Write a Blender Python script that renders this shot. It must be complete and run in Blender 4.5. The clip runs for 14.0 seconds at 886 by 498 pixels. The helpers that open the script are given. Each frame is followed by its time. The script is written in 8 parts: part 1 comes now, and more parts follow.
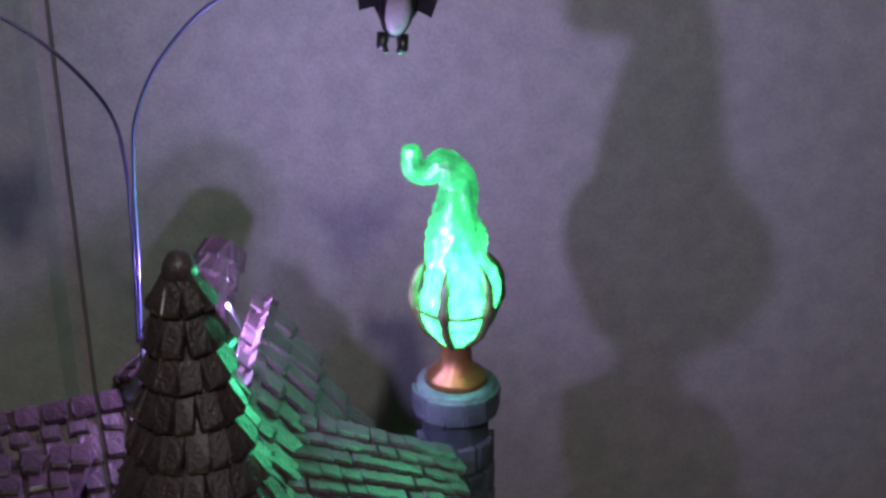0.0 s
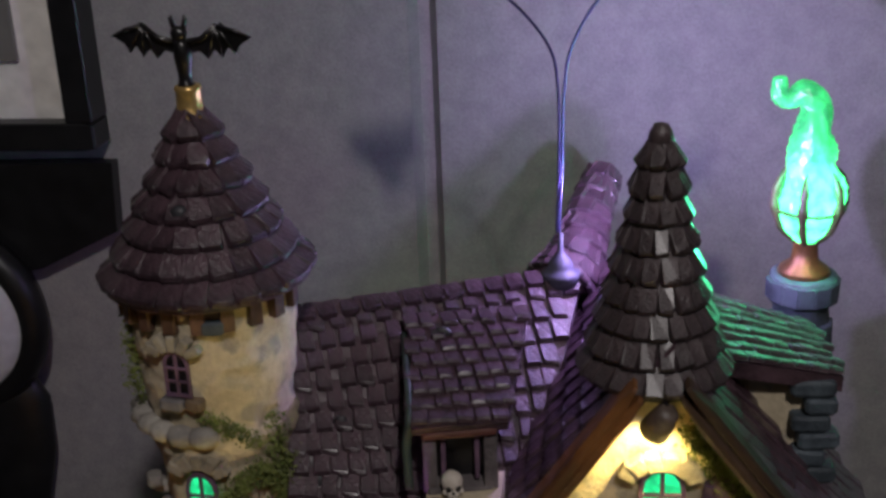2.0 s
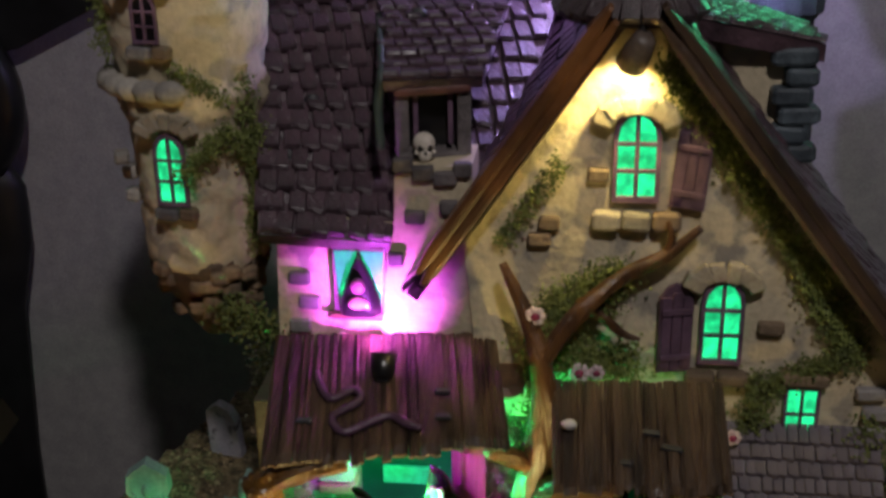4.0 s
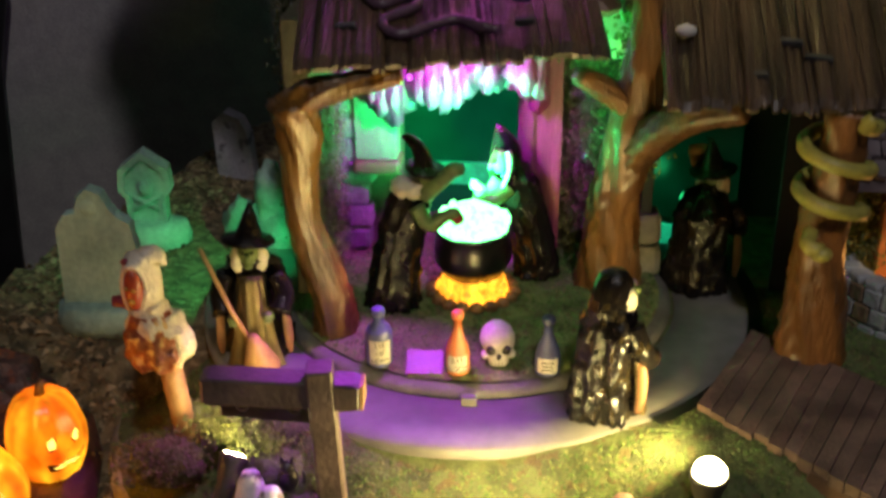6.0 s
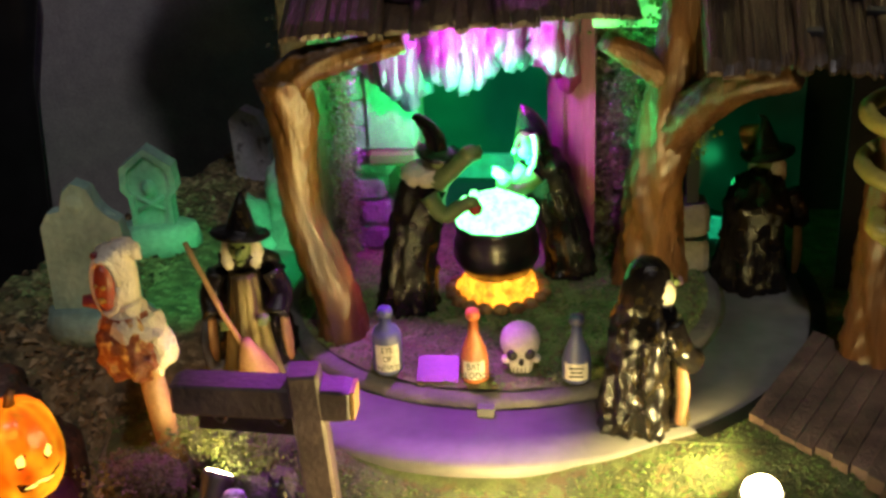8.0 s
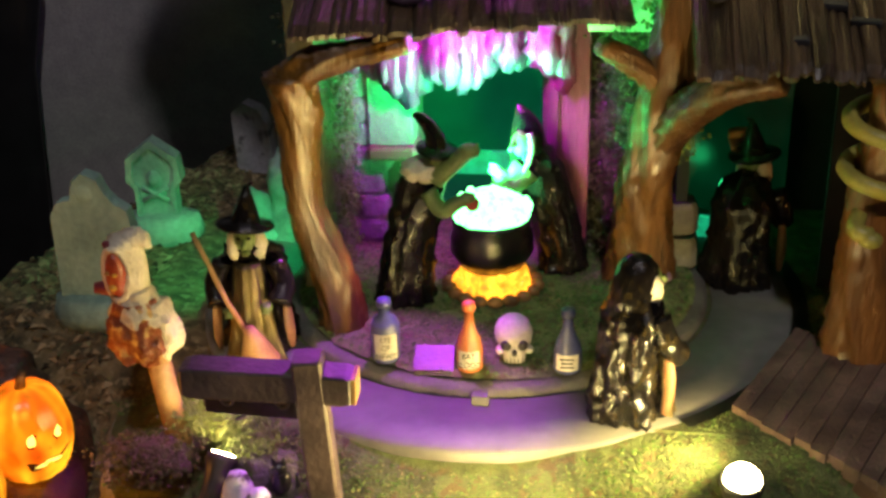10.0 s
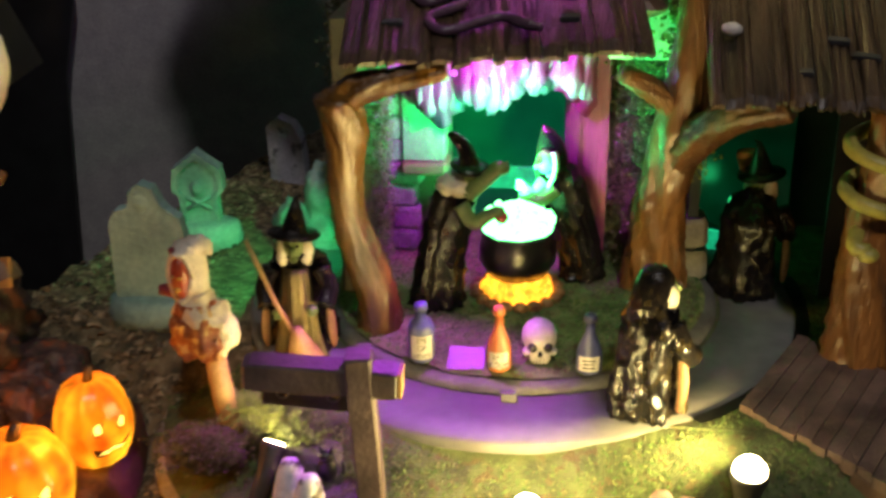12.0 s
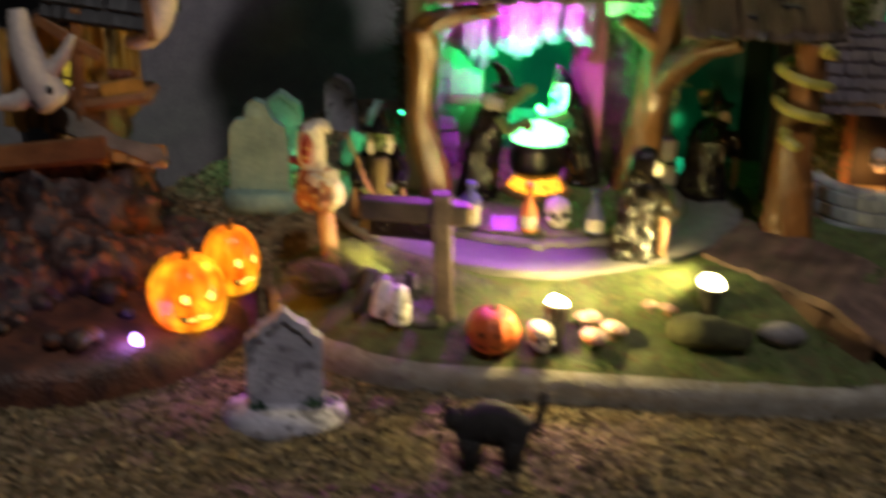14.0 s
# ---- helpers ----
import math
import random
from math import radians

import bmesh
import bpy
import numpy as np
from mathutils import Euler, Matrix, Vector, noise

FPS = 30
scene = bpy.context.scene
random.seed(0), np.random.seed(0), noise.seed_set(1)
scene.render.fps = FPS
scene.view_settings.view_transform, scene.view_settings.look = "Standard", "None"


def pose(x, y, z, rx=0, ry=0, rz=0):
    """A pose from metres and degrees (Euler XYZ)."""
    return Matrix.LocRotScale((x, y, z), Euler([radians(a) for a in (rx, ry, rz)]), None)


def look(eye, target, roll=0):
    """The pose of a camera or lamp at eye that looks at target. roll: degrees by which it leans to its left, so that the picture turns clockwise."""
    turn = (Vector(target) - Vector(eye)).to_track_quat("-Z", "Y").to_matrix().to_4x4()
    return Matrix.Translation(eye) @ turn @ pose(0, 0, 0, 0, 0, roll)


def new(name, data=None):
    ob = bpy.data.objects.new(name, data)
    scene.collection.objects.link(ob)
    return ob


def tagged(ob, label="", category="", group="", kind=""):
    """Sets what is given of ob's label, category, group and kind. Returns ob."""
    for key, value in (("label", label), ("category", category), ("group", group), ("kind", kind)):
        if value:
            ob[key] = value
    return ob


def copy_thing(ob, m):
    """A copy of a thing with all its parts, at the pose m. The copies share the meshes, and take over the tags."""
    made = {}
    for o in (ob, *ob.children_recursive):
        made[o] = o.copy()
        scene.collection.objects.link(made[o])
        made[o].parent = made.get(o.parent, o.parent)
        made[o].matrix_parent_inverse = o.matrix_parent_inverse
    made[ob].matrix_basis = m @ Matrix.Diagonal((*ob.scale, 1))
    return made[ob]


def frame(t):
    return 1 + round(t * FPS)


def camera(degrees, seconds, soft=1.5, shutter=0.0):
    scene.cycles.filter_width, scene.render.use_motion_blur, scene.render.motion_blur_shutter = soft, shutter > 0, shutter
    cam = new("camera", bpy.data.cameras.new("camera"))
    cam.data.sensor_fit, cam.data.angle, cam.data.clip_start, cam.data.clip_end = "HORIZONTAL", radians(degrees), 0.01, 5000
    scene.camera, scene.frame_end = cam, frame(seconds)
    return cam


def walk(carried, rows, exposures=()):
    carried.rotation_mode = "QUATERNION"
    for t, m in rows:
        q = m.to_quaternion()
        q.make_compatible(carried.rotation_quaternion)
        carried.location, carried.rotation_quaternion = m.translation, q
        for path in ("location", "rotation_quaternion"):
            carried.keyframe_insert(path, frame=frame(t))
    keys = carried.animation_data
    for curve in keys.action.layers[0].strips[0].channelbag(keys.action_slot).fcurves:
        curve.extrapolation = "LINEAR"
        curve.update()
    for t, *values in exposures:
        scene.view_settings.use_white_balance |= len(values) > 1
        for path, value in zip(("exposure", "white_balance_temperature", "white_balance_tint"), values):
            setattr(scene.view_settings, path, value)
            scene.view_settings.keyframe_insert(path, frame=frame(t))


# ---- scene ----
cam = camera(41.1, 14.0, soft=3.0, shutter=0.5)
PATH = [
    (0, (0.155, -0.226, 0.545), (0.21, 1.612, -0.242), 0.4),
    (0.2, (0.154, -0.228, 0.544), (0.213, 1.609, -0.243), 0.3),
    (0.5, (0.139, -0.232, 0.539), (0.173, 1.609, -0.244), 0.0),
    (1, (0.104, -0.305, 0.523), (-0.016, 1.506, -0.316), -0.6),
    (1.5, (0.068, -0.344, 0.525), (-0.131, 1.473, -0.287), -1.2),
    (2, (0.063, -0.372, 0.538), (-0.181, 1.476, -0.187), -2.2),
    (2.5, (0.063, -0.389, 0.533), (-0.194, 1.468, -0.165), -2.4),
    (3, (0.073, -0.414, 0.469), (-0.186, 1.427, -0.268), -1.9),
    (3.2, (0.074, -0.414, 0.451), (-0.174, 1.421, -0.304), -1.7),
    (5.3, (0.051, -0.38, 0.298), (-0.178, 1.451, -0.475), -0.9),
    (5.4, (0.046, -0.376, 0.286), (-0.173, 1.453, -0.492), -1.4),
    (5.5, (0.046, -0.373, 0.284), (-0.183, 1.434, -0.541), -1.0),
    (6, (0.035, -0.365, 0.256), (-0.176, 1.42, -0.621), -0.6),
    (6.5, (0.038, -0.346, 0.236), (-0.197, 1.449, -0.613), -1.3),
    (7, (0.045, -0.329, 0.227), (-0.266, 1.453, -0.627), -2.3),
    (7.5, (0.046, -0.325, 0.224), (-0.268, 1.466, -0.608), -2.6),
    (8, (0.049, -0.327, 0.226), (-0.289, 1.46, -0.605), -3.0),
    (8.5, (0.049, -0.33, 0.228), (-0.283, 1.459, -0.602), -2.6),
    (11, (0.049, -0.343, 0.235), (-0.257, 1.441, -0.615), -1.3),
    (11.5, (0.044, -0.346, 0.238), (-0.244, 1.443, -0.607), -1.1),
    (12, (0.042, -0.371, 0.247), (-0.274, 1.42, -0.585), -1.1),
    (12.5, (0.044, -0.426, 0.266), (-0.302, 1.36, -0.564), -1.3),
    (12.7, (0.04, -0.44, 0.277), (-0.298, 1.343, -0.563), -1.6),
    (13, (0.061, -0.469, 0.281), (-0.243, 1.336, -0.523), -0.6),
    (13.2, (0.083, -0.514, 0.293), (-0.176, 1.295, -0.518), -0.0),
    (13.5, (0.092, -0.549, 0.24), (-0.17, 1.292, -0.497), 0.0),
    (13.7, (0.094, -0.559, 0.22), (-0.181, 1.285, -0.503), -0.2),
    (13.8, (0.070, -0.553, 0.225), (-0.189, 1.292, -0.501), 0.2),
    (13.9, (0.047, -0.548, 0.230), (-0.197, 1.298, -0.499), 0.7),
    (14, (0.023, -0.542, 0.235), (-0.205, 1.305, -0.497), 1.1),
]
walk(cam, [(t, look(eye, target, roll)) for t, eye, target, roll in PATH],
     [(0.0, 0.0), (0.5, -0.40), (1.0, -0.08), (1.5, 0.18), (2.5, 0.22), (3.2, 0.24), (5.5, 0.04), (8.5, -0.10), (11.0, 0.18), (12.5, 0.20), (14.0, 0.20)])

# ---- world and light ----
world = bpy.data.worlds.new("room_dusk")
scene.world = world
world.use_nodes = True
world.node_tree.nodes["Background"].inputs[0].default_value = (0.62, 0.60, 0.62, 1)
world.node_tree.nodes["Background"].inputs[1].default_value = 0.035
scene.view_settings.exposure = 0.0


def lamp(name, kind, place, colour, watts, radius=0.002, target=None, cone=60, blend=0.5):
    data = bpy.data.lights.new(name, kind)
    data.color, data.energy = colour, watts
    if kind == "AREA":
        data.size = radius
    else:
        data.shadow_soft_size = radius
    ob = new(name, data)
    ob.matrix_world = look(place, target) if target else Matrix.Translation(place)
    if kind == "SPOT":
        data.spot_size, data.spot_blend = radians(cone), blend
    return ob


WARM, PURPLE, GREEN, ORANGE = (1.0, 0.76, 0.26), (0.75, 0.10, 1.0), (0.03, 1.0, 0.30), (1.0, 0.36, 0.03)
lamp("room_light", "AREA", (0.28, -0.85, 1.30), (1.0, 0.93, 0.92), 5.4, 0.06, (0.05, 0.20, 0.25))
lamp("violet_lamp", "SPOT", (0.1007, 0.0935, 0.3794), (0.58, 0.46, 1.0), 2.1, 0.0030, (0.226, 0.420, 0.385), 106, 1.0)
# Extra violet source added to lift the horn and ridge; its lamp is unseen.
lamp("horn_fill_light", "POINT", (0.083, 0.188, 0.344), (0.56, 0.40, 1.0), 0.62, 0.004)
lamp("gable_spot", "SPOT", (0.090, 0.046, 0.296), WARM, 0.52, 0.003, (0.082, 0.075, 0.20), 120, 0.6)
lamp("roof_spot", "SPOT", (-0.016, 0.038, 0.171), PURPLE, 0.70, 0.003, (-0.016, 0.09, 0.188), 110, 0.6)
lamp("cave_light", "SPOT", (-0.012, 0.034, 0.136), (0.66, 0.010, 1.0), 0.75, 0.004, (-0.014, 0.066, 0.118), 128, 0.5)
lamp("eave_light", "SPOT", (-0.018, -0.004, 0.137), (0.62, 0.06, 1.0), 0.95, 0.003, (-0.031, -0.046, 0.04), 72, 0.45)
lamp("cauldron_light", "SPOT", (-0.001, 0.036, 0.0820), (0.02, 1.0, 0.22), 2.1, 0.0012, (-0.003, 0.054, 0.1060), 172, 1.0)
lamp("tunnel_light", "POINT", (0.074, 0.112, 0.056), GREEN, 0.005, 0.004)
lamp("flame_light", "POINT", (0.172, 0.200, 0.352), (0.08, 1.0, 0.48), 0.66, 0.015)
lamp("front_light_a", "POINT", (0.0155, -0.0910, 0.0410), WARM, 0.24, 0.003)
lamp("front_light_b", "SPOT", (0.0800, -0.0675, 0.0450), WARM, 0.88, 0.003, (-0.026, -0.016, 0.070), 152, 1.0)
lamp("side_light", "SPOT", (-0.0715, -0.0700, 0.0430), WARM, 0.07, 0.003, (-0.078, -0.03, 0.050), 110, 0.8)
# Green source with no seen lamp, added for the green light on the stones.
lamp("side_green_light", "SPOT", (-0.073, 0.036, 0.078), GREEN, 0.24, 0.004, (-0.120, 0.066, 0.026), 84, 0.9)
lamp("well_light", "POINT", (0.166, 0.036, 0.0530), (1.0, 0.42, 0.10), 0.018, 0.004)
lamp("pumpkin_glow", "POINT", (-0.128, -0.085, 0.050), ORANGE, 0.045, 0.006)

# ---- materials ----
MATS = {}


def mat(name, c1, c2=None, rough=0.6, scale=300, bump=0.25, metal=0.0, spots=None, glow=0.0, spec=0.5, wear=None, coat=0.0, detail=6.0, grain=None, fine=0.5):
    """A painted-resin surface: two tones by noise, fine relief, optional dark stains, glint spots or pale worn
    highlights.
    """
    if name in MATS:
        return MATS[name]
    m = bpy.data.materials.new(name)
    m.use_nodes = True
    nt, nodes = m.node_tree, m.node_tree.nodes
    b = nodes["Principled BSDF"]
    b.inputs["Roughness"].default_value, b.inputs["Metallic"].default_value = rough, metal
    b.inputs["Specular IOR Level"].default_value = spec
    b.inputs["Coat Weight"].default_value = coat
    b.inputs["Coat Roughness"].default_value = 0.25
    c2 = c2 or tuple(v * 0.55 for v in c1)
    tc = nodes.new("ShaderNodeTexCoord")
    info = nodes.new("ShaderNodeObjectInfo")
    n1 = nodes.new("ShaderNodeTexNoise")
    n1.inputs["Scale"].default_value, n1.inputs["Detail"].default_value = scale * 0.28, detail
    n2 = nodes.new("ShaderNodeTexNoise")
    n2.inputs["Scale"].default_value, n2.inputs["Detail"].default_value = scale * 2.2, 4
    where = tc.outputs["Object"]
    if grain:
        along = nodes.new("ShaderNodeVectorMath")
        along.operation = "MULTIPLY"
        along.inputs[1].default_value = grain
        nt.links.new(where, along.inputs[0])
        where = along.outputs[0]
    for n in (n1, n2):
        nt.links.new(where, n.inputs["Vector"])
    ramp = nodes.new("ShaderNodeMapRange")
    ramp.inputs[1].default_value, ramp.inputs[2].default_value = 0.34, 0.66
    nt.links.new(n1.outputs[0], ramp.inputs[0])
    mix = nodes.new("ShaderNodeMix")
    mix.data_type = "RGBA"
    mix.inputs[6].default_value, mix.inputs[7].default_value = (*c2, 1), (*c1, 1)
    nt.links.new(ramp.outputs[0], mix.inputs[0])
    col = mix.outputs[2]
    vary = nodes.new("ShaderNodeMapRange")
    vary.inputs[3].default_value, vary.inputs[4].default_value = 0.78, 1.22
    nt.links.new(info.outputs["Random"], vary.inputs[0])
    speck = nodes.new("ShaderNodeMapRange")
    speck.inputs[3].default_value, speck.inputs[4].default_value = 0.72, 1.28
    nt.links.new(n2.outputs[0], speck.inputs[0])
    mul = nodes.new("ShaderNodeMath")
    mul.operation = "MULTIPLY"
    nt.links.new(vary.outputs[0], mul.inputs[0])
    nt.links.new(speck.outputs[0], mul.inputs[1])
    sc = nodes.new("ShaderNodeVectorMath")
    sc.operation = "SCALE"
    nt.links.new(col, sc.inputs[0])
    nt.links.new(mul.outputs[0], sc.inputs["Scale"])
    col = sc.outputs[0]
    if spots:
        n3 = nodes.new("ShaderNodeTexNoise")
        n3.inputs["Scale"].default_value, n3.inputs["Detail"].default_value = scale * 0.55, 5
        nt.links.new(tc.outputs["Object"], n3.inputs["Vector"])
        r3 = nodes.new("ShaderNodeMapRange")
        r3.inputs[1].default_value, r3.inputs[2].default_value = 0.54, 0.62
        nt.links.new(n3.outputs[0], r3.inputs[0])
        m3 = nodes.new("ShaderNodeMix")
        m3.data_type = "RGBA"
        nt.links.new(r3.outputs[0], m3.inputs[0])
        nt.links.new(col, m3.inputs[6])
        m3.inputs[7].default_value = (*spots, 1)
        col = m3.outputs[2]
    if wear:
        geo = nodes.new("ShaderNodeNewGeometry")
        r4 = nodes.new("ShaderNodeMapRange")
        r4.inputs[1].default_value, r4.inputs[2].default_value = 0.52, 0.60
        nt.links.new(geo.outputs["Pointiness"], r4.inputs[0])
        m4 = nodes.new("ShaderNodeMix")
        m4.data_type = "RGBA"
        nt.links.new(r4.outputs[0], m4.inputs[0])
        nt.links.new(col, m4.inputs[6])
        m4.inputs[7].default_value = (*wear, 1)
        col = m4.outputs[2]
    nt.links.new(col, b.inputs["Base Color"])
    if bump:
        add = nodes.new("ShaderNodeMath")
        add.operation = "MULTIPLY_ADD"
        add.inputs[1].default_value = fine if rough < 0.7 else 1.0
        nt.links.new(n2.outputs[0], add.inputs[0])
        nt.links.new(n1.outputs[0], add.inputs[2])
        bp = nodes.new("ShaderNodeBump")
        bp.inputs["Strength"].default_value, bp.inputs["Distance"].default_value = min(bump, 1.0), 0.0012 * max(bump, 1.0)
        nt.links.new(add.outputs[0], bp.inputs["Height"])
        nt.links.new(bp.outputs[0], b.inputs["Normal"])
    if glow:
        nt.links.new(col, b.inputs["Emission Color"])
        b.inputs["Emission Strength"].default_value = glow
    MATS[name] = m
    return m


def glow_mat(name, colour, strength, lo=0.6, scale=260):
    """A lit translucent plastic, uneven in brightness."""
    if name in MATS:
        return MATS[name]
    m = bpy.data.materials.new(name)
    m.use_nodes = True
    nt, nodes = m.node_tree, m.node_tree.nodes
    b = nodes["Principled BSDF"]
    b.inputs["Base Color"].default_value = (*[0.18 * v + 0.01 for v in colour], 1)
    b.inputs["Roughness"].default_value = 0.3
    b.inputs["Emission Color"].default_value = (*colour, 1)
    n = nodes.new("ShaderNodeTexNoise")
    n.inputs["Scale"].default_value = scale
    tc = nodes.new("ShaderNodeTexCoord")
    nt.links.new(tc.outputs["Object"], n.inputs["Vector"])
    r = nodes.new("ShaderNodeMapRange")
    r.inputs[1].default_value, r.inputs[2].default_value = 0.3, 0.7
    r.inputs[3].default_value, r.inputs[4].default_value = strength * lo, strength * (2 - lo)
    nt.links.new(n.outputs[0], r.inputs[0])
    nt.links.new(r.outputs[0], b.inputs["Emission Strength"])
    MATS[name] = m
    return m


ROOF = lambda: mat("violet_shingle", (0.100, 0.057, 0.073), (0.028, 0.017, 0.023), 0.34, 260, 1.2, coat=0.22)
SPIRE = lambda: mat("umber_shingle", (0.092, 0.068, 0.071), (0.030, 0.022, 0.025), 0.33, 330, 1.5, spec=0.5, coat=0.25, grain=(1, 1, 0.4))
STUCCO = lambda: mat("cream_stucco", (0.62, 0.53, 0.37), (0.44, 0.37, 0.25), 0.8, 130, 0.7, spots=(0.34, 0.30, 0.24))
STONE = lambda: mat("grey_stone", (0.29, 0.27, 0.26), (0.13, 0.12, 0.125), 0.75, 200, 0.6)
BLUESTONE = lambda: mat("slate_stone", (0.085, 0.110, 0.130), (0.034, 0.044, 0.056), 0.6, 300, 1.0)
WOOD = lambda: mat("ochre_wood", (0.23, 0.108, 0.018), (0.060, 0.027, 0.007), 0.30, 300, 1.6, coat=0.5, grain=(1, 1, 0.22))
BARK = lambda: mat("brown_bark", (0.17, 0.078, 0.026), (0.045, 0.020, 0.010), 0.28, 330, 1.8, coat=0.5, grain=(1, 1, 0.14))
DARKWOOD = lambda: mat("brown_wood", (0.16, 0.085, 0.05), (0.06, 0.032, 0.022), 0.5, 240, 0.5)
PLANK = lambda: mat("plum_plank", (0.115, 0.070, 0.042), (0.024, 0.015, 0.010), 0.40, 560, 1.6, coat=0.15, fine=0.9, grain=(1, 0.07, 0.2))
GRASS = lambda: mat("turf", (0.155, 0.19, 0.068), (0.070, 0.080, 0.030), 0.9, 420, 1.0, spots=(0.105, 0.085, 0.035))
TRACK = lambda: mat("grey_track", (0.16, 0.155, 0.15), (0.11, 0.105, 0.10), 0.55, 80, 0.08)
BLACK = lambda: mat("black_paint", (0.012, 0.011, 0.013), (0.006, 0.006, 0.007), 0.3, 300, 0.25, coat=0.4)
GREENPANE = lambda: glow_mat("green_glass", (0.02, 0.90, 0.32), 0.85, 0.40, 160)
VIOLETWOOD = lambda: mat("violet_wood", (0.22, 0.13, 0.20), (0.10, 0.06, 0.10), 0.5, 260, 0.4)


# ---- mesh helpers ----
def jit(a):
    return random.uniform(-a, a)


def put(bm, verts, faces, k=0, smooth=False):
    vs = [bm.verts.new(v) for v in verts]
    for f in faces:
        face = bm.faces.new([vs[i] for i in f])
        face.material_index, face.smooth = k, smooth


def block(bm, size, m=Matrix(), k=0, bev=0.12, taper=1.0):
    """A box with chamfered long edges, centred on m, top scaled by taper."""
    x, y, z = (v / 2 for v in size)
    c = min(x, y) * bev
    ring = [(x - c, -y), (x, -y + c), (x, y - c), (x - c, y), (-x + c, y), (-x, y - c), (-x, -y + c), (-x + c, -y)]
    cz = min(z, c)
    levels = [(-z, 1 - bev * 0.5), (-z + cz, 1), (z - cz, taper), (z, taper * (1 - bev * 0.5))]
    verts = [m @ Vector((a * s, b * s, h)) for h, s in levels for a, b in ring]
    faces = [tuple(range(7, -1, -1)), tuple(range(24, 32))]
    for i in range(3):
        for j in range(8):
            faces.append((i * 8 + j, i * 8 + (j + 1) % 8, i * 8 + 8 + (j + 1) % 8, i * 8 + 8 + j))
    put(bm, verts, faces, k)


def lathe(bm, prof, seg=20, m=Matrix(), k=0, fold=0.0, folds=7, rough=0.0, closed=True, sx=1.0, sy=1.0):
    """A turned form from (radius, height) pairs; fold gives it drapery, rough an uneven hand-made skin."""
    verts = []
    for r, h in prof:
        for j in range(seg):
            a = 2 * math.pi * j / seg
            q = r * (1 + fold * math.sin(folds * a + h * 60) + (jit(rough) if rough else 0))
            verts.append(m @ Vector((q * math.cos(a) * sx, q * math.sin(a) * sy, h)))
    n = len(prof)
    faces = [(i * seg + j, i * seg + (j + 1) % seg, (i + 1) * seg + (j + 1) % seg, (i + 1) * seg + j) for i in range(n - 1) for j in range(seg)]
    if closed:
        faces += [tuple(range(seg - 1, -1, -1)), tuple(range((n - 1) * seg, n * seg))]
    put(bm, verts, faces, k, True)


def tube(bm, pts, radii, seg=8, k=0, rough=0.0, flat=1.0):
    pts = [Vector(p) for p in pts]
    if not hasattr(radii, "__len__"):
        radii = [radii] * len(pts)
    verts, side = [], None
    for i, p in enumerate(pts):
        d = (pts[min(i + 1, len(pts) - 1)] - pts[max(i - 1, 0)]).normalized()
        side = d.orthogonal().normalized() if side is None else (side - d * side.dot(d)).normalized()
        up = d.cross(side)
        for j in range(seg):
            a = 2 * math.pi * j / seg
            r = radii[i] * (1 + (jit(rough) if rough else 0))
            verts.append(p + (side * math.cos(a) + up * math.sin(a) * flat) * r)
    n = len(pts)
    faces = [(i * seg + j, i * seg + (j + 1) % seg, (i + 1) * seg + (j + 1) % seg, (i + 1) * seg + j) for i in range(n - 1) for j in range(seg)]
    faces += [tuple(range(seg - 1, -1, -1)), tuple(range((n - 1) * seg, n * seg))]
    put(bm, verts, faces, k, True)


def curve(pts, n=6):
    """A smooth line of points through the given ones."""
    pts = [Vector(p) for p in pts]
    out = []
    for i in range(len(pts) - 1):
        a, b, c, d = pts[max(i - 1, 0)], pts[i], pts[i + 1], pts[min(i + 2, len(pts) - 1)]
        for j in range(n):
            t = j / n
            out.append(0.5 * (2 * b + (c - a) * t + (2 * a - 5 * b + 4 * c - d) * t * t + (3 * b - a - 3 * c + d) * t ** 3))
    return out + [pts[-1]]


def ball(bm, c, r, k=0, seg=12, rings=8, rough=0.0, m=Matrix()):
    r = (r, r, r) if not hasattr(r, "__len__") else r
    c = Vector(c)
    verts, faces = [], []
    for i in range(1, rings):
        p = math.pi * i / rings
        for j in range(seg):
            a = 2 * math.pi * j / seg
            q = 1 + (jit(rough) if rough else 0)
            verts.append(m @ (c + Vector((r[0] * math.sin(p) * math.cos(a) * q, r[1] * math.sin(p) * math.sin(a) * q, -r[2] * math.cos(p)))))
    verts += [m @ (c - Vector((0, 0, r[2]))), m @ (c + Vector((0, 0, r[2])))]
    lo, hi = len(verts) - 2, len(verts) - 1
    for i in range(rings - 2):
        for j in range(seg):
            faces.append((i * seg + j, i * seg + (j + 1) % seg, (i + 1) * seg + (j + 1) % seg, (i + 1) * seg + j))
    for j in range(seg):
        faces.append((lo, (j + 1) % seg, j))
        faces.append((hi, (rings - 2) * seg + j, (rings - 2) * seg + (j + 1) % seg))
    put(bm, verts, faces, k, True)


def prism(bm, poly, depth, m=Matrix(), k=0):
    """A flat outline in x and z, thick along y from 0 to depth, laid by m."""
    n = len(poly)
    verts = [m @ Vector((x, 0, z)) for x, z in poly] + [m @ Vector((x, depth, z)) for x, z in poly]
    faces = [tuple(range(n)), tuple(range(2 * n - 1, n - 1, -1))]
    faces += [(i, i + n, (i + 1) % n + n, (i + 1) % n) for i in range(n)]
    put(bm, verts, faces, k)


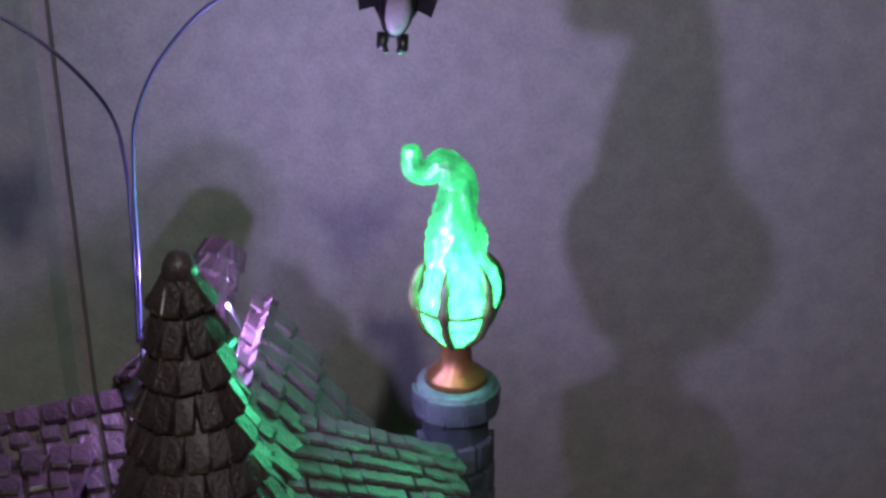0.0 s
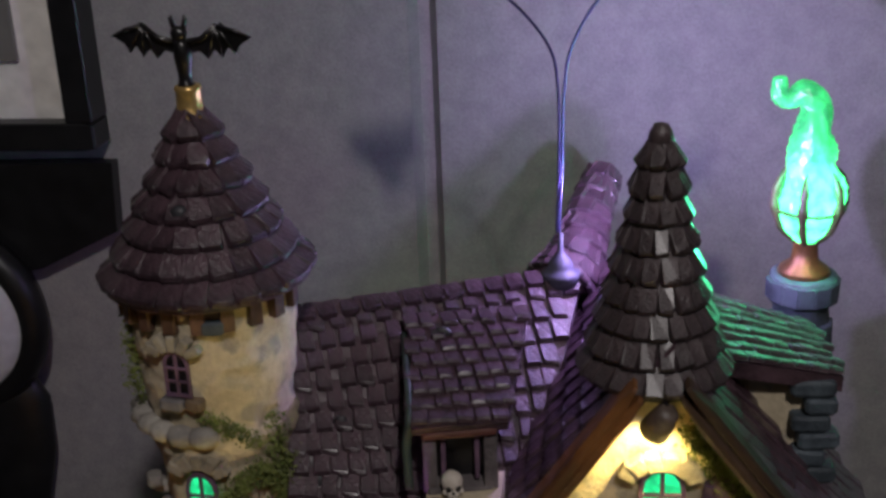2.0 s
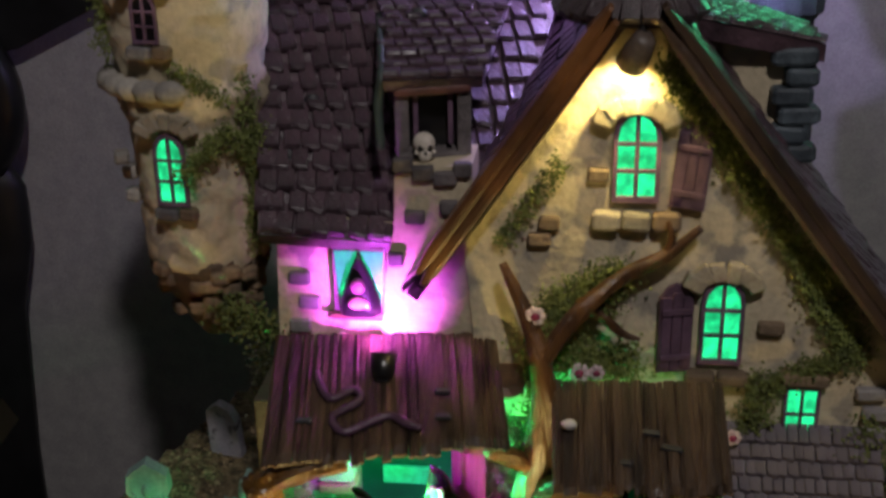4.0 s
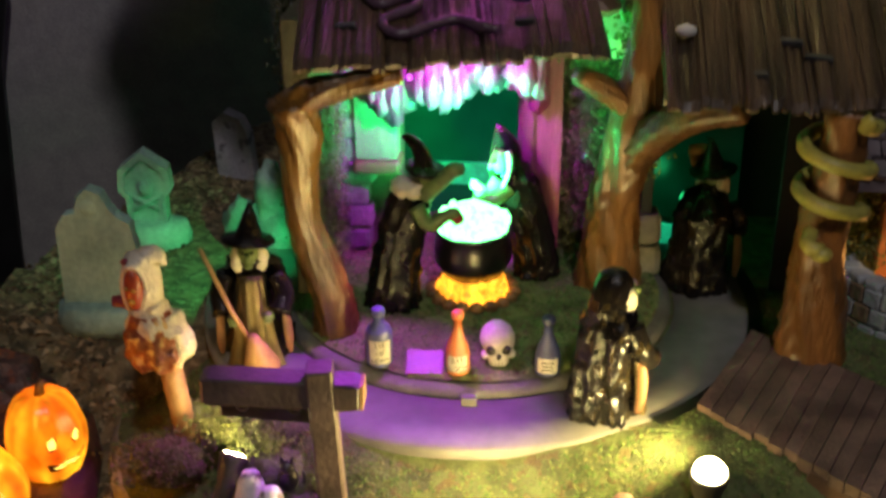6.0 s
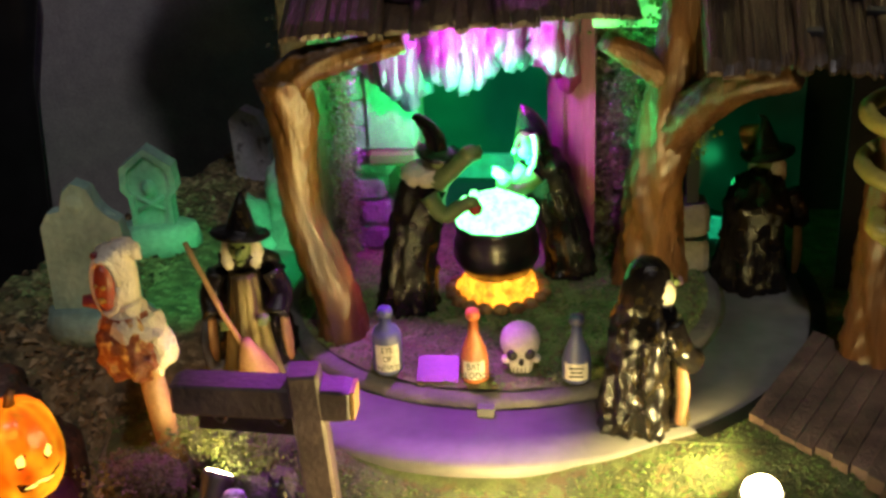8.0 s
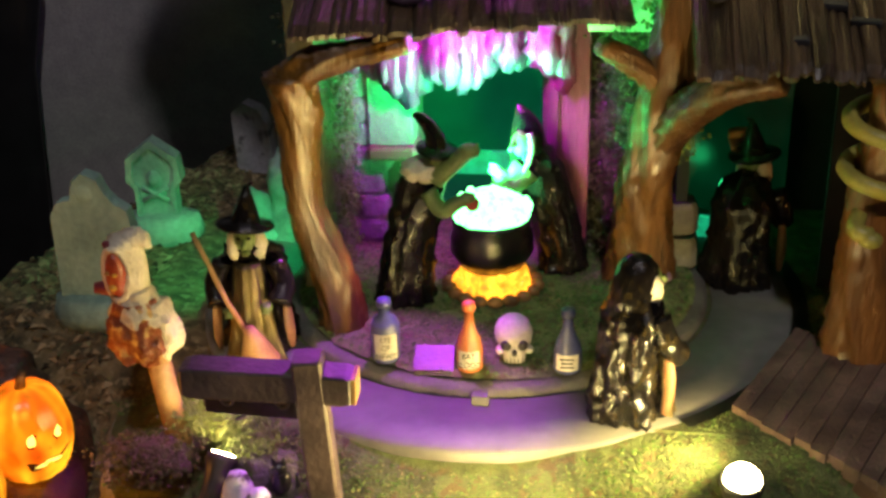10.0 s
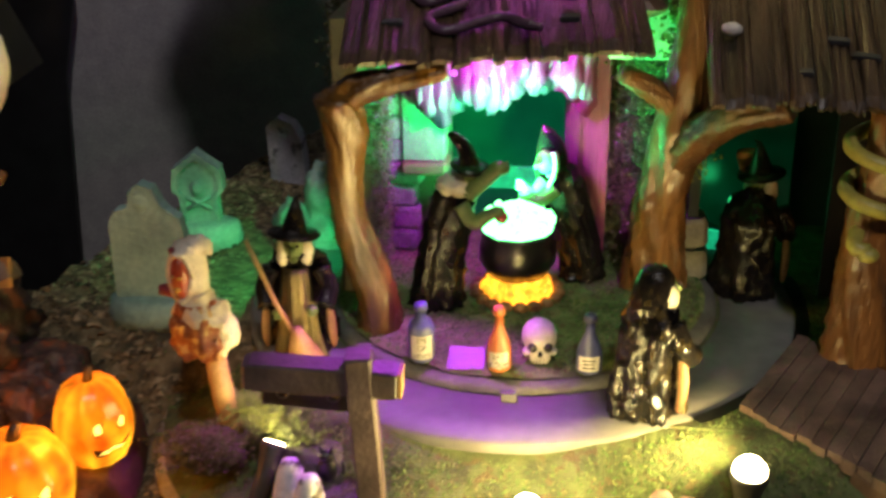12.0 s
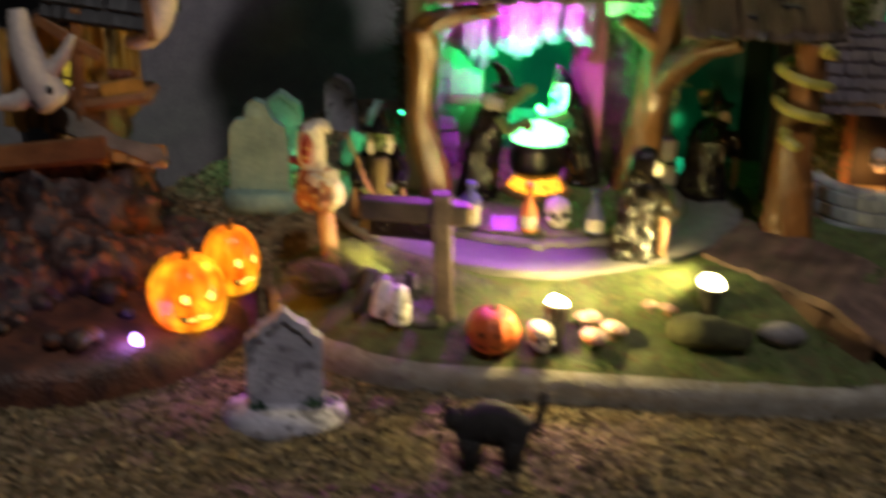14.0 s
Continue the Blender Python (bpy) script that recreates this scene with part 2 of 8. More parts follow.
def robe(bm, rows, k=0, seg=44, deep=0.12, seed=0.0, smooth=5, ends=True):
    """Draped cloth through rows of (x, y, z, half width, half depth), with uneven folds that die out upwards."""
    mids = curve([r[:3] for r in rows], smooth)
    wide = curve([(r[3], r[4], 0) for r in rows], smooth)
    n, verts = len(mids), []
    for i, (p, w) in enumerate(zip(mids, wide)):
        f = deep * (1.15 - 0.75 * i / n)
        for j in range(seg):
            a = 2 * math.pi * j / seg
            c, d = math.cos(a), math.sin(a)
            q = 1 + f * (noise.noise(Vector((c * 2.6, d * 2.6, p.z * 22 + seed))) * 1.3 + 0.7 * noise.noise(Vector((c * 6.5, d * 6.5, p.z * 45 + seed * 2))))
            verts.append(p + Vector((w.x * c * q, w.y * d * q, 0)))
    faces = [(i * seg + j, i * seg + (j + 1) % seg, (i + 1) * seg + (j + 1) % seg, (i + 1) * seg + j) for i in range(n - 1) for j in range(seg)]
    if ends:
        faces += [tuple(range(seg - 1, -1, -1)), tuple(range((n - 1) * seg, n * seg))]
    put(bm, verts, faces, k, True)


def crumple(bm, scale, depth):
    """Pushes a moulded cloth in and out in sharp small folds."""
    for v in bm.verts:
        p = v.co * scale
        v.co += Vector((noise.noise(p), noise.noise(p + Vector((9, 0, 0))), 0.7 * noise.noise(p + Vector((0, 9, 0))))) * depth * 1.6


def mesh_of(name, bm, mats):
    bmesh.ops.recalc_face_normals(bm, faces=bm.faces[:])
    me = bpy.data.meshes.new(name)
    bm.to_mesh(me)
    bm.free()
    for x in mats if isinstance(mats, (list, tuple)) else [mats]:
        me.materials.append(x)
    return me


def part(name, bm, mats, parent=None, label="", m=None):
    ob = new(name, mesh_of(name, bm, mats))
    if parent:
        ob.parent = parent
    if m is not None:
        ob.matrix_basis = m
    return tagged(ob, label)


def piece(name, me, parent, m):
    ob = new(name, me)
    ob.parent, ob.matrix_basis = parent, m
    return ob


def thing(name, label, category, group="", place=(0, 0, 0)):
    ob = new(name)
    ob.empty_display_size = 0.01
    ob.location = place
    return tagged(ob, label, category, group)


def solid(name, bm, mats, label, category, group="", m=None, kind=""):
    ob = new(name, mesh_of(name, bm, mats))
    if m is not None:
        ob.matrix_basis = m
    return tagged(ob, label, category, group, kind)


def basis(o, u, v):
    """The pose at o with x along u, y as near v as may be."""
    u = Vector(u).normalized()
    w = u.cross(Vector(v)).normalized()
    v = w.cross(u)
    return Matrix(((u.x, v.x, w.x, o[0]), (u.y, v.y, w.y, o[1]), (u.z, v.z, w.z, o[2]), (0, 0, 0, 1)))


def shingle_mesh(w, h, th, seed):
    """One roof shingle lying in x and y, its butt at y = 0, proud by th, with a rounded and chipped butt."""
    rnd = random.Random(seed)
    x = w / 2
    c = w * 0.11
    e = [rnd.uniform(-0.06, 0.06) * h for _ in range(4)]
    low = [(-x, c + e[0]), (-x + c, e[1]), (x - c, e[2]), (x, c + e[3]), (x * 0.96, h), (-x * 0.96, h)]
    dip = rnd.uniform(0.55, 0.8)
    verts = [(a, b, 0) for a, b in low]
    verts += [(a * 0.98, b + (0.02 * h if b < h * 0.5 else 0), th * (dip if b < h * 0.5 else 0.1)) for a, b in low]
    verts += [(a * 0.90, b + (0.09 * h if b < h * 0.5 else 0), th * (rnd.uniform(0.95, 1.25) if b < h * 0.5 else 0.35)) for a, b in low]
    faces = [tuple(range(12, 18))] + [(i + k, (i + 1) % 6 + k, (i + 1) % 6 + 6 + k, i + 6 + k) for k in (0, 6) for i in range(6)]
    me = bpy.data.meshes.new("shingle")
    me.from_pydata(verts, [], faces)
    return me


def shingle_slope(parent, a, b, c, d, rows, cols, material, th=0.0022):
    """Shingles over the slope a-b (eave) to d-c (ridge), each a piece of its own."""
    a, b, c, d = (Vector(v) for v in (a, b, c, d))
    w, h = (b - a).length / cols, ((d - a).length + (c - b).length) / 2 / rows
    kinds = [shingle_mesh(w * s, h * 1.35, th, i) for i, s in enumerate((0.97, 1.04, 1.10))]
    for me in kinds:
        me.materials.append(material)
    for i in range(rows):
        for j in range(cols + (i % 2)):
            s, t = (j + (0.5 if i % 2 == 0 else 0.0)) / cols, i / rows
            s = min(max(s + jit(0.12 / cols), 0.02), 0.98)
            p = (a * (1 - s) + b * s) * (1 - t) + (d * (1 - s) + c * s) * t
            u, v = (b - a) * (1 - t) + (c - d) * t, (d - a) * (1 - s) + (c - b) * s
            piece("shingle", random.choice(kinds), parent, basis(p, u, v) @ pose(0, 0, 0.0003 + jit(0.0003), -4 + jit(2), jit(2), jit(2.5)))


def shingle_cone(parent, prof, counts, material, lean=(0, 0), th=0.0027, top=None, turn=0.0):
    """Shingles in rows round a cone whose (radius, height) pairs run upwards; lean shifts the top."""
    n = len(prof) - 1
    z0, z1 = prof[0][1], prof[-1][1]
    for i in range(n):
        (r0, h0), (r1, h1) = prof[i], prof[i + 1]
        s = math.hypot(r1 - r0, h1 - h0)
        w = 2 * math.pi * r0 / counts[i]
        kinds = [shingle_mesh(w * q, s * 1.35, th, 10 * i + j) for j, q in enumerate((0.99, 1.08))]
        for me in kinds:
            me.materials.append(material)
        f, start = (h0 - z0) / (z1 - z0), jit(3.0)
        for j in range(counts[i]):
            a = 2 * math.pi * (j + 0.5 * (i % 2) + jit(0.1)) / counts[i] + turn + start
            out = Vector((math.cos(a), math.sin(a), 0))
            p = out * r0 + Vector((lean[0] * f, lean[1] * f, h0))
            side = Vector((-out.y, out.x, 0))
            up = out * (r1 - r0) + Vector((0, 0, h1 - h0))
            piece("shingle", random.choice(kinds), parent, basis(p, side, up) @ pose(0, 0, 0.0006, -10 + jit(3), jit(8), jit(2.5)))


# ---- setting ----
def ground_height(x, y):
    """The mat lies low in front and is heaped higher behind and beside the base."""
    t = min(max((y + 0.035) / 0.05, 0), 1)
    t = t * t * (3 - 2 * t)
    return -0.004 + 0.034 * t + 0.002 * noise.noise(Vector((x * 60, y * 60, 0))) + 0.0012 * noise.noise(Vector((x * 210, y * 210, 3)))


def back_edge(y):
    """The slanting left edge of the table behind the hut."""
    return -0.205 + (y - 0.03) * 0.28 if y > 0.03 else -0.55


def make_setting():
    plaster = mat("grey_plaster", (0.36, 0.345, 0.345), (0.30, 0.29, 0.295), 0.6, 240, 0.5)
    bm = bmesh.new()
    groove = [-0.05, 0.51, 0.80]
    xs = [-2.5]
    for g in groove:
        xs += [g - 0.010, g - 0.004, g + 0.004, g + 0.010]
    xs += [2.5]
    deep = {g + s for g in groove for s in (-0.004, 0.004)}
    front = [(x, 0.431 if x in deep else 0.420) for x in xs]
    n = len(front)
    verts = [(x, y, z) for z in (-0.80, 1.6) for x, y in front] + [(x, 0.52, z) for z in (-0.80, 1.6) for x in (-2.5, 2.5)]
    faces = [(i, i + 1, n + i + 1, n + i) for i in range(n - 1)] + [(2 * n, 2 * n + 1, 2 * n + 3, 2 * n + 2)]
    put(bm, verts, faces)
    solid("wall_north", bm, plaster, "grey textured plaster wall with upright panel grooves", "wall", kind="structure")
    for name, c, size in (("wall_south", (0, -2.6, 0.4), (5, 0.1, 2.4)), ("wall_west", (-2.55, -1.05, 0.4), (0.1, 3.1, 2.4)),
                          ("wall_east", (2.55, -1.05, 0.4), (0.1, 3.1, 2.4)), ("floor", (0, -1.05, -0.85), (5.2, 3.2, 0.1)), ("ceiling", (0, -1.05, 1.65), (5.2, 3.2, 0.1))):
        bm = bmesh.new()
        block(bm, size, Matrix.Translation(c), bev=0.01)
        solid(name, bm, plaster, "plain dim grey room " + name.split("_")[0], name.split("_")[0], kind="structure")
    bm = bmesh.new()
    nx, ny = 150, 110
    x0, x1, y0, y1 = -0.55, 0.55, -0.75, 0.25
    verts = []
    for j in range(ny + 1):
        for i in range(nx + 1):
            x, y = x0 + (x1 - x0) * i / nx, y0 + (y1 - y0) * j / ny
            verts.append((x, y, ground_height(x, y)))
    w = nx + 1
    faces = [(j * w + i, j * w + i + 1, (j + 1) * w + i + 1, (j + 1) * w + i) for j in range(ny) for i in range(nx)
             if verts[j * w + i][0] > back_edge(verts[j * w + i][1])]
    put(bm, verts, faces, 0, True)
    mulch = mat("brown_mulch", (0.20, 0.15, 0.075), (0.05, 0.042, 0.022), 0.95, 560, 1.0, spots=(0.26, 0.21, 0.12))
    solid("ground", bm, mulch, "brown and olive flocked mat spread over the display table", "ground", kind="structure")
    t = thing("table", "dark wooden display table under the mat", "table", place=(0, 0, 0))
    bm = bmesh.new()
    top = [(-0.55, -0.75), (0.55, -0.75), (0.55, 0.25), (-0.143, 0.25), (-0.205, 0.03), (-0.55, 0.03)]
    n = len(top)
    put(bm, [(x, y, -0.045) for x, y in top] + [(x, y, -0.012) for x, y in top], [tuple(range(n - 1, -1, -1)), tuple(range(n, 2 * n))] + [(i, (i + 1) % n, n + (i + 1) % n, n + i) for i in range(n)])
    part("tabletop", bm, DARKWOOD(), t)
    for sx in (-0.5, 0.5):
        for sy in (-0.7, 0.0):
            bm = bmesh.new()
            block(bm, (0.05, 0.05, 0.756), Matrix.Translation((sx, sy, -0.422)), bev=0.1)
            part("leg", bm, DARKWOOD(), t)


make_setting()

# ---- the witch house ----
house = thing("witch_house", "painted resin witch house with violet shingle roofs and lit windows", "model house")
CX, CY, R_OUT, R_IN = -0.001, 0.045, 0.1055, 0.077


def outline():
    pts = [(-0.125, 0.16), (-0.136, 0.06), (-0.133, 0.0), (-0.118, -0.047), (-0.098, -0.078), (-0.072, -0.096), (-0.040, -0.105), (0.02, -0.105),
           (0.085, -0.103), (0.150, -0.097), (0.183, -0.080), (0.208, -0.043), (0.226, 0.017), (0.236, 0.09), (0.225, 0.18), (0.15, 0.245), (0.0, 0.25), (-0.09, 0.225)]
    c = curve([(*p, 0) for p in pts + pts[:1]], 4)[:-1]
    return [(p.x, p.y) for p in c]


def make_base():
    line = outline()
    n = len(line)
    normal = []
    for i in range(n):
        a, b = Vector(line[i - 1]), Vector(line[(i + 1) % n])
        d = (b - a).normalized()
        normal.append(Vector((d.y, -d.x)))
    bm = bmesh.new()
    steps = [(0.0, -0.012, 0), (0.0, 0.000, 0), (-0.001, 0.004, 0), (0.0005, 0.0070, 0), (0.003, 0.0095, 0), (0.006, 0.0112, 1), (0.028, 0.0200, 1), (0.040, 0.0290, 1), (0.050, 0.0352, 1), (0.060, 0.0358, 1)]
    verts = []
    for off, z, k in steps:
        for i in range(n):
            x, y = line[i]
            w = noise.noise(Vector((x * 90, y * 90, off * 80)))
            o = off + 0.0020 * w + 0.0012 * noise.noise(Vector((x * 310, y * 310, z * 400)))
            verts.append((x - normal[i].x * o, y - normal[i].y * o, z + 0.0010 * noise.noise(Vector((x * 150, y * 150, 5 + off * 99)))))
    vs = [bm.verts.new(v) for v in verts]
    for s in range(len(steps) - 1):
        for i in range(n):
            f = bm.faces.new((vs[s * n + i], vs[s * n + (i + 1) % n], vs[(s + 1) * n + (i + 1) % n], vs[(s + 1) * n + i]))
            f.material_index, f.smooth = steps[s + 1][2] if s else 0, True
    last = (len(steps) - 1) * n
    f = bm.faces.new([vs[last + i] for i in range(n)])
    f.material_index = 1
    part("base", bm, [mat("base_rock", (0.48, 0.45, 0.39), (0.32, 0.29, 0.24), 0.85, 420, 1.0, spots=(0.27, 0.24, 0.19)), GRASS()], house, "turf-covered resin base with a stony rim")
    # turning track and the grassy disc inside it
    bm = bmesh.new()
    lathe(bm, [(R_OUT, 0.0325), (R_OUT, 0.0352), (R_OUT - 0.0015, 0.0365), (R_IN + 0.0005, 0.0365), (R_IN + 0.0005, 0.034)], 96, Matrix.Translation((CX, CY, 0)), closed=False)
    part("track", bm, TRACK(), house, "smooth grey ring path")
    bm = bmesh.new()
    lathe(bm, [(R_IN - 0.0010, 0.033), (R_IN - 0.0012, 0.0376), (R_IN - 0.003, 0.0388), (R_IN - 0.006, 0.0392)], 96, Matrix.Translation((CX, CY, 0)), closed=False)
    part("kerb", bm, mat("muddy_kerb", (0.13, 0.12, 0.105), (0.07, 0.065, 0.055), 0.8, 200, 0.6), house, "thin grey kerb round the turf disc")
    bm = bmesh.new()
    rings = [(R_IN - 0.0055, 0.0400)] + [(r, 0.0412) for r in (0.068, 0.06, 0.05, 0.04, 0.03, 0.02, 0.01, 0.001)]
    seg = 72
    verts = []
    for r, z in rings:
        for j in range(seg):
            a = 2 * math.pi * j / seg
            x, y = CX + r * math.cos(a), CY + r * math.sin(a)
            verts.append((x, y, z + 0.0011 * noise.noise(Vector((x * 160, y * 160, 1)))))
    faces = [(i * seg + j, i * seg + (j + 1) % seg, (i + 1) * seg + (j + 1) % seg, (i + 1) * seg + j) for i in range(len(rings) - 1) for j in range(seg)]
    put(bm, verts, faces, 0, True)
    part("turf_disc", bm, GRASS(), house)


make_base()


def window(parent, m, w, h, arch=True, glow=True, cols=2, rows=3, name="window"):
    """An arched casement: frame, mullions and lit panes, facing -y at m, its sill at z = 0."""
    bm = bmesh.new()
    top = h * 0.72 if arch else h
    outer = [(-w / 2, 0), (w / 2, 0), (w / 2, top)]
    if arch:
        outer += [(w / 2 * math.cos(a), top + (h - top) * math.sin(a)) for a in (0.5, 1.0, 1.57, 2.14, 2.64)]
    outer += [(-w / 2, top)]
    n = len(outer)
    s = 0.80
    inner = [(x * s, h * 0.06 + z * 0.87) for x, z in outer]
    d = w * 0.13
    verts = [(x, -d, z) for x, z in outer] + [(x, -d, z) for x, z in inner] + [(x, 0, z) for x, z in outer] + [(x, 0, z) for x, z in inner]
    faces = []
    for i in range(n):
        j = (i + 1) % n
        faces += [(i, j, n + j, n + i), (i, 2 * n + i, 2 * n + j, j), (n + i, n + j, 3 * n + j, 3 * n + i)]
    put(bm, [m @ Vector(v) for v in verts], faces)
    win = part(name, bm, VIOLETWOOD(), parent, "violet-grey arched casement with green-lit panes")
    bm = bmesh.new()
    put(bm, [m @ Vector((x, -d * 0.25, z)) for x, z in inner], [tuple(range(n))])
    part("pane", bm, GREENPANE() if glow else BLACK(), win, "glowing green pane" if glow else "dark pane")
    for i in range(1, cols):
        bm = bmesh.new()
        block(bm, (w * 0.09, d, h * 0.88), m @ Matrix.Translation((w * s * (i / cols - 0.5), -d * 0.6, h * 0.5)))
        part("mullion", bm, VIOLETWOOD(), win)
    for i in range(1, rows):
        bm = bmesh.new()
        block(bm, (w * 0.8, d * 0.8, w * 0.08), m @ Matrix.Translation((0, -d * 0.55, h * (0.05 + 0.86 * i / rows))))
        part("mullion", bm, VIOLETWOOD(), win)
    return win


def facing(x, y, z, turn=0.0, tilt=0.0):
    return pose(x, y, z, tilt, 0, turn)


def make_tower():
    c = Vector((-0.105, 0.100, 0.005))
    M = Matrix.Translation(c)
    bm = bmesh.new()
    lathe(bm, [(0.007, 0.142), (0.016, 0.156), (0.023, 0.170), (0.0285, 0.180), (0.0290, 0.1865), (0.027, 0.190)], 40, M, rough=0.04)
    part("corbel", bm, mat("umber_corbel", (0.080, 0.048, 0.028), (0.028, 0.018, 0.012), 0.6, 260, 1.2, grain=(1, 1, 0.3)), house, "dark brown timbered corbel under the tower")
    bm = bmesh.new()
    prof = [(0.0285, 0.184), (0.0302, 0.188), (0.0300, 0.20), (0.0308, 0.235), (0.0318, 0.254), (0.0350, 0.2605), (0.0352, 0.268), (0.0338, 0.273), (0.0362, 0.300), (0.0376, 0.334), (0.036, 0.342)]
    seg, zs = 84, np.linspace(0.184, 0.342, 74)
    verts = []
    for z in zs:
        r = float(np.interp(z, [q[1] for q in prof], [q[0] for q in prof]))
        for j in range(seg):
            t = 2 * math.pi * j / seg
            p = Vector((math.cos(t) * 1.2, math.sin(t) * 1.2, z * 34))
            chip = noise.noise(p * 2.3 + Vector((4, 0, 0)))
            crack = abs(noise.noise(p * 1.7 + Vector((0, 8, 0))))
            q = r + 0.0008 * noise.noise(p * 5) + 0.0009 * noise.noise(p) - 0.0014 * (chip > 0.22) - 0.0010 * (crack < 0.045)
            verts.append(M @ Vector((math.cos(t) * q, math.sin(t) * q, z)))
    n = len(zs)
    put(bm, verts, [(i * seg + j, i * seg + (j + 1) % seg, (i + 1) * seg + (j + 1) % seg, (i + 1) * seg + j) for i in range(n - 1) for j in range(seg)], 0, True)
    part("tower_wall", bm, STUCCO(), house, "cream stucco round tower wall with cracks and chips")
    for i in range(10):
        bm = bmesh.new()
        a = -math.pi * (0.05 + 0.1 * i)
        p = Vector((math.cos(a) * 0.0385, math.sin(a) * 0.0385, 0.3295)) + c
        block(bm, (0.006, 0.005, 0.012), Matrix.Translation(p) @ pose(0, 0, 0, 0, 0, math.degrees(a) + 90))
        part("eave_bracket", bm, DARKWOOD(), house, "short brown eave bracket")
    roofp = [(0.0468, 0.3370), (0.0395, 0.3465), (0.0335, 0.3570), (0.0275, 0.3680), (0.0215, 0.3785), (0.0158, 0.3885), (0.0110, 0.3985), (0.0065, 0.4085)]
    bm = bmesh.new()
    lathe(bm, [(0.030, 0.338), (0.0460, 0.3355)] + [(r - 0.0012, z) for r, z in roofp], 28, M)
    roof = part("tower_roof", bm, ROOF(), house, "conical violet-brown shingle roof")
    rp = new("tower_shingles")
    rp.parent, rp.location = house, c
    tagged(rp, "rows of overlapping shingles")
    shingle_cone(rp, roofp, [26, 23, 20, 17, 14, 11, 8], ROOF())
    bm = bmesh.new()
    lathe(bm, [(0.0068, 0.406), (0.0074, 0.4075), (0.0056, 0.410), (0.0054, 0.418), (0.0060, 0.4195), (0.0052, 0.421)], 18, M)
    part("gold_cap", bm, mat("gold_paint", (0.62, 0.42, 0.16), (0.4, 0.26, 0.09), 0.35, 200, 0.1, metal=0.7), house, "gold finial collar")


make_tower()


def make_spire():
    c = Vector((0.0905, 0.076, 0.0))
    M = Matrix.Translation(c)
    prof = [(0.0300, 0.3105), (0.0262, 0.321), (0.0228, 0.332), (0.0195, 0.343), (0.0165, 0.354), (0.0138, 0.365), (0.0112, 0.376), (0.0090, 0.387), (0.0072, 0.398), (0.0050, 0.407)]
    bm = bmesh.new()
    lathe(bm, [(0.016, 0.312), (0.029, 0.3092)] + [(r - 0.0012, z) for r, z in prof] + [(0.0052, 0.4085), (0.0045, 0.412), (0.0028, 0.4148), (0.0008, 0.4155)], 24, M)
    part("spire", bm, SPIRE(), house, "tall dark conical spire with ragged shingles")
    rp = new("spire_shingles")
    rp.parent, rp.location = house, c
    tagged(rp, "rows of overlapping shingles")
    shingle_cone(rp, prof, [26, 24, 21, 19, 16, 14, 11, 9, 8], SPIRE(), th=0.0030)


make_spire()

# gable: front wall, slopes, barge boards
GA, GL, GR = Vector((0.094, 0.052, 0.328)), Vector((0.000, 0.050, 0.196)), Vector((0.237, 0.050, 0.146))


def make_gable():
    bm = bmesh.new()
    front = [(0.030, 0.128), (0.022, 0.212), (0.094, 0.316), (0.212, 0.165), (0.212, 0.128)]
    prism(bm, front, 0.13, Matrix.Translation((0, 0.060, 0)))
    prism(bm, [(0.132, 0.028), (0.132, 0.128), (0.205, 0.128), (0.198, 0.028)], 0.13, Matrix.Translation((0, 0.060, 0)))
    part("gable_wall", bm, STUCCO(), house, "cream stucco gable wall with stains")
    back = Vector((0.0, 0.20, 0.0))
    dark = ROOF()
    for name, low, rows, cols in (("left_slope", GL, 12, 12), ("right_slope", GR, 13, 11)):
        d = (GA - low).normalized()
        nrm = Vector((-d.z, 0, d.x)) if low.x < GA.x else Vector((d.z, 0, -d.x))
        bm = bmesh.new()
        a, b = low - d * 0.004, GA
        verts = [a, b, b + back * 0.9, a + back * 0.6]
        verts = verts + [v - nrm * 0.006 for v in verts]
        put(bm, verts, [(0, 1, 2, 3), (7, 6, 5, 4), (0, 4, 5, 1), (1, 5, 6, 2), (2, 6, 7, 3), (3, 7, 4, 0)])
        slope = part("roof_" + name.split("_")[0] + "_slope", bm, dark, house, "dark shingled roof slope")
        up = Vector((0, 0, 0)) + nrm * 0.0005
        if low.x < GA.x:
            shingle_slope(slope, a + back * 0.6 + up, a + up, b + up, b + back * 0.9 + up, rows, cols, dark)
        else:
            shingle_slope(slope, a + up, a + back * 0.6 + up, b + back * 0.9 + up, b + up, rows, cols, dark)
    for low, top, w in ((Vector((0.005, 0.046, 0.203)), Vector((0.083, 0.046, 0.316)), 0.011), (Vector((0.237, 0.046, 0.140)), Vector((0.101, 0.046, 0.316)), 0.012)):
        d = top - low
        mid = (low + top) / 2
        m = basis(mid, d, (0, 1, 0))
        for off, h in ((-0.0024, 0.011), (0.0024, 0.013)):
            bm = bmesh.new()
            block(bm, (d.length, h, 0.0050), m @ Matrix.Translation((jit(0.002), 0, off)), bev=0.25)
            # Right boards take a darker copy of the wood, their shade put into colour.
            part("barge_board", bm, mat("barge_wood", (0.26, 0.105, 0.032), (0.07, 0.030, 0.013), 0.36, 300, 1.4, coat=0.3, grain=(0.3, 1, 0.3)) if low.x < 0.1 else mat("shaded_barge", (0.085, 0.050, 0.030), (0.028, 0.017, 0.012), 0.45, 300, 1.4, grain=(0.3, 1, 0.3)), house, "grooved brown wooden barge board")


make_gable()

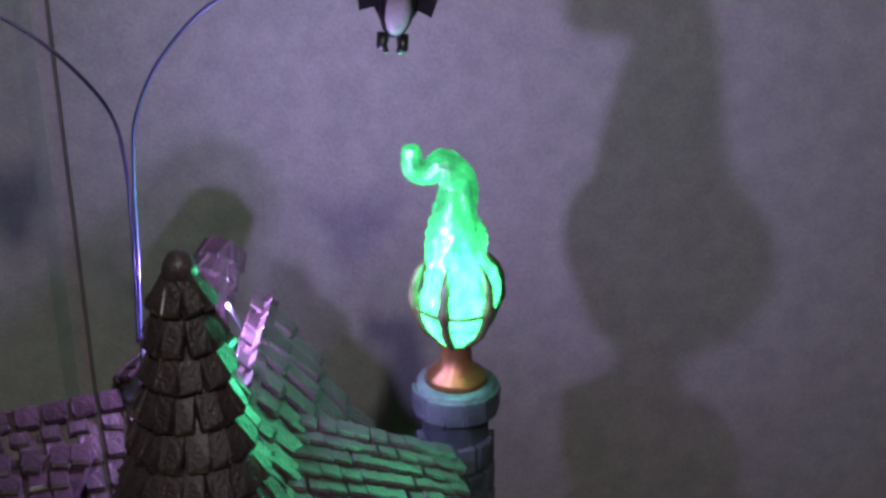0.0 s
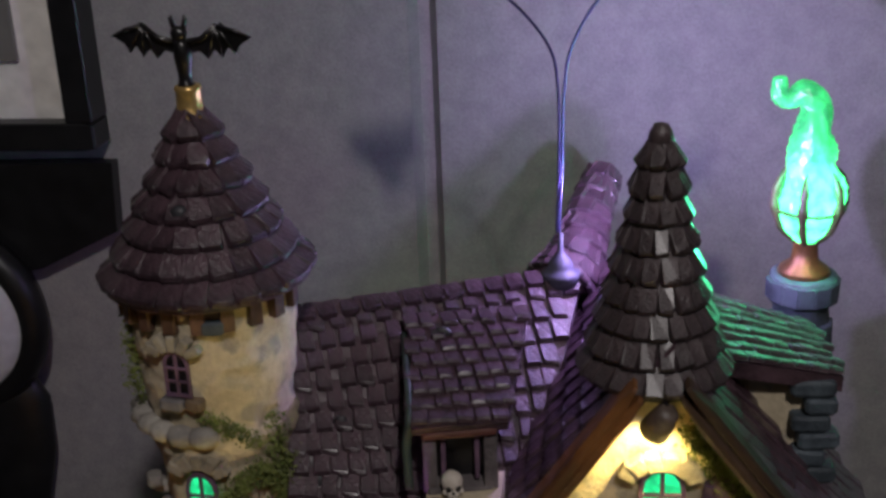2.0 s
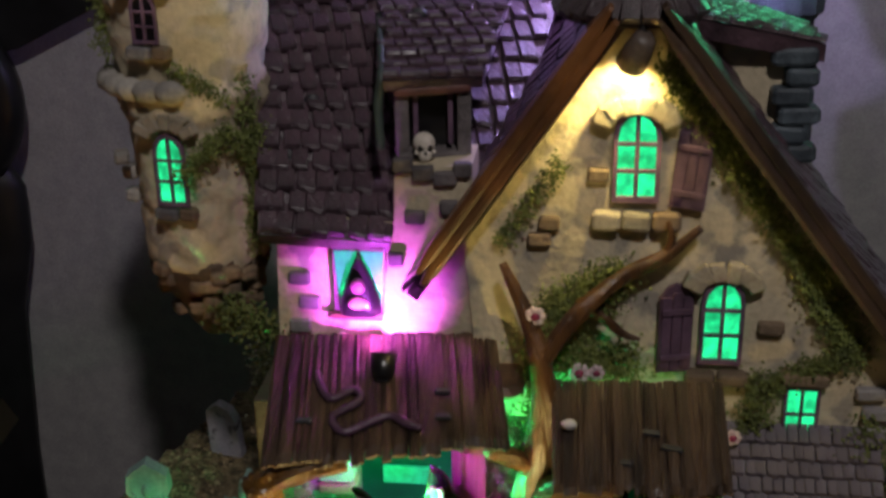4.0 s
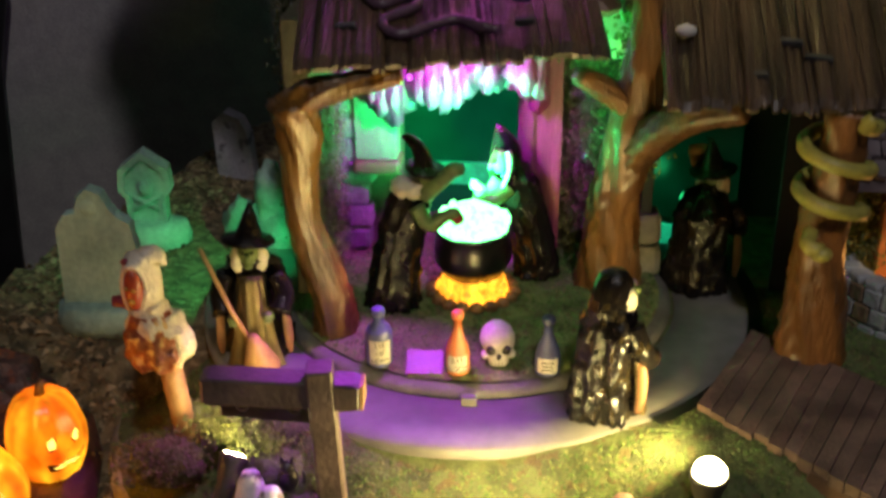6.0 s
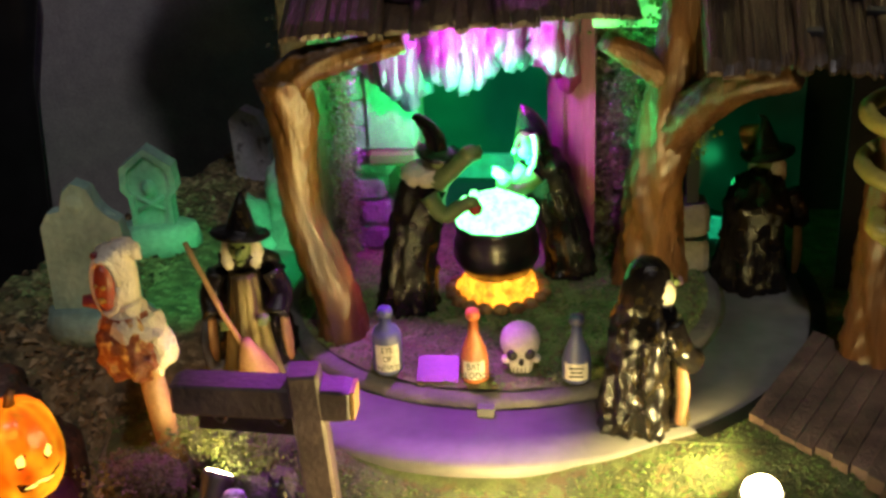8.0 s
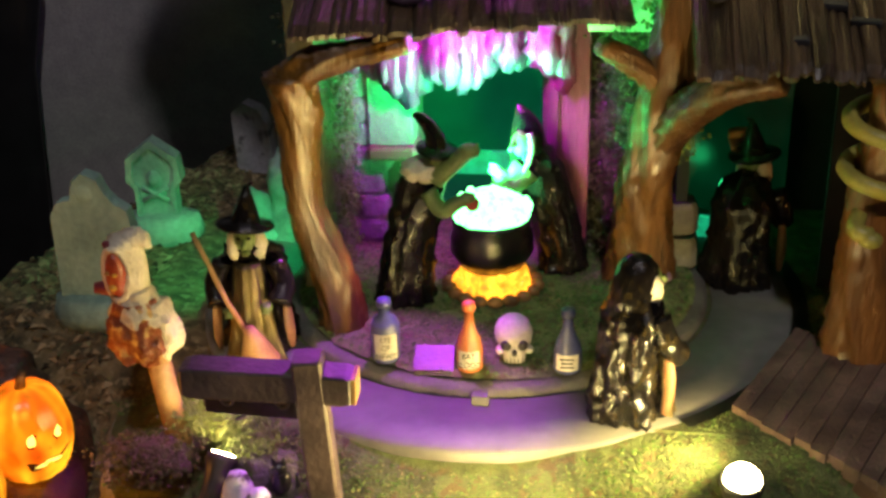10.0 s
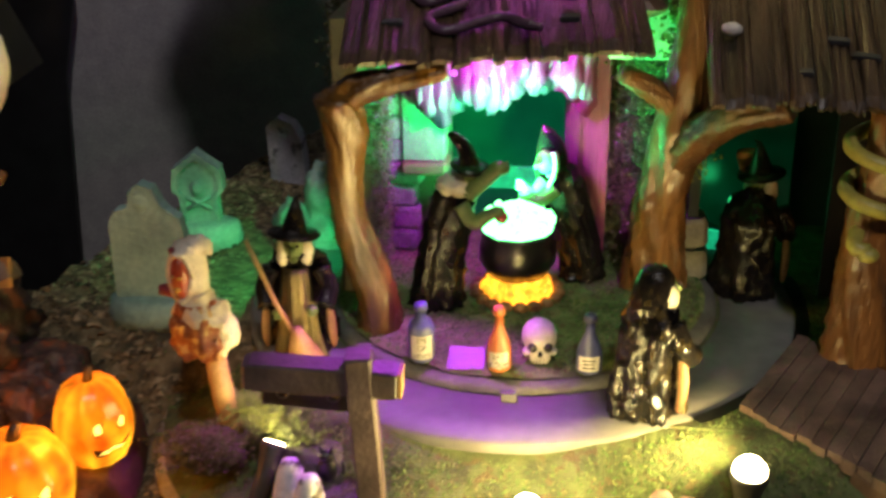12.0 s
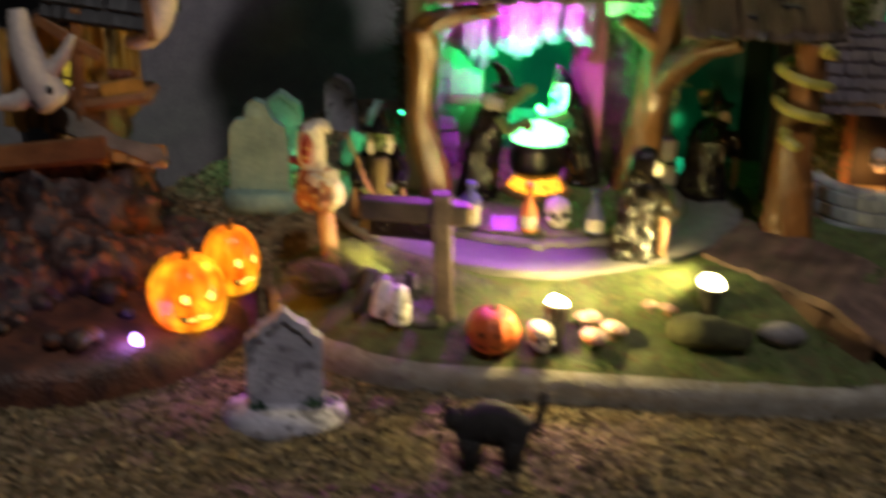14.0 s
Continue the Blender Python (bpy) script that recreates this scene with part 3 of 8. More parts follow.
# main wing roof, skewed to the gable
RL, RR = Vector((-0.078, 0.138, 0.302)), Vector((0.060, 0.197, 0.302))
EL, ER = Vector((-0.068, 0.056, 0.216)), Vector((0.012, 0.062, 0.205))


def make_wing():
    bm = bmesh.new()
    a, b, c, d = EL, ER + Vector((0.02, 0.01, 0)), RR, RL
    thick = Vector((0, 0.004, -0.006))
    back = [Vector((0.06, 0.25, 0.21)), Vector((-0.09, 0.21, 0.21))]
    verts = [a, b, c, d] + [v + thick for v in (a, b, c, d)]
    put(bm, verts, [(0, 1, 2, 3), (7, 6, 5, 4), (0, 4, 5, 1), (1, 5, 6, 2), (3, 7, 4, 0), (2, 6, 7, 3)])
    put(bm, [d, c, back[0], back[1]] + [d + thick, c + thick, back[0] + thick, back[1] + thick], [(0, 1, 2, 3), (7, 6, 5, 4), (0, 4, 5, 1), (1, 5, 6, 2), (3, 7, 4, 0), (2, 6, 7, 3)])
    roof = part("wing_roof", bm, ROOF(), house, "violet-brown shingled roof of the long wing")
    up = Vector((0, -0.0004, 0.0005))
    shingle_slope(roof, a + up, b + up, c + up, d + up, 12, 13, ROOF(), 0.0022)
    me = [shingle_mesh(0.0095, 0.010, 0.003, 77 + i) for i in range(2)]
    for x in me:
        x.materials.append(ROOF())
    for i in range(14):
        p = RL.lerp(RR, (i + 0.5) / 14) + Vector((0, 0, 0.001))
        piece("ridge_tile", random.choice(me), roof, basis(p + Vector((0.0015, -0.004, -0.003)), (RR - RL), (-0.35, 0.8, 0.5)) @ pose(0, 0, jit(0.0005), jit(5), jit(4), jit(4)))
    bm = bmesh.new()
    prism(bm, [(-0.072, 0.150), (-0.072, 0.222), (0.035, 0.212), (0.035, 0.150)], 0.12, Matrix.Translation((0, 0.100, 0)))
    part("wing_wall", bm, STUCCO(), house)
    bm = bmesh.new()
    prism(bm, [(-0.066, 0.150), (-0.063, 0.222), (0.030, 0.214), (0.034, 0.150)], 0.03, Matrix.Translation((0, 0.070, 0)))
    part("oriel_wall", bm, STUCCO(), house, "pale stucco wall behind the spotlit window")


make_wing()


# ---- porch: plank roofs, posts, recess ----
def plank_roof(name, fl, fr, br, bl, n, label):
    fl, fr, br, bl = (Vector(v) for v in (fl, fr, br, bl))
    bm = bmesh.new()
    down = Vector((0, 0.001, -0.004))
    vs = [fl.lerp(bl, 0.10), fr.lerp(br, 0.10), br, bl]
    put(bm, [v + down * 0.4 for v in vs] + [v + down for v in vs], [(0, 1, 2, 3), (7, 6, 5, 4), (0, 4, 5, 1), (1, 5, 6, 2), (2, 6, 7, 3), (3, 7, 4, 0)])
    roof = part(name, bm, PLANK(), house, label)
    cuts = [(i + (jit(0.30) if 0 < i < n else 0)) / n for i in range(n + 1)]
    for i in range(n):
        s0, s1 = cuts[i] + 0.0012, cuts[i + 1] - 0.0012
        a, b = fl.lerp(fr, s0), fl.lerp(fr, s1)
        d, c = bl.lerp(br, s0), bl.lerp(br, s1)
        nrm = (b - a).cross(d - a).normalized()
        t = 0.0028 + jit(0.0008)
        out = (a - d).normalized()
        m, verts, f = 5, [], []
        long = 0.0012 + jit(0.0022)
        for q in range(m):
            u = q / (m - 1)
            tip = a.lerp(b, u) + out * (long + jit(0.0009))
            top = d.lerp(c, u)
            h = t + (jit(0.0007) if 0 < q < m - 1 else -0.0008)
            verts += [tip - nrm * 0.0006, tip + nrm * (h * 0.40), tip.lerp(top, 0.06) + nrm * h, tip.lerp(top, 0.5) + nrm * (h + jit(0.0004)), top + nrm * h]
        for q in range(m - 1):
            f += [(5 * q + e, 5 * q + 5 + e, 5 * q + 6 + e, 5 * q + 1 + e) for e in range(4)]
        f += [(0, 1, 2, 3, 4), (5 * m - 1, 5 * m - 2, 5 * m - 3, 5 * m - 4, 5 * m - 5)]
        me = bpy.data.meshes.new("plank")
        me.from_pydata([tuple(v) for v in verts], [], f)
        me.materials.append(PLANK())
        piece("plank", me, roof, Matrix())
    return roof


plank_roof("porch_roof", (-0.053, -0.017, 0.1445), (0.046, 0.006, 0.1455), (0.036, 0.064, 0.166), (-0.064, 0.058, 0.164), 17, "weathered plum-brown plank roof over the cauldron")
plank_roof("side_roof", (0.064, -0.005, 0.132), (0.136, 0.000, 0.132), (0.134, 0.042, 0.158), (0.062, 0.038, 0.158), 15, "sagging brown plank roof over the side door")


def gnarl(bm, line, radii, seed):
    """A limb with twisted furrows and swellings along its line."""
    verts, side, seg = [], None, 40
    for i, p in enumerate(line):
        d = (line[min(i + 1, len(line) - 1)] - line[max(i - 1, 0)]).normalized()
        side = d.orthogonal().normalized() if side is None else (side - d * side.dot(d)).normalized()
        up = d.cross(side)
        for j in range(seg):
            a = 2 * math.pi * j / seg
            tw = a + i * 0.055
            q = 1 + 0.17 * noise.noise(Vector((math.cos(tw) * 1.7, math.sin(tw) * 1.7, i * 0.13 + seed))) + 0.16 * noise.noise(Vector((math.cos(tw) * 4.5, math.sin(tw) * 4.5, i * 0.10 + seed))) + 0.20 * noise.noise(Vector((math.cos(tw) * 8.0, math.sin(tw) * 8.0, i * 0.07 - seed)))
            verts.append(p + (side * math.cos(a) + up * math.sin(a)) * radii[i] * q)
    n = len(line)
    faces = [(i * seg + j, i * seg + (j + 1) % seg, (i + 1) * seg + (j + 1) % seg, (i + 1) * seg + j) for i in range(n - 1) for j in range(seg)]
    put(bm, verts, faces + [tuple(range(seg - 1, -1, -1)), tuple(range((n - 1) * seg, n * seg))], 0, True)


def trunk(name, pts, radii, label):
    """A twisted timber; the tree is darker than the sawn posts."""
    bm = bmesh.new()
    line = curve(pts, 11)
    rr = [np.interp(i / (len(line) - 1), np.linspace(0, 1, len(radii)), radii) for i in range(len(line))]
    gnarl(bm, line, rr, len(label) * 0.7)
    return part(name, bm, BARK() if name.startswith("tree") else mat("red_brown_wood", (0.27, 0.11, 0.032), (0.10, 0.04, 0.014), 0.3, 330, 1.0, coat=0.4, grain=(1, 1, 0.14)) if name == "snake_post" else WOOD(), house, label)


trunk("porch_post", [(-0.047, 0.004, 0.036), (-0.049, 0.0, 0.060), (-0.056, -0.004, 0.090), (-0.055, -0.006, 0.115), (-0.056, -0.008, 0.132)], [0.0085, 0.0065, 0.006, 0.0065, 0.008], "gnarled ochre-brown timber porch post")
trunk("porch_brace", [(-0.056, -0.008, 0.128), (-0.050, -0.009, 0.134), (-0.036, -0.008, 0.138), (-0.020, -0.006, 0.141)], [0.006, 0.0055, 0.004, 0.003], "crooked brace under the eave")
trunk("tree_trunk", [(0.050, 0.052, 0.036), (0.050, 0.046, 0.062), (0.052, 0.040, 0.085), (0.056, 0.036, 0.110), (0.059, 0.034, 0.140), (0.058, 0.034, 0.165), (0.052, 0.040, 0.185), (0.040, 0.046, 0.210)], [0.0140, 0.0100, 0.0090, 0.0085, 0.0062, 0.0050, 0.0038, 0.0015], "twisted brown tree trunk growing up the house")
trunk("tree_limb", [(0.053, 0.038, 0.095), (0.064, 0.026, 0.112), (0.076, 0.012, 0.124), (0.090, 0.004, 0.129)], [0.0075, 0.0068, 0.0056, 0.0042], "bent limb holding the side roof")
trunk("tree_limb", [(0.055, 0.036, 0.115), (0.046, 0.028, 0.126), (0.036, 0.020, 0.134)], [0.0045, 0.004, 0.003], "short limb under the porch roof")
trunk("tree_limb", [(0.056, 0.034, 0.168), (0.072, 0.040, 0.190), (0.090, 0.048, 0.204), (0.108, 0.050, 0.214), (0.122, 0.052, 0.226)], [0.004, 0.0038, 0.0032, 0.0028, 0.0015], "bare branch crossing the gable wall")
trunk("snake_post", [(0.122, 0.012, 0.030), (0.121, 0.010, 0.055), (0.119, 0.006, 0.085), (0.121, 0.004, 0.11), (0.122, 0.004, 0.130)], [0.014, 0.0105, 0.008, 0.007, 0.0075], "ochre timber post of the side porch")


def make_recess():
    mat("mauve_board", (0.19, 0.026, 0.11), (0.08, 0.012, 0.045), 0.5, 300, 1.2, coat=0.08, grain=(1, 1, 0.2))
    # Plaster darkened to stand in for recess shade that the near lamps wash out.
    dark = mat("shaded_plaster", (0.085, 0.075, 0.05), (0.04, 0.038, 0.022), 0.8, 160, 0.7)
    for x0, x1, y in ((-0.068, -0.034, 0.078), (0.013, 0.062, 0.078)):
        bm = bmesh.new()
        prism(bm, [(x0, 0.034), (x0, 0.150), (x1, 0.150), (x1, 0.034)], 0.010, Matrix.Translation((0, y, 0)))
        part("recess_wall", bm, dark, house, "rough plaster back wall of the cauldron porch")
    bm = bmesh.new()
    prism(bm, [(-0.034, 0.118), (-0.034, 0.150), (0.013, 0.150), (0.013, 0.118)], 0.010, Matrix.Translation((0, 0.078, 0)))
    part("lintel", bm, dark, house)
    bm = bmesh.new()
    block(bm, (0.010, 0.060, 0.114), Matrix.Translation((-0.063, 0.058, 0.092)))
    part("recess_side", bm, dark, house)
    bm = bmesh.new()
    block(bm, (0.110, 0.070, 0.006), Matrix.Translation((-0.005, 0.070, 0.152)))
    part("recess_ceiling", bm, DARKWOOD(), house)
    # Unseen block added to keep the brew's green light off the ivy.
    bm = bmesh.new()
    block(bm, (0.012, 0.056, 0.006), Matrix.Translation((0.0562, 0.0740, 0.152)))
    part("recess_ceiling", bm, DARKWOOD(), house)
    # stone quoins at the sides of the opening, a darker copy of the grey stone for shade
    for i in range(9):
        bm = bmesh.new()
        block(bm, (0.0135 + jit(0.002), 0.010, 0.0094), pose(-0.0535 + (0.0025 if i % 2 else 0), 0.073, 0.046 + i * 0.0098, jit(3), jit(3), jit(4)), bev=0.3)
        part("quoin", bm, mat("shaded_stone", (0.20, 0.185, 0.175), (0.08, 0.075, 0.072), 0.8, 300, 1.0), house, "rough grey quoin stone" if i == 0 else "")
    bm = bmesh.new()
    block(bm, (0.017, 0.010, 0.050), pose(-0.0425, 0.072, 0.107), bev=0.08)
    part("plaster_panel", bm, mat("dull_plaster", (0.26, 0.22, 0.20), (0.15, 0.12, 0.11), 0.7, 180, 0.7), house, "pale plaster panel")
    bm = bmesh.new()
    block(bm, (0.019, 0.013, 0.0055), pose(-0.0420, 0.0705, 0.0795, 2, -2, 0), bev=0.2)
    part("ledge", bm, DARKWOOD(), house, "dark timber ledge under the plaster panel")
    for i in range(4):
        bm = bmesh.new()
        x = 0.0160 + i * 0.0036
        prism(bm, [(x, 0.040), (x + 0.0034, 0.040), (x + 0.0036 + jit(0.0004), 0.095), (x + 0.0034, 0.146), (x, 0.146), (x - 0.0004, 0.090)], 0.010, Matrix.Translation((0, 0.0660 + jit(0.0012), 0)))
        part("door_board", bm, mat("mauve_board", (0.24, 0.12, 0.15)), house, "dark upright board beside the doorway" if i == 0 else "")
    # ragged boards hanging over the doorway
    low = [(-0.060, 0.112), (-0.046, 0.108), (-0.0355, 0.100), (-0.033, 0.095), (-0.028, 0.107), (-0.0205, 0.110), (-0.015, 0.101), (-0.008, 0.108), (-0.003, 0.1145), (0.004, 0.113), (0.012, 0.1145), (0.018, 0.110), (0.024, 0.102)]
    for i in range(20):
        bm = bmesh.new()
        x = -0.0545 + i * 0.0040
        z = float(np.interp(x, [p[0] for p in low], [p[1] for p in low])) + jit(0.0016)
        y = 0.0640 + 0.0030 * math.sin(i * 1.3) + jit(0.0008)
        line = curve([(x + jit(0.001), y + 0.003, 0.152), (x, y, 0.140), (x + jit(0.0012), y + jit(0.0012), 0.5 * z + 0.070), (x + jit(0.0012), y + 0.001, z)], 5)
        thick = [0.0040 + 0.0011 * noise.noise(Vector((i * 3.7, q * 0.45, 0))) for q in range(len(line))]
        thick[-3:] = [0.0036, 0.0027, 0.0010]
        tube(bm, line, thick, 18, 0, 0.05)
        crumple(bm, 420, 0.0014)
        part("fringe_root", bm, mat("mauve_board", (0.24, 0.12, 0.15)), house, "ragged mauve-brown root hanging over the doorway" if i == 0 else "")
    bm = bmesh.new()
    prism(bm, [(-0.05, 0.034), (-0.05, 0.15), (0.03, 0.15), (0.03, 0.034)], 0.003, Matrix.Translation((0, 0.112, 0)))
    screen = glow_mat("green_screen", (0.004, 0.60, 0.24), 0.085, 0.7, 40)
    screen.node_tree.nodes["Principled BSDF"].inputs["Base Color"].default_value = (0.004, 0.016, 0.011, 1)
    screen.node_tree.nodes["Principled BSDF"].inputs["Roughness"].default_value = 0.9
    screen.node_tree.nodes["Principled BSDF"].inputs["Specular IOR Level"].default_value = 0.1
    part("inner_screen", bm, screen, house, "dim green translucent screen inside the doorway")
    bm = bmesh.new()
    block(bm, (0.030, 0.002, 0.010), pose(-0.012, 0.110, 0.060))
    part("light_slot", bm, glow_mat("green_strip", (0.02, 0.9, 0.40), 0.35), house, "bright green light slot")
    # side tunnel, its near-black colour holding the shade of its depth
    inner = mat("tunnel_shade", (0.020, 0.030, 0.022), (0.010, 0.015, 0.011), 0.8, 90, 0.2)
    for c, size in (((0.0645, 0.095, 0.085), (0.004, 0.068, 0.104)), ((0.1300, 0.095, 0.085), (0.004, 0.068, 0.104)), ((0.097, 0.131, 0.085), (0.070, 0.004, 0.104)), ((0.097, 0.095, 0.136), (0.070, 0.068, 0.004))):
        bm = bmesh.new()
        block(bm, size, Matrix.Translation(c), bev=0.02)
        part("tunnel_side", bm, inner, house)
    # Panel glows in place of green light falling on the tunnel's back.
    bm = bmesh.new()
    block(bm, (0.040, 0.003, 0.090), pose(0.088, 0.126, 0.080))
    dim = glow_mat("tunnel_panel_glow", (0.004, 0.60, 0.20), 0.014, 0.5, 60)
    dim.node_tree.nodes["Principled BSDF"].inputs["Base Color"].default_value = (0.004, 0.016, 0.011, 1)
    part("inner_screen", bm, dim, house, "panel glowing in place of green light at the back of the tunnel")
    # Glowing block stands in for a patch of green-lit ground.
    bm = bmesh.new()
    block(bm, (0.013, 0.003, 0.012), pose(0.079, 0.098, 0.038, 0, 8, 0))
    part("light_slot", bm, glow_mat("green_strip", (0.02, 0.9, 0.40), 0.35), house)
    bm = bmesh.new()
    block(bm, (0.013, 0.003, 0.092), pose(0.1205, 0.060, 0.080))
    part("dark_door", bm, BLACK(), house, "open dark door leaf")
    for i in range(2):
        bm = bmesh.new()
        block(bm, (0.015 + jit(0.001), 0.012, 0.0120), pose(0.0635 + jit(0.001), 0.064, 0.046 + 0.0135 * i, jit(3), jit(3), jit(5)), bev=0.3)
        part("quoin", bm, STONE(), house)


make_recess()


def make_cauldron():
    c = Vector((-0.001, 0.036, 0.041))
    pot = thing("cauldron", "black iron cauldron bubbling with glowing green brew over a fire", "cauldron", place=c)
    pot.scale = (0.88, 0.88, 0.95)
    bm = bmesh.new()
    lathe(bm, [(0.007, 0.009), (0.013, 0.010), (0.0168, 0.016), (0.0166, 0.0215), (0.0146, 0.0255), (0.0160, 0.0272), (0.0160, 0.0290), (0.0140, 0.0290)], 28)
    part("pot", bm, BLACK(), pot)
    bm = bmesh.new()
    ball(bm, (0, 0, 0.0295), (0.0151, 0.0151, 0.0098), seg=22, rings=14, rough=0.05)
    brew = part("brew", bm, glow_mat("green_brew", (0.17, 1.0, 0.27), 5.5, 0.7, 420), pot, "bubbling bright green brew")
    for i in range(44):
        bm = bmesh.new()
        a, r = random.uniform(0, 6.283), random.uniform(0, 0.0148)
        if i > 25:
            a, r = 2 * math.pi * (i - 25) / 18 + jit(0.1), 0.0150
        ball(bm, (r * math.cos(a), r * math.sin(a), 0.0300 + 0.0086 * math.sqrt(max(0, 1 - (r / 0.0153) ** 2))), random.uniform(0.001, 0.0022), seg=8, rings=6)
        part("bubble", bm, glow_mat("green_brew", (0.17, 1.0, 0.27), 5.5), brew)
    ember = glow_mat("fire_glow", (1.0, 0.36, 0.02), 2.0, 0.3, 190)
    bm = bmesh.new()
    lathe(bm, [(0.0116, -0.001), (0.0134, 0.003), (0.0121, 0.009), (0.0110, 0.0120)], 30, rough=0.05)
    fire = part("fire", bm, ember, pot, "glowing orange fire")
    for i in range(44):
        bm = bmesh.new()
        a, r, z = 2 * math.pi * i / 22 + jit(0.1), 0.0136 - 0.0020 * (i >= 22) + jit(0.0008), 0.0025 + 0.0050 * (i >= 22) + jit(0.0012)
        ball(bm, (r * math.cos(a), r * math.sin(a), z), (0.0024 + jit(0.0004), 0.0024, 0.0032 + jit(0.0008)), 0, 9, 7, 0.06)
        part("ember", bm, ember, fire)
    for i in range(18):
        bm = bmesh.new()
        a = 2 * math.pi * i / 18
        ball(bm, (0.0178 * math.cos(a), 0.0178 * math.sin(a), 0.0014), (0.0033, 0.0026, 0.0024), seg=10, rings=7, rough=0.10)
        part("hearth_stone", bm, mat("hearth_rock", (0.34, 0.18, 0.06), (0.15, 0.07, 0.02), 0.6, 300, 0.5), pot)


make_cauldron()


def flame_mat():
    """Translucent green plastic over a lamp in its foot, so that it is brightest low down."""
    if "green_flame" in MATS:
        return MATS["green_flame"]
    m = glow_mat("green_flame", (0.07, 1.0, 0.28), 2.0, 0.35, 130)
    nt, nodes = m.node_tree, m.node_tree.nodes
    b = nodes["Principled BSDF"]
    old = b.inputs["Emission Strength"].links[0].from_socket
    tc, sep, fall, mul = nodes.new("ShaderNodeTexCoord"), nodes.new("ShaderNodeSeparateXYZ"), nodes.new("ShaderNodeMapRange"), nodes.new("ShaderNodeMath")
    fall.inputs[1].default_value, fall.inputs[2].default_value = 0.024, 0.085
    fall.inputs[3].default_value, fall.inputs[4].default_value = 2.3, 0.26
    fall.interpolation_type = "SMOOTHSTEP"
    mul.operation = "MULTIPLY"
    nt.links.new(tc.outputs["Object"], sep.inputs[0])
    nt.links.new(sep.outputs["Z"], fall.inputs[0])
    nt.links.new(old, mul.inputs[0])
    nt.links.new(fall.outputs[0], mul.inputs[1])
    nt.links.new(mul.outputs[0], b.inputs["Emission Strength"])
    return m


def make_chimney():
    bm = bmesh.new()
    M = Matrix.Translation((0.174, 0.212, 0))
    lathe(bm, [(0.019, 0.03), (0.0185, 0.15), (0.016, 0.22), (0.0148, 0.262), (0.0142, 0.28), (0.0168, 0.284), (0.0172, 0.296), (0.0158, 0.298)], 20, M, rough=0.05)
    part("chimney", bm, BLUESTONE(), house, "round blue-grey stone chimney")
    lampt = thing("flame_lamp", "glowing green flame held by claws on a copper stand", "lamp", place=(0.174, 0.212, 0.298))
    bm = bmesh.new()
    lathe(bm, [(0.0135, 0.0), (0.0125, 0.003), (0.007, 0.007), (0.0062, 0.016), (0.0075, 0.018), (0.005, 0.020)], 20)
    part("stand", bm, mat("copper_paint", (0.36, 0.16, 0.05), (0.16, 0.08, 0.04), 0.4, 200, 0.2, metal=0.6), lampt, "copper stand")
    bm = bmesh.new()
    line = curve([(0, 0, 0.018), (0.0, 0, 0.030), (0.001, 0, 0.045), (-0.001, 0, 0.060), (-0.001, 0, 0.075), (0.000, 0, 0.088), (-0.006, 0, 0.095), (-0.012, 0, 0.092), (-0.0175, 0, 0.094), (-0.019, 0, 0.103)], 9)
    rr = np.interp(np.linspace(0, 1, len(line)), np.linspace(0, 1, 10), [0.006, 0.0128, 0.0148, 0.0118, 0.0088, 0.0068, 0.0060, 0.0046, 0.0046, 0.0030])
    gnarl(bm, line, list(rr), 2.3)
    part("flame", bm, flame_mat(), lampt, "translucent green flame with a curled tip")
    bm = bmesh.new()
    ball(bm, (0, 0, 0.0345), (0.0154, 0.0154, 0.0165), 0, 28, 18, 0.03)
    part("bulb", bm, flame_mat(), lampt, "blazing pale green bulb")
    for i in range(6):
        bm = bmesh.new()
        a = 2 * math.pi * i / 6 + 0.2
        o = Vector((math.cos(a), math.sin(a), 0))
        tube(bm, curve([o * 0.006 + Vector((0, 0, 0.018)), o * 0.0140 + Vector((0, 0, 0.026)), o * 0.0176 + Vector((0, 0, 0.036)), o * 0.0184 + Vector((0, 0, 0.043)), o * 0.0162 + Vector((0, 0, 0.051)), o * 0.0128 + Vector((0, 0, 0.0565))], 4), [0.0018, 0.0018, 0.0019, 0.0020, 0.0020, 0.0019, 0.0018, 0.0020, 0.0024, 0.0027, 0.0024, 0.0020, 0.0018, 0.0020, 0.0022, 0.0020, 0.0017, 0.0014, 0.0010, 0.0006, 0.0003], 8, 0, 0.12)
        part("claw", bm, mat("claw_brown", (0.085, 0.075, 0.035), (0.04, 0.032, 0.018), 0.45, 300, 0.4), lampt)
    bm = bmesh.new()
    tube(bm, [(0.0176 * math.cos(2 * math.pi * i / 24), 0.0176 * math.sin(2 * math.pi * i / 24), 0.036) for i in range(25)], 0.0008, 6)
    part("hoop", bm, mat("claw_brown", (0.16, 0.13, 0.05)), lampt)


make_chimney()


# ---- spotlight can behind the spire, and made-up beads for unseen coloured lights ----
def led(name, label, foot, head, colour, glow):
    """A made-up bead of light on a bent wire stem, added at an unseen lamp."""
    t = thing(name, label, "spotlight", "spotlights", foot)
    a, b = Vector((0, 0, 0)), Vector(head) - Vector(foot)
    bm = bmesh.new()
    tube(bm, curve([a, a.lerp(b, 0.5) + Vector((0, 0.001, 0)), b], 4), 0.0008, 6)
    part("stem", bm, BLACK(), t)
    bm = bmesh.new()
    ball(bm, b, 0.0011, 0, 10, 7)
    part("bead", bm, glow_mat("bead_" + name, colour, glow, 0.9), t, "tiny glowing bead")


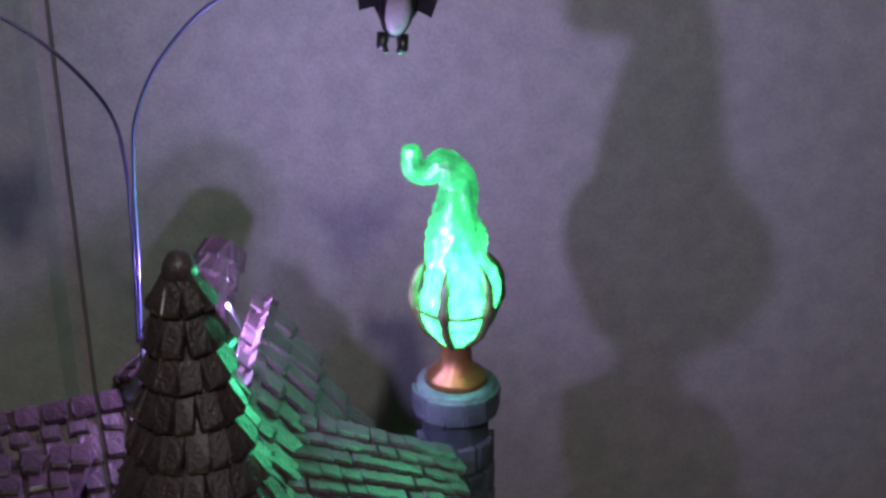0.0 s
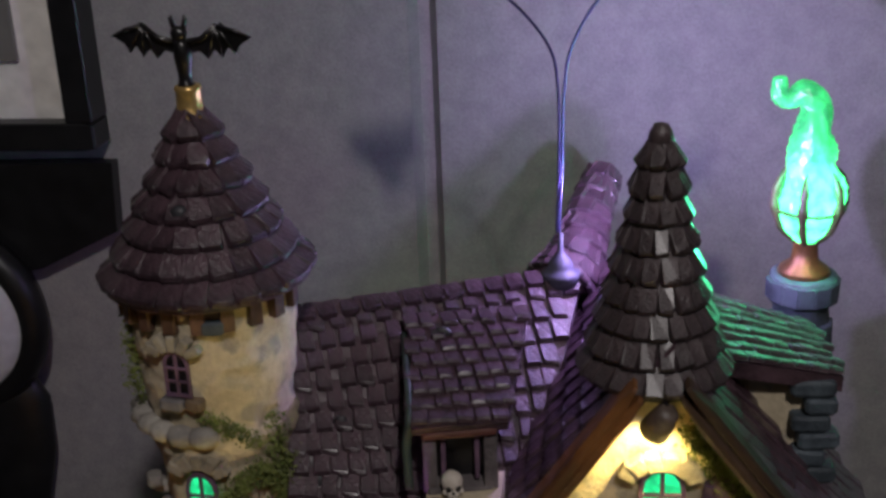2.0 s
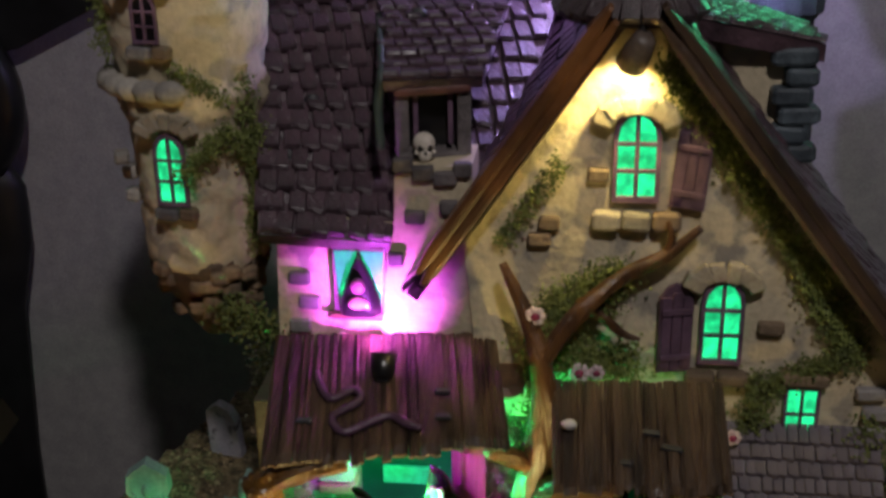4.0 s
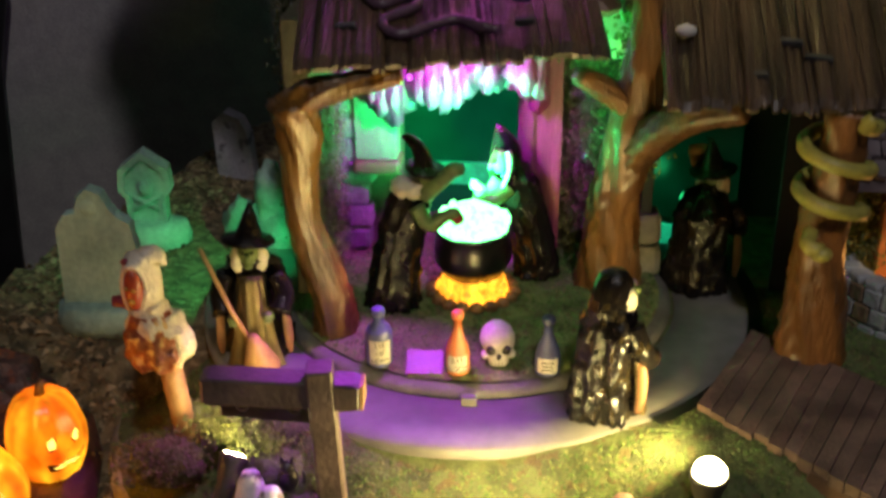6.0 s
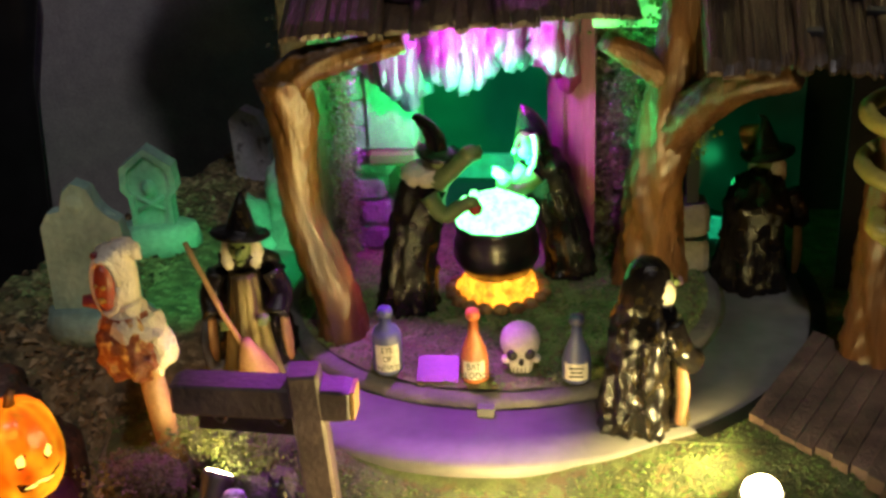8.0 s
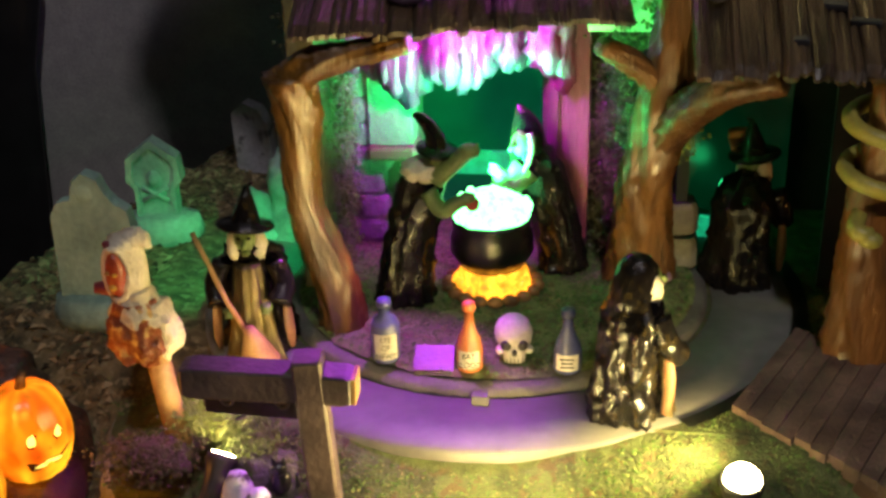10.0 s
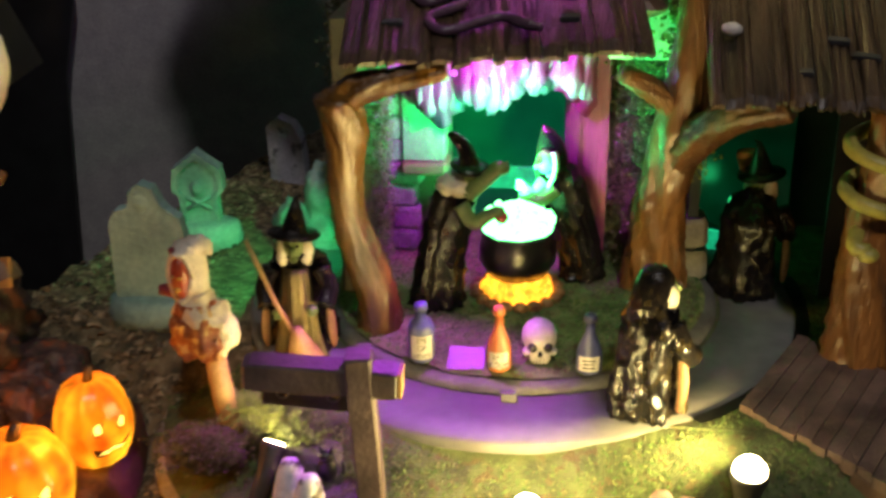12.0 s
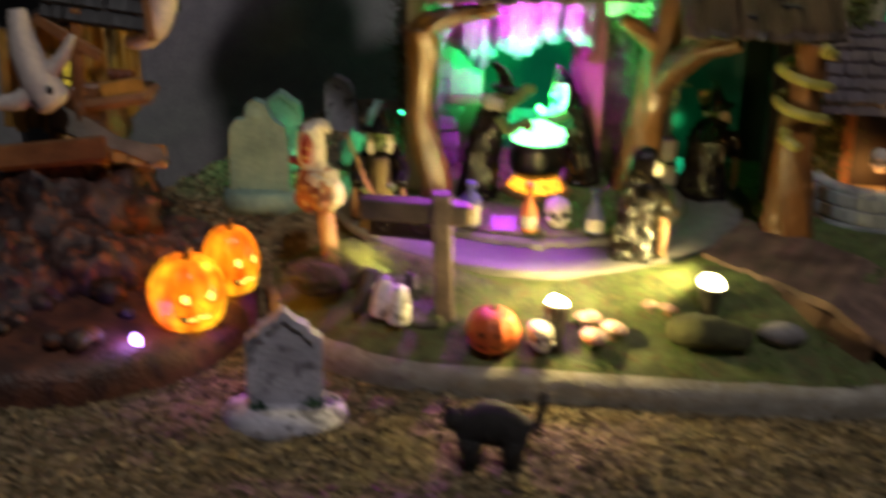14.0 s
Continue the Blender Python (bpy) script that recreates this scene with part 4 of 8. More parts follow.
can_at, can_way = Vector((0.0960, 0.0830, 0.3790)), Vector((0.41, 0.91, 0.03)).normalized()
t = thing("spotlight", "small dark spotlight can strapped behind the spire", "spotlight", "spotlights", can_at)
bm = bmesh.new()
lathe(bm, [(0.0008, -0.0012), (0.0028, -0.0006), (0.0037, 0.0014), (0.0040, 0.0088), (0.0034, 0.0088), (0.0031, 0.0030)], 20, can_way.to_track_quat("Z", "Y").to_matrix().to_4x4())
part("can", bm, BLACK(), t)
bm = bmesh.new()
tube(bm, curve([(0, 0, 0), (-0.002, -0.001, -0.008), (-0.003, -0.002, -0.018)], 4), 0.0009, 6)
part("stem", bm, BLACK(), t)
led("violet_led", "added violet bead on a wire above the valley", (0.0915, 0.191, 0.324), (0.0840, 0.1905, 0.3430), (0.4, 0.35, 1.0), 0.6)
led("magenta_led", "added magenta bead under the porch ceiling", (-0.012, 0.036, 0.1492), (-0.012, 0.0318, 0.1375), (0.8, 0.1, 1.0), 2.0)
led("magenta_led", "added magenta bead under the porch eave", (-0.018, -0.003, 0.1440), (-0.018, -0.004, 0.1395), (0.7, 0.1, 1.0), 2.0)
led("green_led", "added green bead on the side wall of the porch", (-0.0670, 0.0360, 0.0800), (-0.0708, 0.0350, 0.0795), (0.05, 1.0, 0.4), 5.0)
# Flat black strip laid in place of the shaded gap along the track.
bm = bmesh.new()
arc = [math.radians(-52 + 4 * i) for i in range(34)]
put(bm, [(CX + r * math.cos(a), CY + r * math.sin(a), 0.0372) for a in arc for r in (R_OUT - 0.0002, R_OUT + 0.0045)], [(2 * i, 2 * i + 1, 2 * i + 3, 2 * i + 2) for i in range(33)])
part("track_gap", bm, BLACK(), house, "flat black strip standing for the shaded gap beside the ring path")


# ---- leaves, stones and details of the house ----
def leaf_mat():
    if "ivy_leaf" in MATS:
        return MATS["ivy_leaf"]
    m = mat("ivy_leaf", (0.18, 0.215, 0.05), (0.08, 0.10, 0.024), 0.6, 420, 0.3)
    return m


def ivy(name, spots, n, size, normal=(0, -1, 0), label="olive-green ivy clinging to the wall", material=None, parent=None):
    """Many small folded leaves round the given (place, spread) spots."""
    rnd = random.Random(len(spots) * 31 + n)
    verts, faces = [], []
    nv = Vector(normal)
    for _ in range(n):
        p, s = rnd.choice(spots)
        o = Vector(p) + Vector((rnd.gauss(0, s[0]), rnd.gauss(0, s[1]), rnd.gauss(0, s[2])))
        d = Vector((rnd.uniform(-1, 1), rnd.uniform(-1, 1), rnd.uniform(-1, 0.6))) + nv * 0.5
        d.normalize()
        side = d.cross(nv + Vector((rnd.uniform(-.5, .5), rnd.uniform(-.5, .5), rnd.uniform(-.5, .5)))).normalized()
        l = size * rnd.uniform(0.6, 1.4)
        k = len(verts)
        lift = nv * l * 0.25
        verts += [tuple(o), tuple(o + d * l * 0.5 + side * l * 0.38), tuple(o + d * l), tuple(o + d * l * 0.5 - side * l * 0.38), tuple(o + d * l * 0.5 + lift)]
        faces += [(k, k + 1, k + 4), (k + 1, k + 2, k + 4), (k + 2, k + 3, k + 4), (k + 3, k, k + 4)]
    me = bpy.data.meshes.new(name)
    me.from_pydata(verts, [], faces)
    me.materials.append(material or leaf_mat())
    ob = new(name, me)
    ob.parent = parent or house
    return tagged(ob, label, kind="stuff")


def line_spots(a, b, n, s):
    a, b = Vector(a), Vector(b)
    return [(tuple(a.lerp(b, i / max(n - 1, 1))), s) for i in range(n)]


def arch_stones(x, y, z, w, n=6, turn=0.0, tall=0.008, lift=0.0):
    """Wedge stones over a window whose head is at (x, y, z), w wide."""
    for i in range(n):
        a = math.pi * (0.06 + 0.88 * (i + 0.5) / n)
        bm = bmesh.new()
        r = w * 0.5 + tall * 0.55
        m = pose(x, y, z, 0, 0, turn) @ Matrix.Translation((r * math.cos(a), -0.002, r * 0.62 * math.sin(a) + lift)) @ pose(0, 0, 0, 0, 90 - math.degrees(a), 0)
        block(bm, (w * 0.36 + jit(0.0006), 0.006 + jit(0.001), tall * (1 + jit(0.12))), m, bev=0.28)
        part("arch_stone", bm, mat("buff_stone", (0.42, 0.37, 0.28), (0.24, 0.21, 0.16), 0.8, 220, 0.6), house)


def stone(x, y, z, size, turn=0.0, name="wall_stone", material=None):
    bm = bmesh.new()
    block(bm, size, pose(x, y, z, jit(4), jit(5), turn + jit(4)), bev=0.35)
    return part(name, bm, material or mat("brown_stone", (0.26, 0.18, 0.11), (0.11, 0.08, 0.055), 0.75, 220, 0.6), house)


def shutter(x, y, z, w, h, turn=0.0, lean=0.0):
    bm = bmesh.new()
    poly = [(-w / 2, 0), (w / 2, 0), (w / 2, h * 0.85), (w * 0.25, h * 0.97), (0, h), (-w * 0.25, h * 0.97), (-w / 2, h * 0.85)]
    m = pose(x, y, z, 0, lean, turn)
    prism(bm, poly, 0.0022, m)
    ob = part("shutter", bm, mat("shutter_violet", (0.15, 0.085, 0.13), (0.07, 0.04, 0.065), 0.55, 240, 0.5), house, "plum-violet board shutter")
    for i in range(3):
        bm = bmesh.new()
        block(bm, (w * 0.28, 0.0012, h * (0.80 if i != 1 else 0.90)), m @ Matrix.Translation((w * 0.31 * (i - 1), -0.0005, h * 0.46)), bev=0.25)
        part("slat", bm, mat("shutter_violet", (0.15, 0.085, 0.13)), ob)
    for f in (0.18, 0.70):
        bm = bmesh.new()
        block(bm, (w * 0.92, 0.0014, h * 0.06), m @ Matrix.Translation((0, -0.0014, h * f)), bev=0.25)
        part("strap", bm, mat("shutter_violet", (0.15, 0.085, 0.13)), ob)


def make_gable_details():
    window(house, facing(0.0945, 0.0590, 0.2345), 0.0195, 0.0405)
    arch_stones(0.094, 0.058, 0.268, 0.020)
    for i in range(3):
        stone(0.083 + 0.0125 * i, 0.057, 0.2265, (0.012, 0.007, 0.0075), name="sill_stone", material=mat("buff_stone", (0.42, 0.37, 0.28)) if i < 2 else None)
    shutter(0.1155, 0.0565, 0.2325, 0.0145, 0.038, -12, 5)
    window(house, facing(0.134, 0.0590, 0.1600), 0.0185, 0.0415)
    arch_stones(0.134, 0.058, 0.196, 0.019)
    shutter(0.1145, 0.0565, 0.1560, 0.0150, 0.0420, 14, 0)
    for x in (0.126, 0.140):
        stone(x, 0.057, 0.1535, (0.013, 0.007, 0.006), name="sill_stone")
    window(house, facing(0.171, 0.0590, 0.1235), 0.0155, 0.0270, arch=False, cols=2, rows=2)
    stone(0.171, 0.0575, 0.1545, (0.021, 0.007, 0.006), name="lintel_stone")
    stone(0.171, 0.0570, 0.1205, (0.021, 0.008, 0.004), name="sill_stone")
    for x, z, w in ((0.079, 0.246, 0.009), (0.059, 0.224, 0.009), (0.155, 0.178, 0.011), (0.205, 0.138, 0.016), (0.200, 0.148, 0.013), (0.208, 0.128, 0.017), (0.055, 0.2165, 0.010)):
        stone(x, 0.0585, z, (w, 0.005, 0.0055), material=None if x < 0.19 else STONE())
    tube_pts = [((0.072, 0.046, 0.193), (0.082, 0.048, 0.186), (0.091, 0.048, 0.178), (0.099, 0.047, 0.176))]
    for p in tube_pts:
        trunk("tree_twig", p, [0.0028, 0.0022, 0.0018, 0.0009], "bare twig")
    trunk("tree_twig", [(0.108, 0.050, 0.214), (0.110, 0.050, 0.222), (0.108, 0.051, 0.229)], [0.002, 0.0015, 0.0008], "bare twig")
    s = (0.006, 0.0018, 0.006)
    ivy("ivy", line_spots((0.040, 0.057, 0.218), (0.062, 0.056, 0.250), 6, (0.0022, 0.0010, 0.0026)), 700, 0.0017)
    ivy("ivy", line_spots((0.106, 0.056, 0.292), (0.170, 0.056, 0.204), 14, (0.0026, 0.0012, 0.0034)) + line_spots((0.170, 0.056, 0.204), (0.190, 0.056, 0.168), 8, (0.0042, 0.0012, 0.0042)), 6500, 0.0017)
    ivy("ivy", line_spots((0.190, 0.056, 0.168), (0.152, 0.056, 0.150), 6, (0.003, 0.0012, 0.003)) + line_spots((0.152, 0.056, 0.150), (0.148, 0.055, 0.115), 6, (0.004, 0.0016, 0.005)), 2600, 0.0018)
    ivy("ivy", line_spots((0.058, 0.050, 0.168), (0.092, 0.054, 0.160), 7, (0.006, 0.0024, 0.005)) + line_spots((0.062, 0.052, 0.186), (0.088, 0.054, 0.200), 7, (0.0042, 0.0020, 0.0050)), 6000, 0.0018)
    ivy("ivy", line_spots((0.056, 0.050, 0.162), (0.060, 0.040, 0.100), 8, (0.004, 0.003, 0.006)), 2000, 0.0018)
    ivy("ivy", line_spots((0.200, 0.055, 0.128), (0.196, 0.052, 0.040), 9, (0.006, 0.004, 0.006)) + line_spots((0.142, 0.055, 0.112), (0.146, 0.052, 0.040), 7, (0.005, 0.003, 0.006)), 4500, 0.0020)
    # pale blooms with dark centres
    petal = mat("pale_bloom", (0.70, 0.60, 0.58), (0.5, 0.36, 0.38), 0.6, 300, 0.2)
    heart = mat("bloom_heart", (0.30, 0.03, 0.09), (0.16, 0.02, 0.05), 0.5, 300, 0.2)
    for x, y, z, r in ((0.0545, 0.042, 0.1895, 0.0046), (0.0735, 0.048, 0.160, 0.0050), (0.0810, 0.049, 0.160, 0.0038), (0.141, 0.050, 0.130, 0.0040)):
        t = thing("bloom", "small white bloom with a dark crimson heart on the ivy", "flower", "blooms on the house", (x, y - 0.004, z))
        bm = bmesh.new()
        for i in range(7):
            a = 2 * math.pi * i / 7
            ball(bm, (r * 0.6 * math.cos(a), 0, r * 0.6 * math.sin(a)), (r * 0.42, r * 0.25, r * 0.42), seg=8, rings=6, rough=0.08)
        part("petals", bm, petal, t)
        bm = bmesh.new()
        ball(bm, (0, -r * 0.18, 0), (r * 0.42, r * 0.25, r * 0.42), seg=10, rings=6, rough=0.15)
        part("heart", bm, heart, t, "crimson heart")
    # lamp under the spire
    lt = thing("spotlight", "small brown spotlight can hanging under the spire", "spotlight", "spotlights", (0.094, 0.046, 0.304))
    bm = bmesh.new()
    lathe(bm, [(0.0034, 0.004), (0.0048, 0.002), (0.0058, -0.004), (0.0064, -0.012), (0.0056, -0.012), (0.004, -0.006)], 18, pose(0, 0, 0, 28, 22, 0))
    part("can", bm, mat("can_brown", (0.11, 0.085, 0.07), (0.07, 0.05, 0.04), 0.45, 200, 0.15), lt)
    bm = bmesh.new()
    tube(bm, [(0, 0.004, 0.012), (0, 0.002, 0.006), (0, 0, 0.002)], 0.0016, 8)
    part("stem", bm, BLACK(), lt)


make_gable_details()


def make_tower_details():
    c = Vector((-0.105, 0.100))
    def on(a, r, z):
        return (c.x + r * math.cos(math.radians(a)), c.y + r * math.sin(math.radians(a)), z)
    for a, z, w, h, r in ((-99, 0.2985, 0.0120, 0.0215, 0.0368), (-96, 0.2240, 0.0150, 0.0340, 0.0312)):
        x, y, _ = on(a, r, z)
        window(house, facing(x, y - 0.001, z, a + 90), w, h, glow=z < 0.25, rows=3)
        arch_stones(x, y, z + h - 0.003, w, 5, a + 90, 0.0075, 0.001)
        stone(x - 0.004, y - 0.001, z - 0.004, (0.011, 0.006, 0.0055), a + 90, "sill_stone", STONE())
        stone(x + 0.006, y - 0.001, z - 0.004, (0.008, 0.006, 0.0055), a + 90, "sill_stone")
    x, y, z = on(-72, 0.0385, 0.331)
    stone(x, y - 0.001, z, (0.0095, 0.004, 0.006), 15, material=BLUESTONE())
    # band of fat stones at the shoulder
    for i in range(9):
        a = -168 + i * 16
        x, y, z = on(a, 0.036, 0.279 - (0.010 if -75 < a < -10 else 0.002) - (0.008 if -50 < a < -20 else 0))
        if a < -80:
            bm = bmesh.new()
            ball(bm, (x, y, z), (0.0072, 0.005, 0.0052), rough=0.08)
            part("band_stone", bm, mat("pale_stone", (0.44, 0.41, 0.36), (0.25, 0.23, 0.21), 0.8, 200, 0.6), house)
    for i in range(10):
        a = -185 + random.uniform(0, 28)
        x, y, z = on(a, 0.036, 0.345 - i * 0.0075 if i < 7 else 0.24 - (i - 7) * 0.012)
        stone(x, y, z, (0.008, 0.007, 0.006), a + 90, material=mat("pale_stone", (0.44, 0.41, 0.36)))
    ivy("ivy", [(on(-150, 0.0375, 0.322 - 0.006 * i), (0.002, 0.002, 0.004)) for i in range(6)], 420, 0.0017)
    ivy("ivy", [(on(-82 + 7 * i, 0.0345, 0.286 - 0.0035 * i), (0.0025, 0.0015, 0.0022)) for i in range(5)] + [(on(-40 + 4 * i, 0.0335, 0.268 + 0.002 * i - 0.012 * (i == 0)), (0.0025, 0.002, 0.006)) for i in range(4)], 1100, 0.0017)
    ivy("ivy", [(on(-30, 0.033, 0.262 - 0.006 * i), (0.002, 0.002, 0.003)) for i in range(5)], 420, 0.0017)
    ivy("ivy", [((-0.088 + 0.004 * i, 0.072, 0.172 - 0.003 * i), (0.006, 0.003, 0.004)) for i in range(5)], 900, 0.0024, label="dull ivy under the tower")
    ivy("ivy", [(on(-84 + 6 * i, 0.0355, 0.2560 - 0.0032 * abs(i - 5)), (0.0022, 0.0022, 0.0028)) for i in range(11)], 1600, 0.0016)
    ivy("ivy", [(on(-22 - 2 * i, 0.034, 0.252 - 0.008 * i), (0.0022, 0.0022, 0.004)) for i in range(7)], 1100, 0.0016)
    # corbel stones and moss under the tower
    for i in range(22):
        a = random.uniform(-160, -20)
        z = random.uniform(0.160, 0.192)
        x, y, _ = on(a, 0.012 + (z - 0.145) * 0.40, z)
        stone(x + 0.004 * (0.19 - z) / 0.05, y, z, (0.009, 0.007, 0.006), a + 90, "corbel_stone", mat("brown_stone", (0.26, 0.18, 0.11)))
    # knot on the cone
    bm = bmesh.new()
    ball(bm, on(-92, 0.0255, 0.3775), (0.004, 0.003, 0.0038), rough=0.12)
    part("knot", bm, mat("knot_dark", (0.05, 0.05, 0.055), (0.02, 0.02, 0.025), 0.5, 200, 0.4), house)
    # the bat on the finial: one plain moulded figure
    bm = bmesh.new()
    tube(bm, curve([(0, 0, 0), (0, 0, 0.006), (0.0005, -0.001, 0.012), (0, -0.001, 0.018)], 4), [0.0038, 0.003, 0.0028, 0.0028, 0.003, 0.0032, 0.0034, 0.0036, 0.0038, 0.0036, 0.0034, 0.003, 0.0022], 10)
    ball(bm, (0, -0.0015, 0.0205), (0.0034, 0.003, 0.003))
    for s in (-1, 1):
        tube(bm, [(0.0018 * s, -0.001, 0.022), (0.0030 * s, -0.001, 0.0265), (0.0024 * s, -0.001, 0.0275)], [0.0014, 0.0009, 0.0003], 6)
        pts = [(0.002, 0.018), (0.008, 0.0185), (0.014, 0.0215), (0.0165, 0.0245), (0.020, 0.0215), (0.029, 0.0190), (0.024, 0.0160), (0.022, 0.0125), (0.019, 0.0150), (0.0165, 0.0110), (0.0135, 0.0140), (0.0105, 0.0105), (0.007, 0.0135), (0.002, 0.012)]
        prism(bm, [(x * s, z) for x, z in pts], 0.0010)
        for x, z in ((0.029, 0.019), (0.022, 0.0125), (0.0165, 0.011), (0.0105, 0.0105)):
            tube(bm, [(0.0150 * s, -0.0006, 0.0232), ((0.015 + x) * 0.5 * s, -0.0012, (0.0232 + z) * 0.5 + 0.0008), (x * s, -0.0003, z)], [0.0010, 0.0008, 0.0003], 6)
        tube(bm, [(0.002 * s, -0.0008, 0.017), (0.009 * s, -0.001, 0.0185), (0.0155 * s, -0.0008, 0.0238)], [0.0014, 0.0012, 0.001], 6)
    solid("bat_figure", bm, BLACK(), "glossy black bat with spread wings on the tower tip", "figurine", m=pose(-0.1055, 0.100, 0.4258, 0, 0, -6) @ Matrix.Scale(1.08, 4))


make_tower_details()


def make_wing_details():
    # dormer with an open window and a skull in it
    dm = pose(0.008, 0.076, 0.2515, 0, 0, 8)
    bm = bmesh.new()
    for x in (-0.0135, 0.0135):
        block(bm, (0.006, 0.012, 0.030), dm @ Matrix.Translation((x, 0.006, 0.010)))
    block(bm, (0.030, 0.014, 0.006), dm @ Matrix.Translation((0, 0.006, -0.006)))
    dorm = part("dormer", bm, mat("dormer_stone", (0.15, 0.13, 0.13), (0.07, 0.06, 0.062), 0.7, 220, 0.6), house, "stone dormer with an open dark window")
    bm = bmesh.new()
    block(bm, (0.022, 0.003, 0.028), dm @ Matrix.Translation((0, 0.012, 0.010)))
    part("opening", bm, BLACK(), dorm, "dark opening")
    bm = bmesh.new()
    block(bm, (0.033, 0.005, 0.0034), dm @ pose(0, 0.0, 0.0250, 0, -3, 0), bev=0.3)
    part("lintel", bm, mat("red_wood", (0.15, 0.055, 0.045)), dorm, "red-brown lintel")
    for x in (-0.0075, 0.0075):
        bm = bmesh.new()
        block(bm, (0.0022, 0.004, 0.024), dm @ Matrix.Translation((x, 0.004, 0.012)), bev=0.3)
        part("jamb", bm, VIOLETWOOD(), dorm)
    a, b = dm @ Vector((-0.021, -0.004, 0.030)), dm @ Vector((0.021, -0.004, 0.031))
    c, d = Vector((0.034, 0.160, 0.298)), Vector((-0.022, 0.142, 0.300))
    bm = bmesh.new()
    t = Vector((0, 0.003, -0.005))
    put(bm, [a, b, c, d, a + t, b + t, c + t, d + t], [(0, 1, 2, 3), (7, 6, 5, 4), (0, 4, 5, 1), (1, 5, 6, 2), (2, 6, 7, 3), (3, 7, 4, 0)])
    part("dormer_roof", bm, ROOF(), dorm, "low shingled dormer roof")
    shingle_slope(dorm, a + Vector((0, 0, 0.0005)), b + Vector((0, 0, 0.0005)), c, d, 8, 6, ROOF(), 0.0022)
    bm = bmesh.new()
    tube(bm, curve([a + Vector((-0.002, 0, -0.030)), a + Vector((-0.003, 0.004, -0.010)), a + Vector((-0.002, 0.010, 0.004)), d + Vector((-0.002, -0.010, -0.004))], 6), [0.0020] * 12 + [0.0016] * 7, 8, 0, 0.15)
    part("valley", bm, mat("verdigris", (0.05, 0.075, 0.065), (0.02, 0.03, 0.028), 0.5, 200, 0.4), dorm, "dull green valley strip")
    for x, y, z in ((-0.005, 0.1330, 0.2975), (-0.052, 0.107, 0.2605), (-0.060, 0.087, 0.2405)):
        bm = bmesh.new()
        ball(bm, (x, y, z), (0.0040, 0.0022, 0.0052 if x < -0.02 else 0.003), rough=0.15)
        part("hole", bm, mat("knot_dark", (0.05, 0.05, 0.055)), house)
    # small skull leaning out of the dormer
    skull_figure((0.0045, 0.0715, 0.2470), 0.0060, 14, "small white skull leaning out of the dormer window")
    # stucco shaft that carries the dormer down to the spotlit wall
    bm = bmesh.new()
    prism(bm, [(-0.016, 0.160), (-0.013, 0.195), (-0.0085, 0.2180), (-0.0075, 0.2455), (0.0260, 0.2475), (0.0280, 0.160)], 0.030, Matrix.Translation((0, 0.0620, 0)))
    part("dormer_shaft", bm, STUCCO(), house, "pale stucco shaft below the dormer")
    for x, z, w in ((-0.0035, 0.2475, 0.0085), (0.0050, 0.2440, 0.0095), (0.0145, 0.2420, 0.0100), (0.0220, 0.2460, 0.0080), (0.0010, 0.2240, 0.0090), (-0.0080, 0.2040, 0.0070), (0.0160, 0.2290, 0.0080)):
        stone(x, 0.0615, z, (w, 0.005, 0.0062), material=mat("dormer_stone", (0.15, 0.13, 0.13)))
    # spotlit window with a hooded figure in it
    win = window(house, facing(-0.0255, 0.0690, 0.1755), 0.0240, 0.0310, arch=False, cols=2, rows=2)
    bm = bmesh.new()
    block(bm, (0.032, 0.006, 0.003), pose(-0.025, 0.0665, 0.1735), bev=0.3)
    part("sill", bm, DARKWOOD(), win)
    for s in (-1, 1):
        bm = bmesh.new()
        prism(bm, [(-0.0255 + s * 0.0112, 0.205), (-0.0255 + s * 0.0005, 0.205), (-0.0255 + s * 0.0100, 0.183)], 0.0008, Matrix.Translation((0, 0.0655, 0)))
        part("curtain", bm, glow_mat("green_curtain", (0.03, 0.85, 0.42), 0.45, 0.8), win, "parted green-lit curtain")
    bm = bmesh.new()
    lathe(bm, [(0.0095, 0), (0.0090, 0.006), (0.0070, 0.013), (0.0050, 0.019), (0.0024, 0.025), (0.0004, 0.029)], 18, pose(-0.0255, 0.0640, 0.1755), fold=0.08, folds=5, sy=0.5)
    ball(bm, (-0.0255, 0.0600, 0.1905), (0.0034, 0.002, 0.004), 1)
    ball(bm, (-0.0255, 0.0592, 0.1825), (0.0045, 0.002, 0.003), 2, rough=0.1)
    solid("hooded_figure", bm, [BLACK(), mat("figure_face", (0.15, 0.07, 0.10)), mat("figure_hand", (0.55, 0.25, 0.30))], "dark hooded figure standing in the violet-lit window", "figurine")
    for x, z in ((-0.050, 0.178), (-0.054, 0.190), (0.004, 0.197), (0.006, 0.178), (0.021, 0.170), (-0.022, 0.2125), (-0.055, 0.166)):
        stone(x, 0.069, z, (0.010, 0.004, 0.006), material=STONE())
    # spotlight on the porch roof
    lt = thing("spotlight", "small dark spotlight can on the plank roof", "spotlight", "spotlights", (-0.0110, 0.034, 0.158))
    bm = bmesh.new()
    lathe(bm, [(0.0042, 0.0), (0.0050, 0.002), (0.0062, 0.011), (0.0056, 0.011), (0.0046, 0.005)], 18, pose(0, 0, 0.001, -30, 0, 0))
    part("can", bm, BLACK(), lt)
    bm = bmesh.new()
    block(bm, (0.006, 0.006, 0.004), pose(0, 0, 0))
    part("foot", bm, BLACK(), lt)
    # snakes
    bm = bmesh.new()
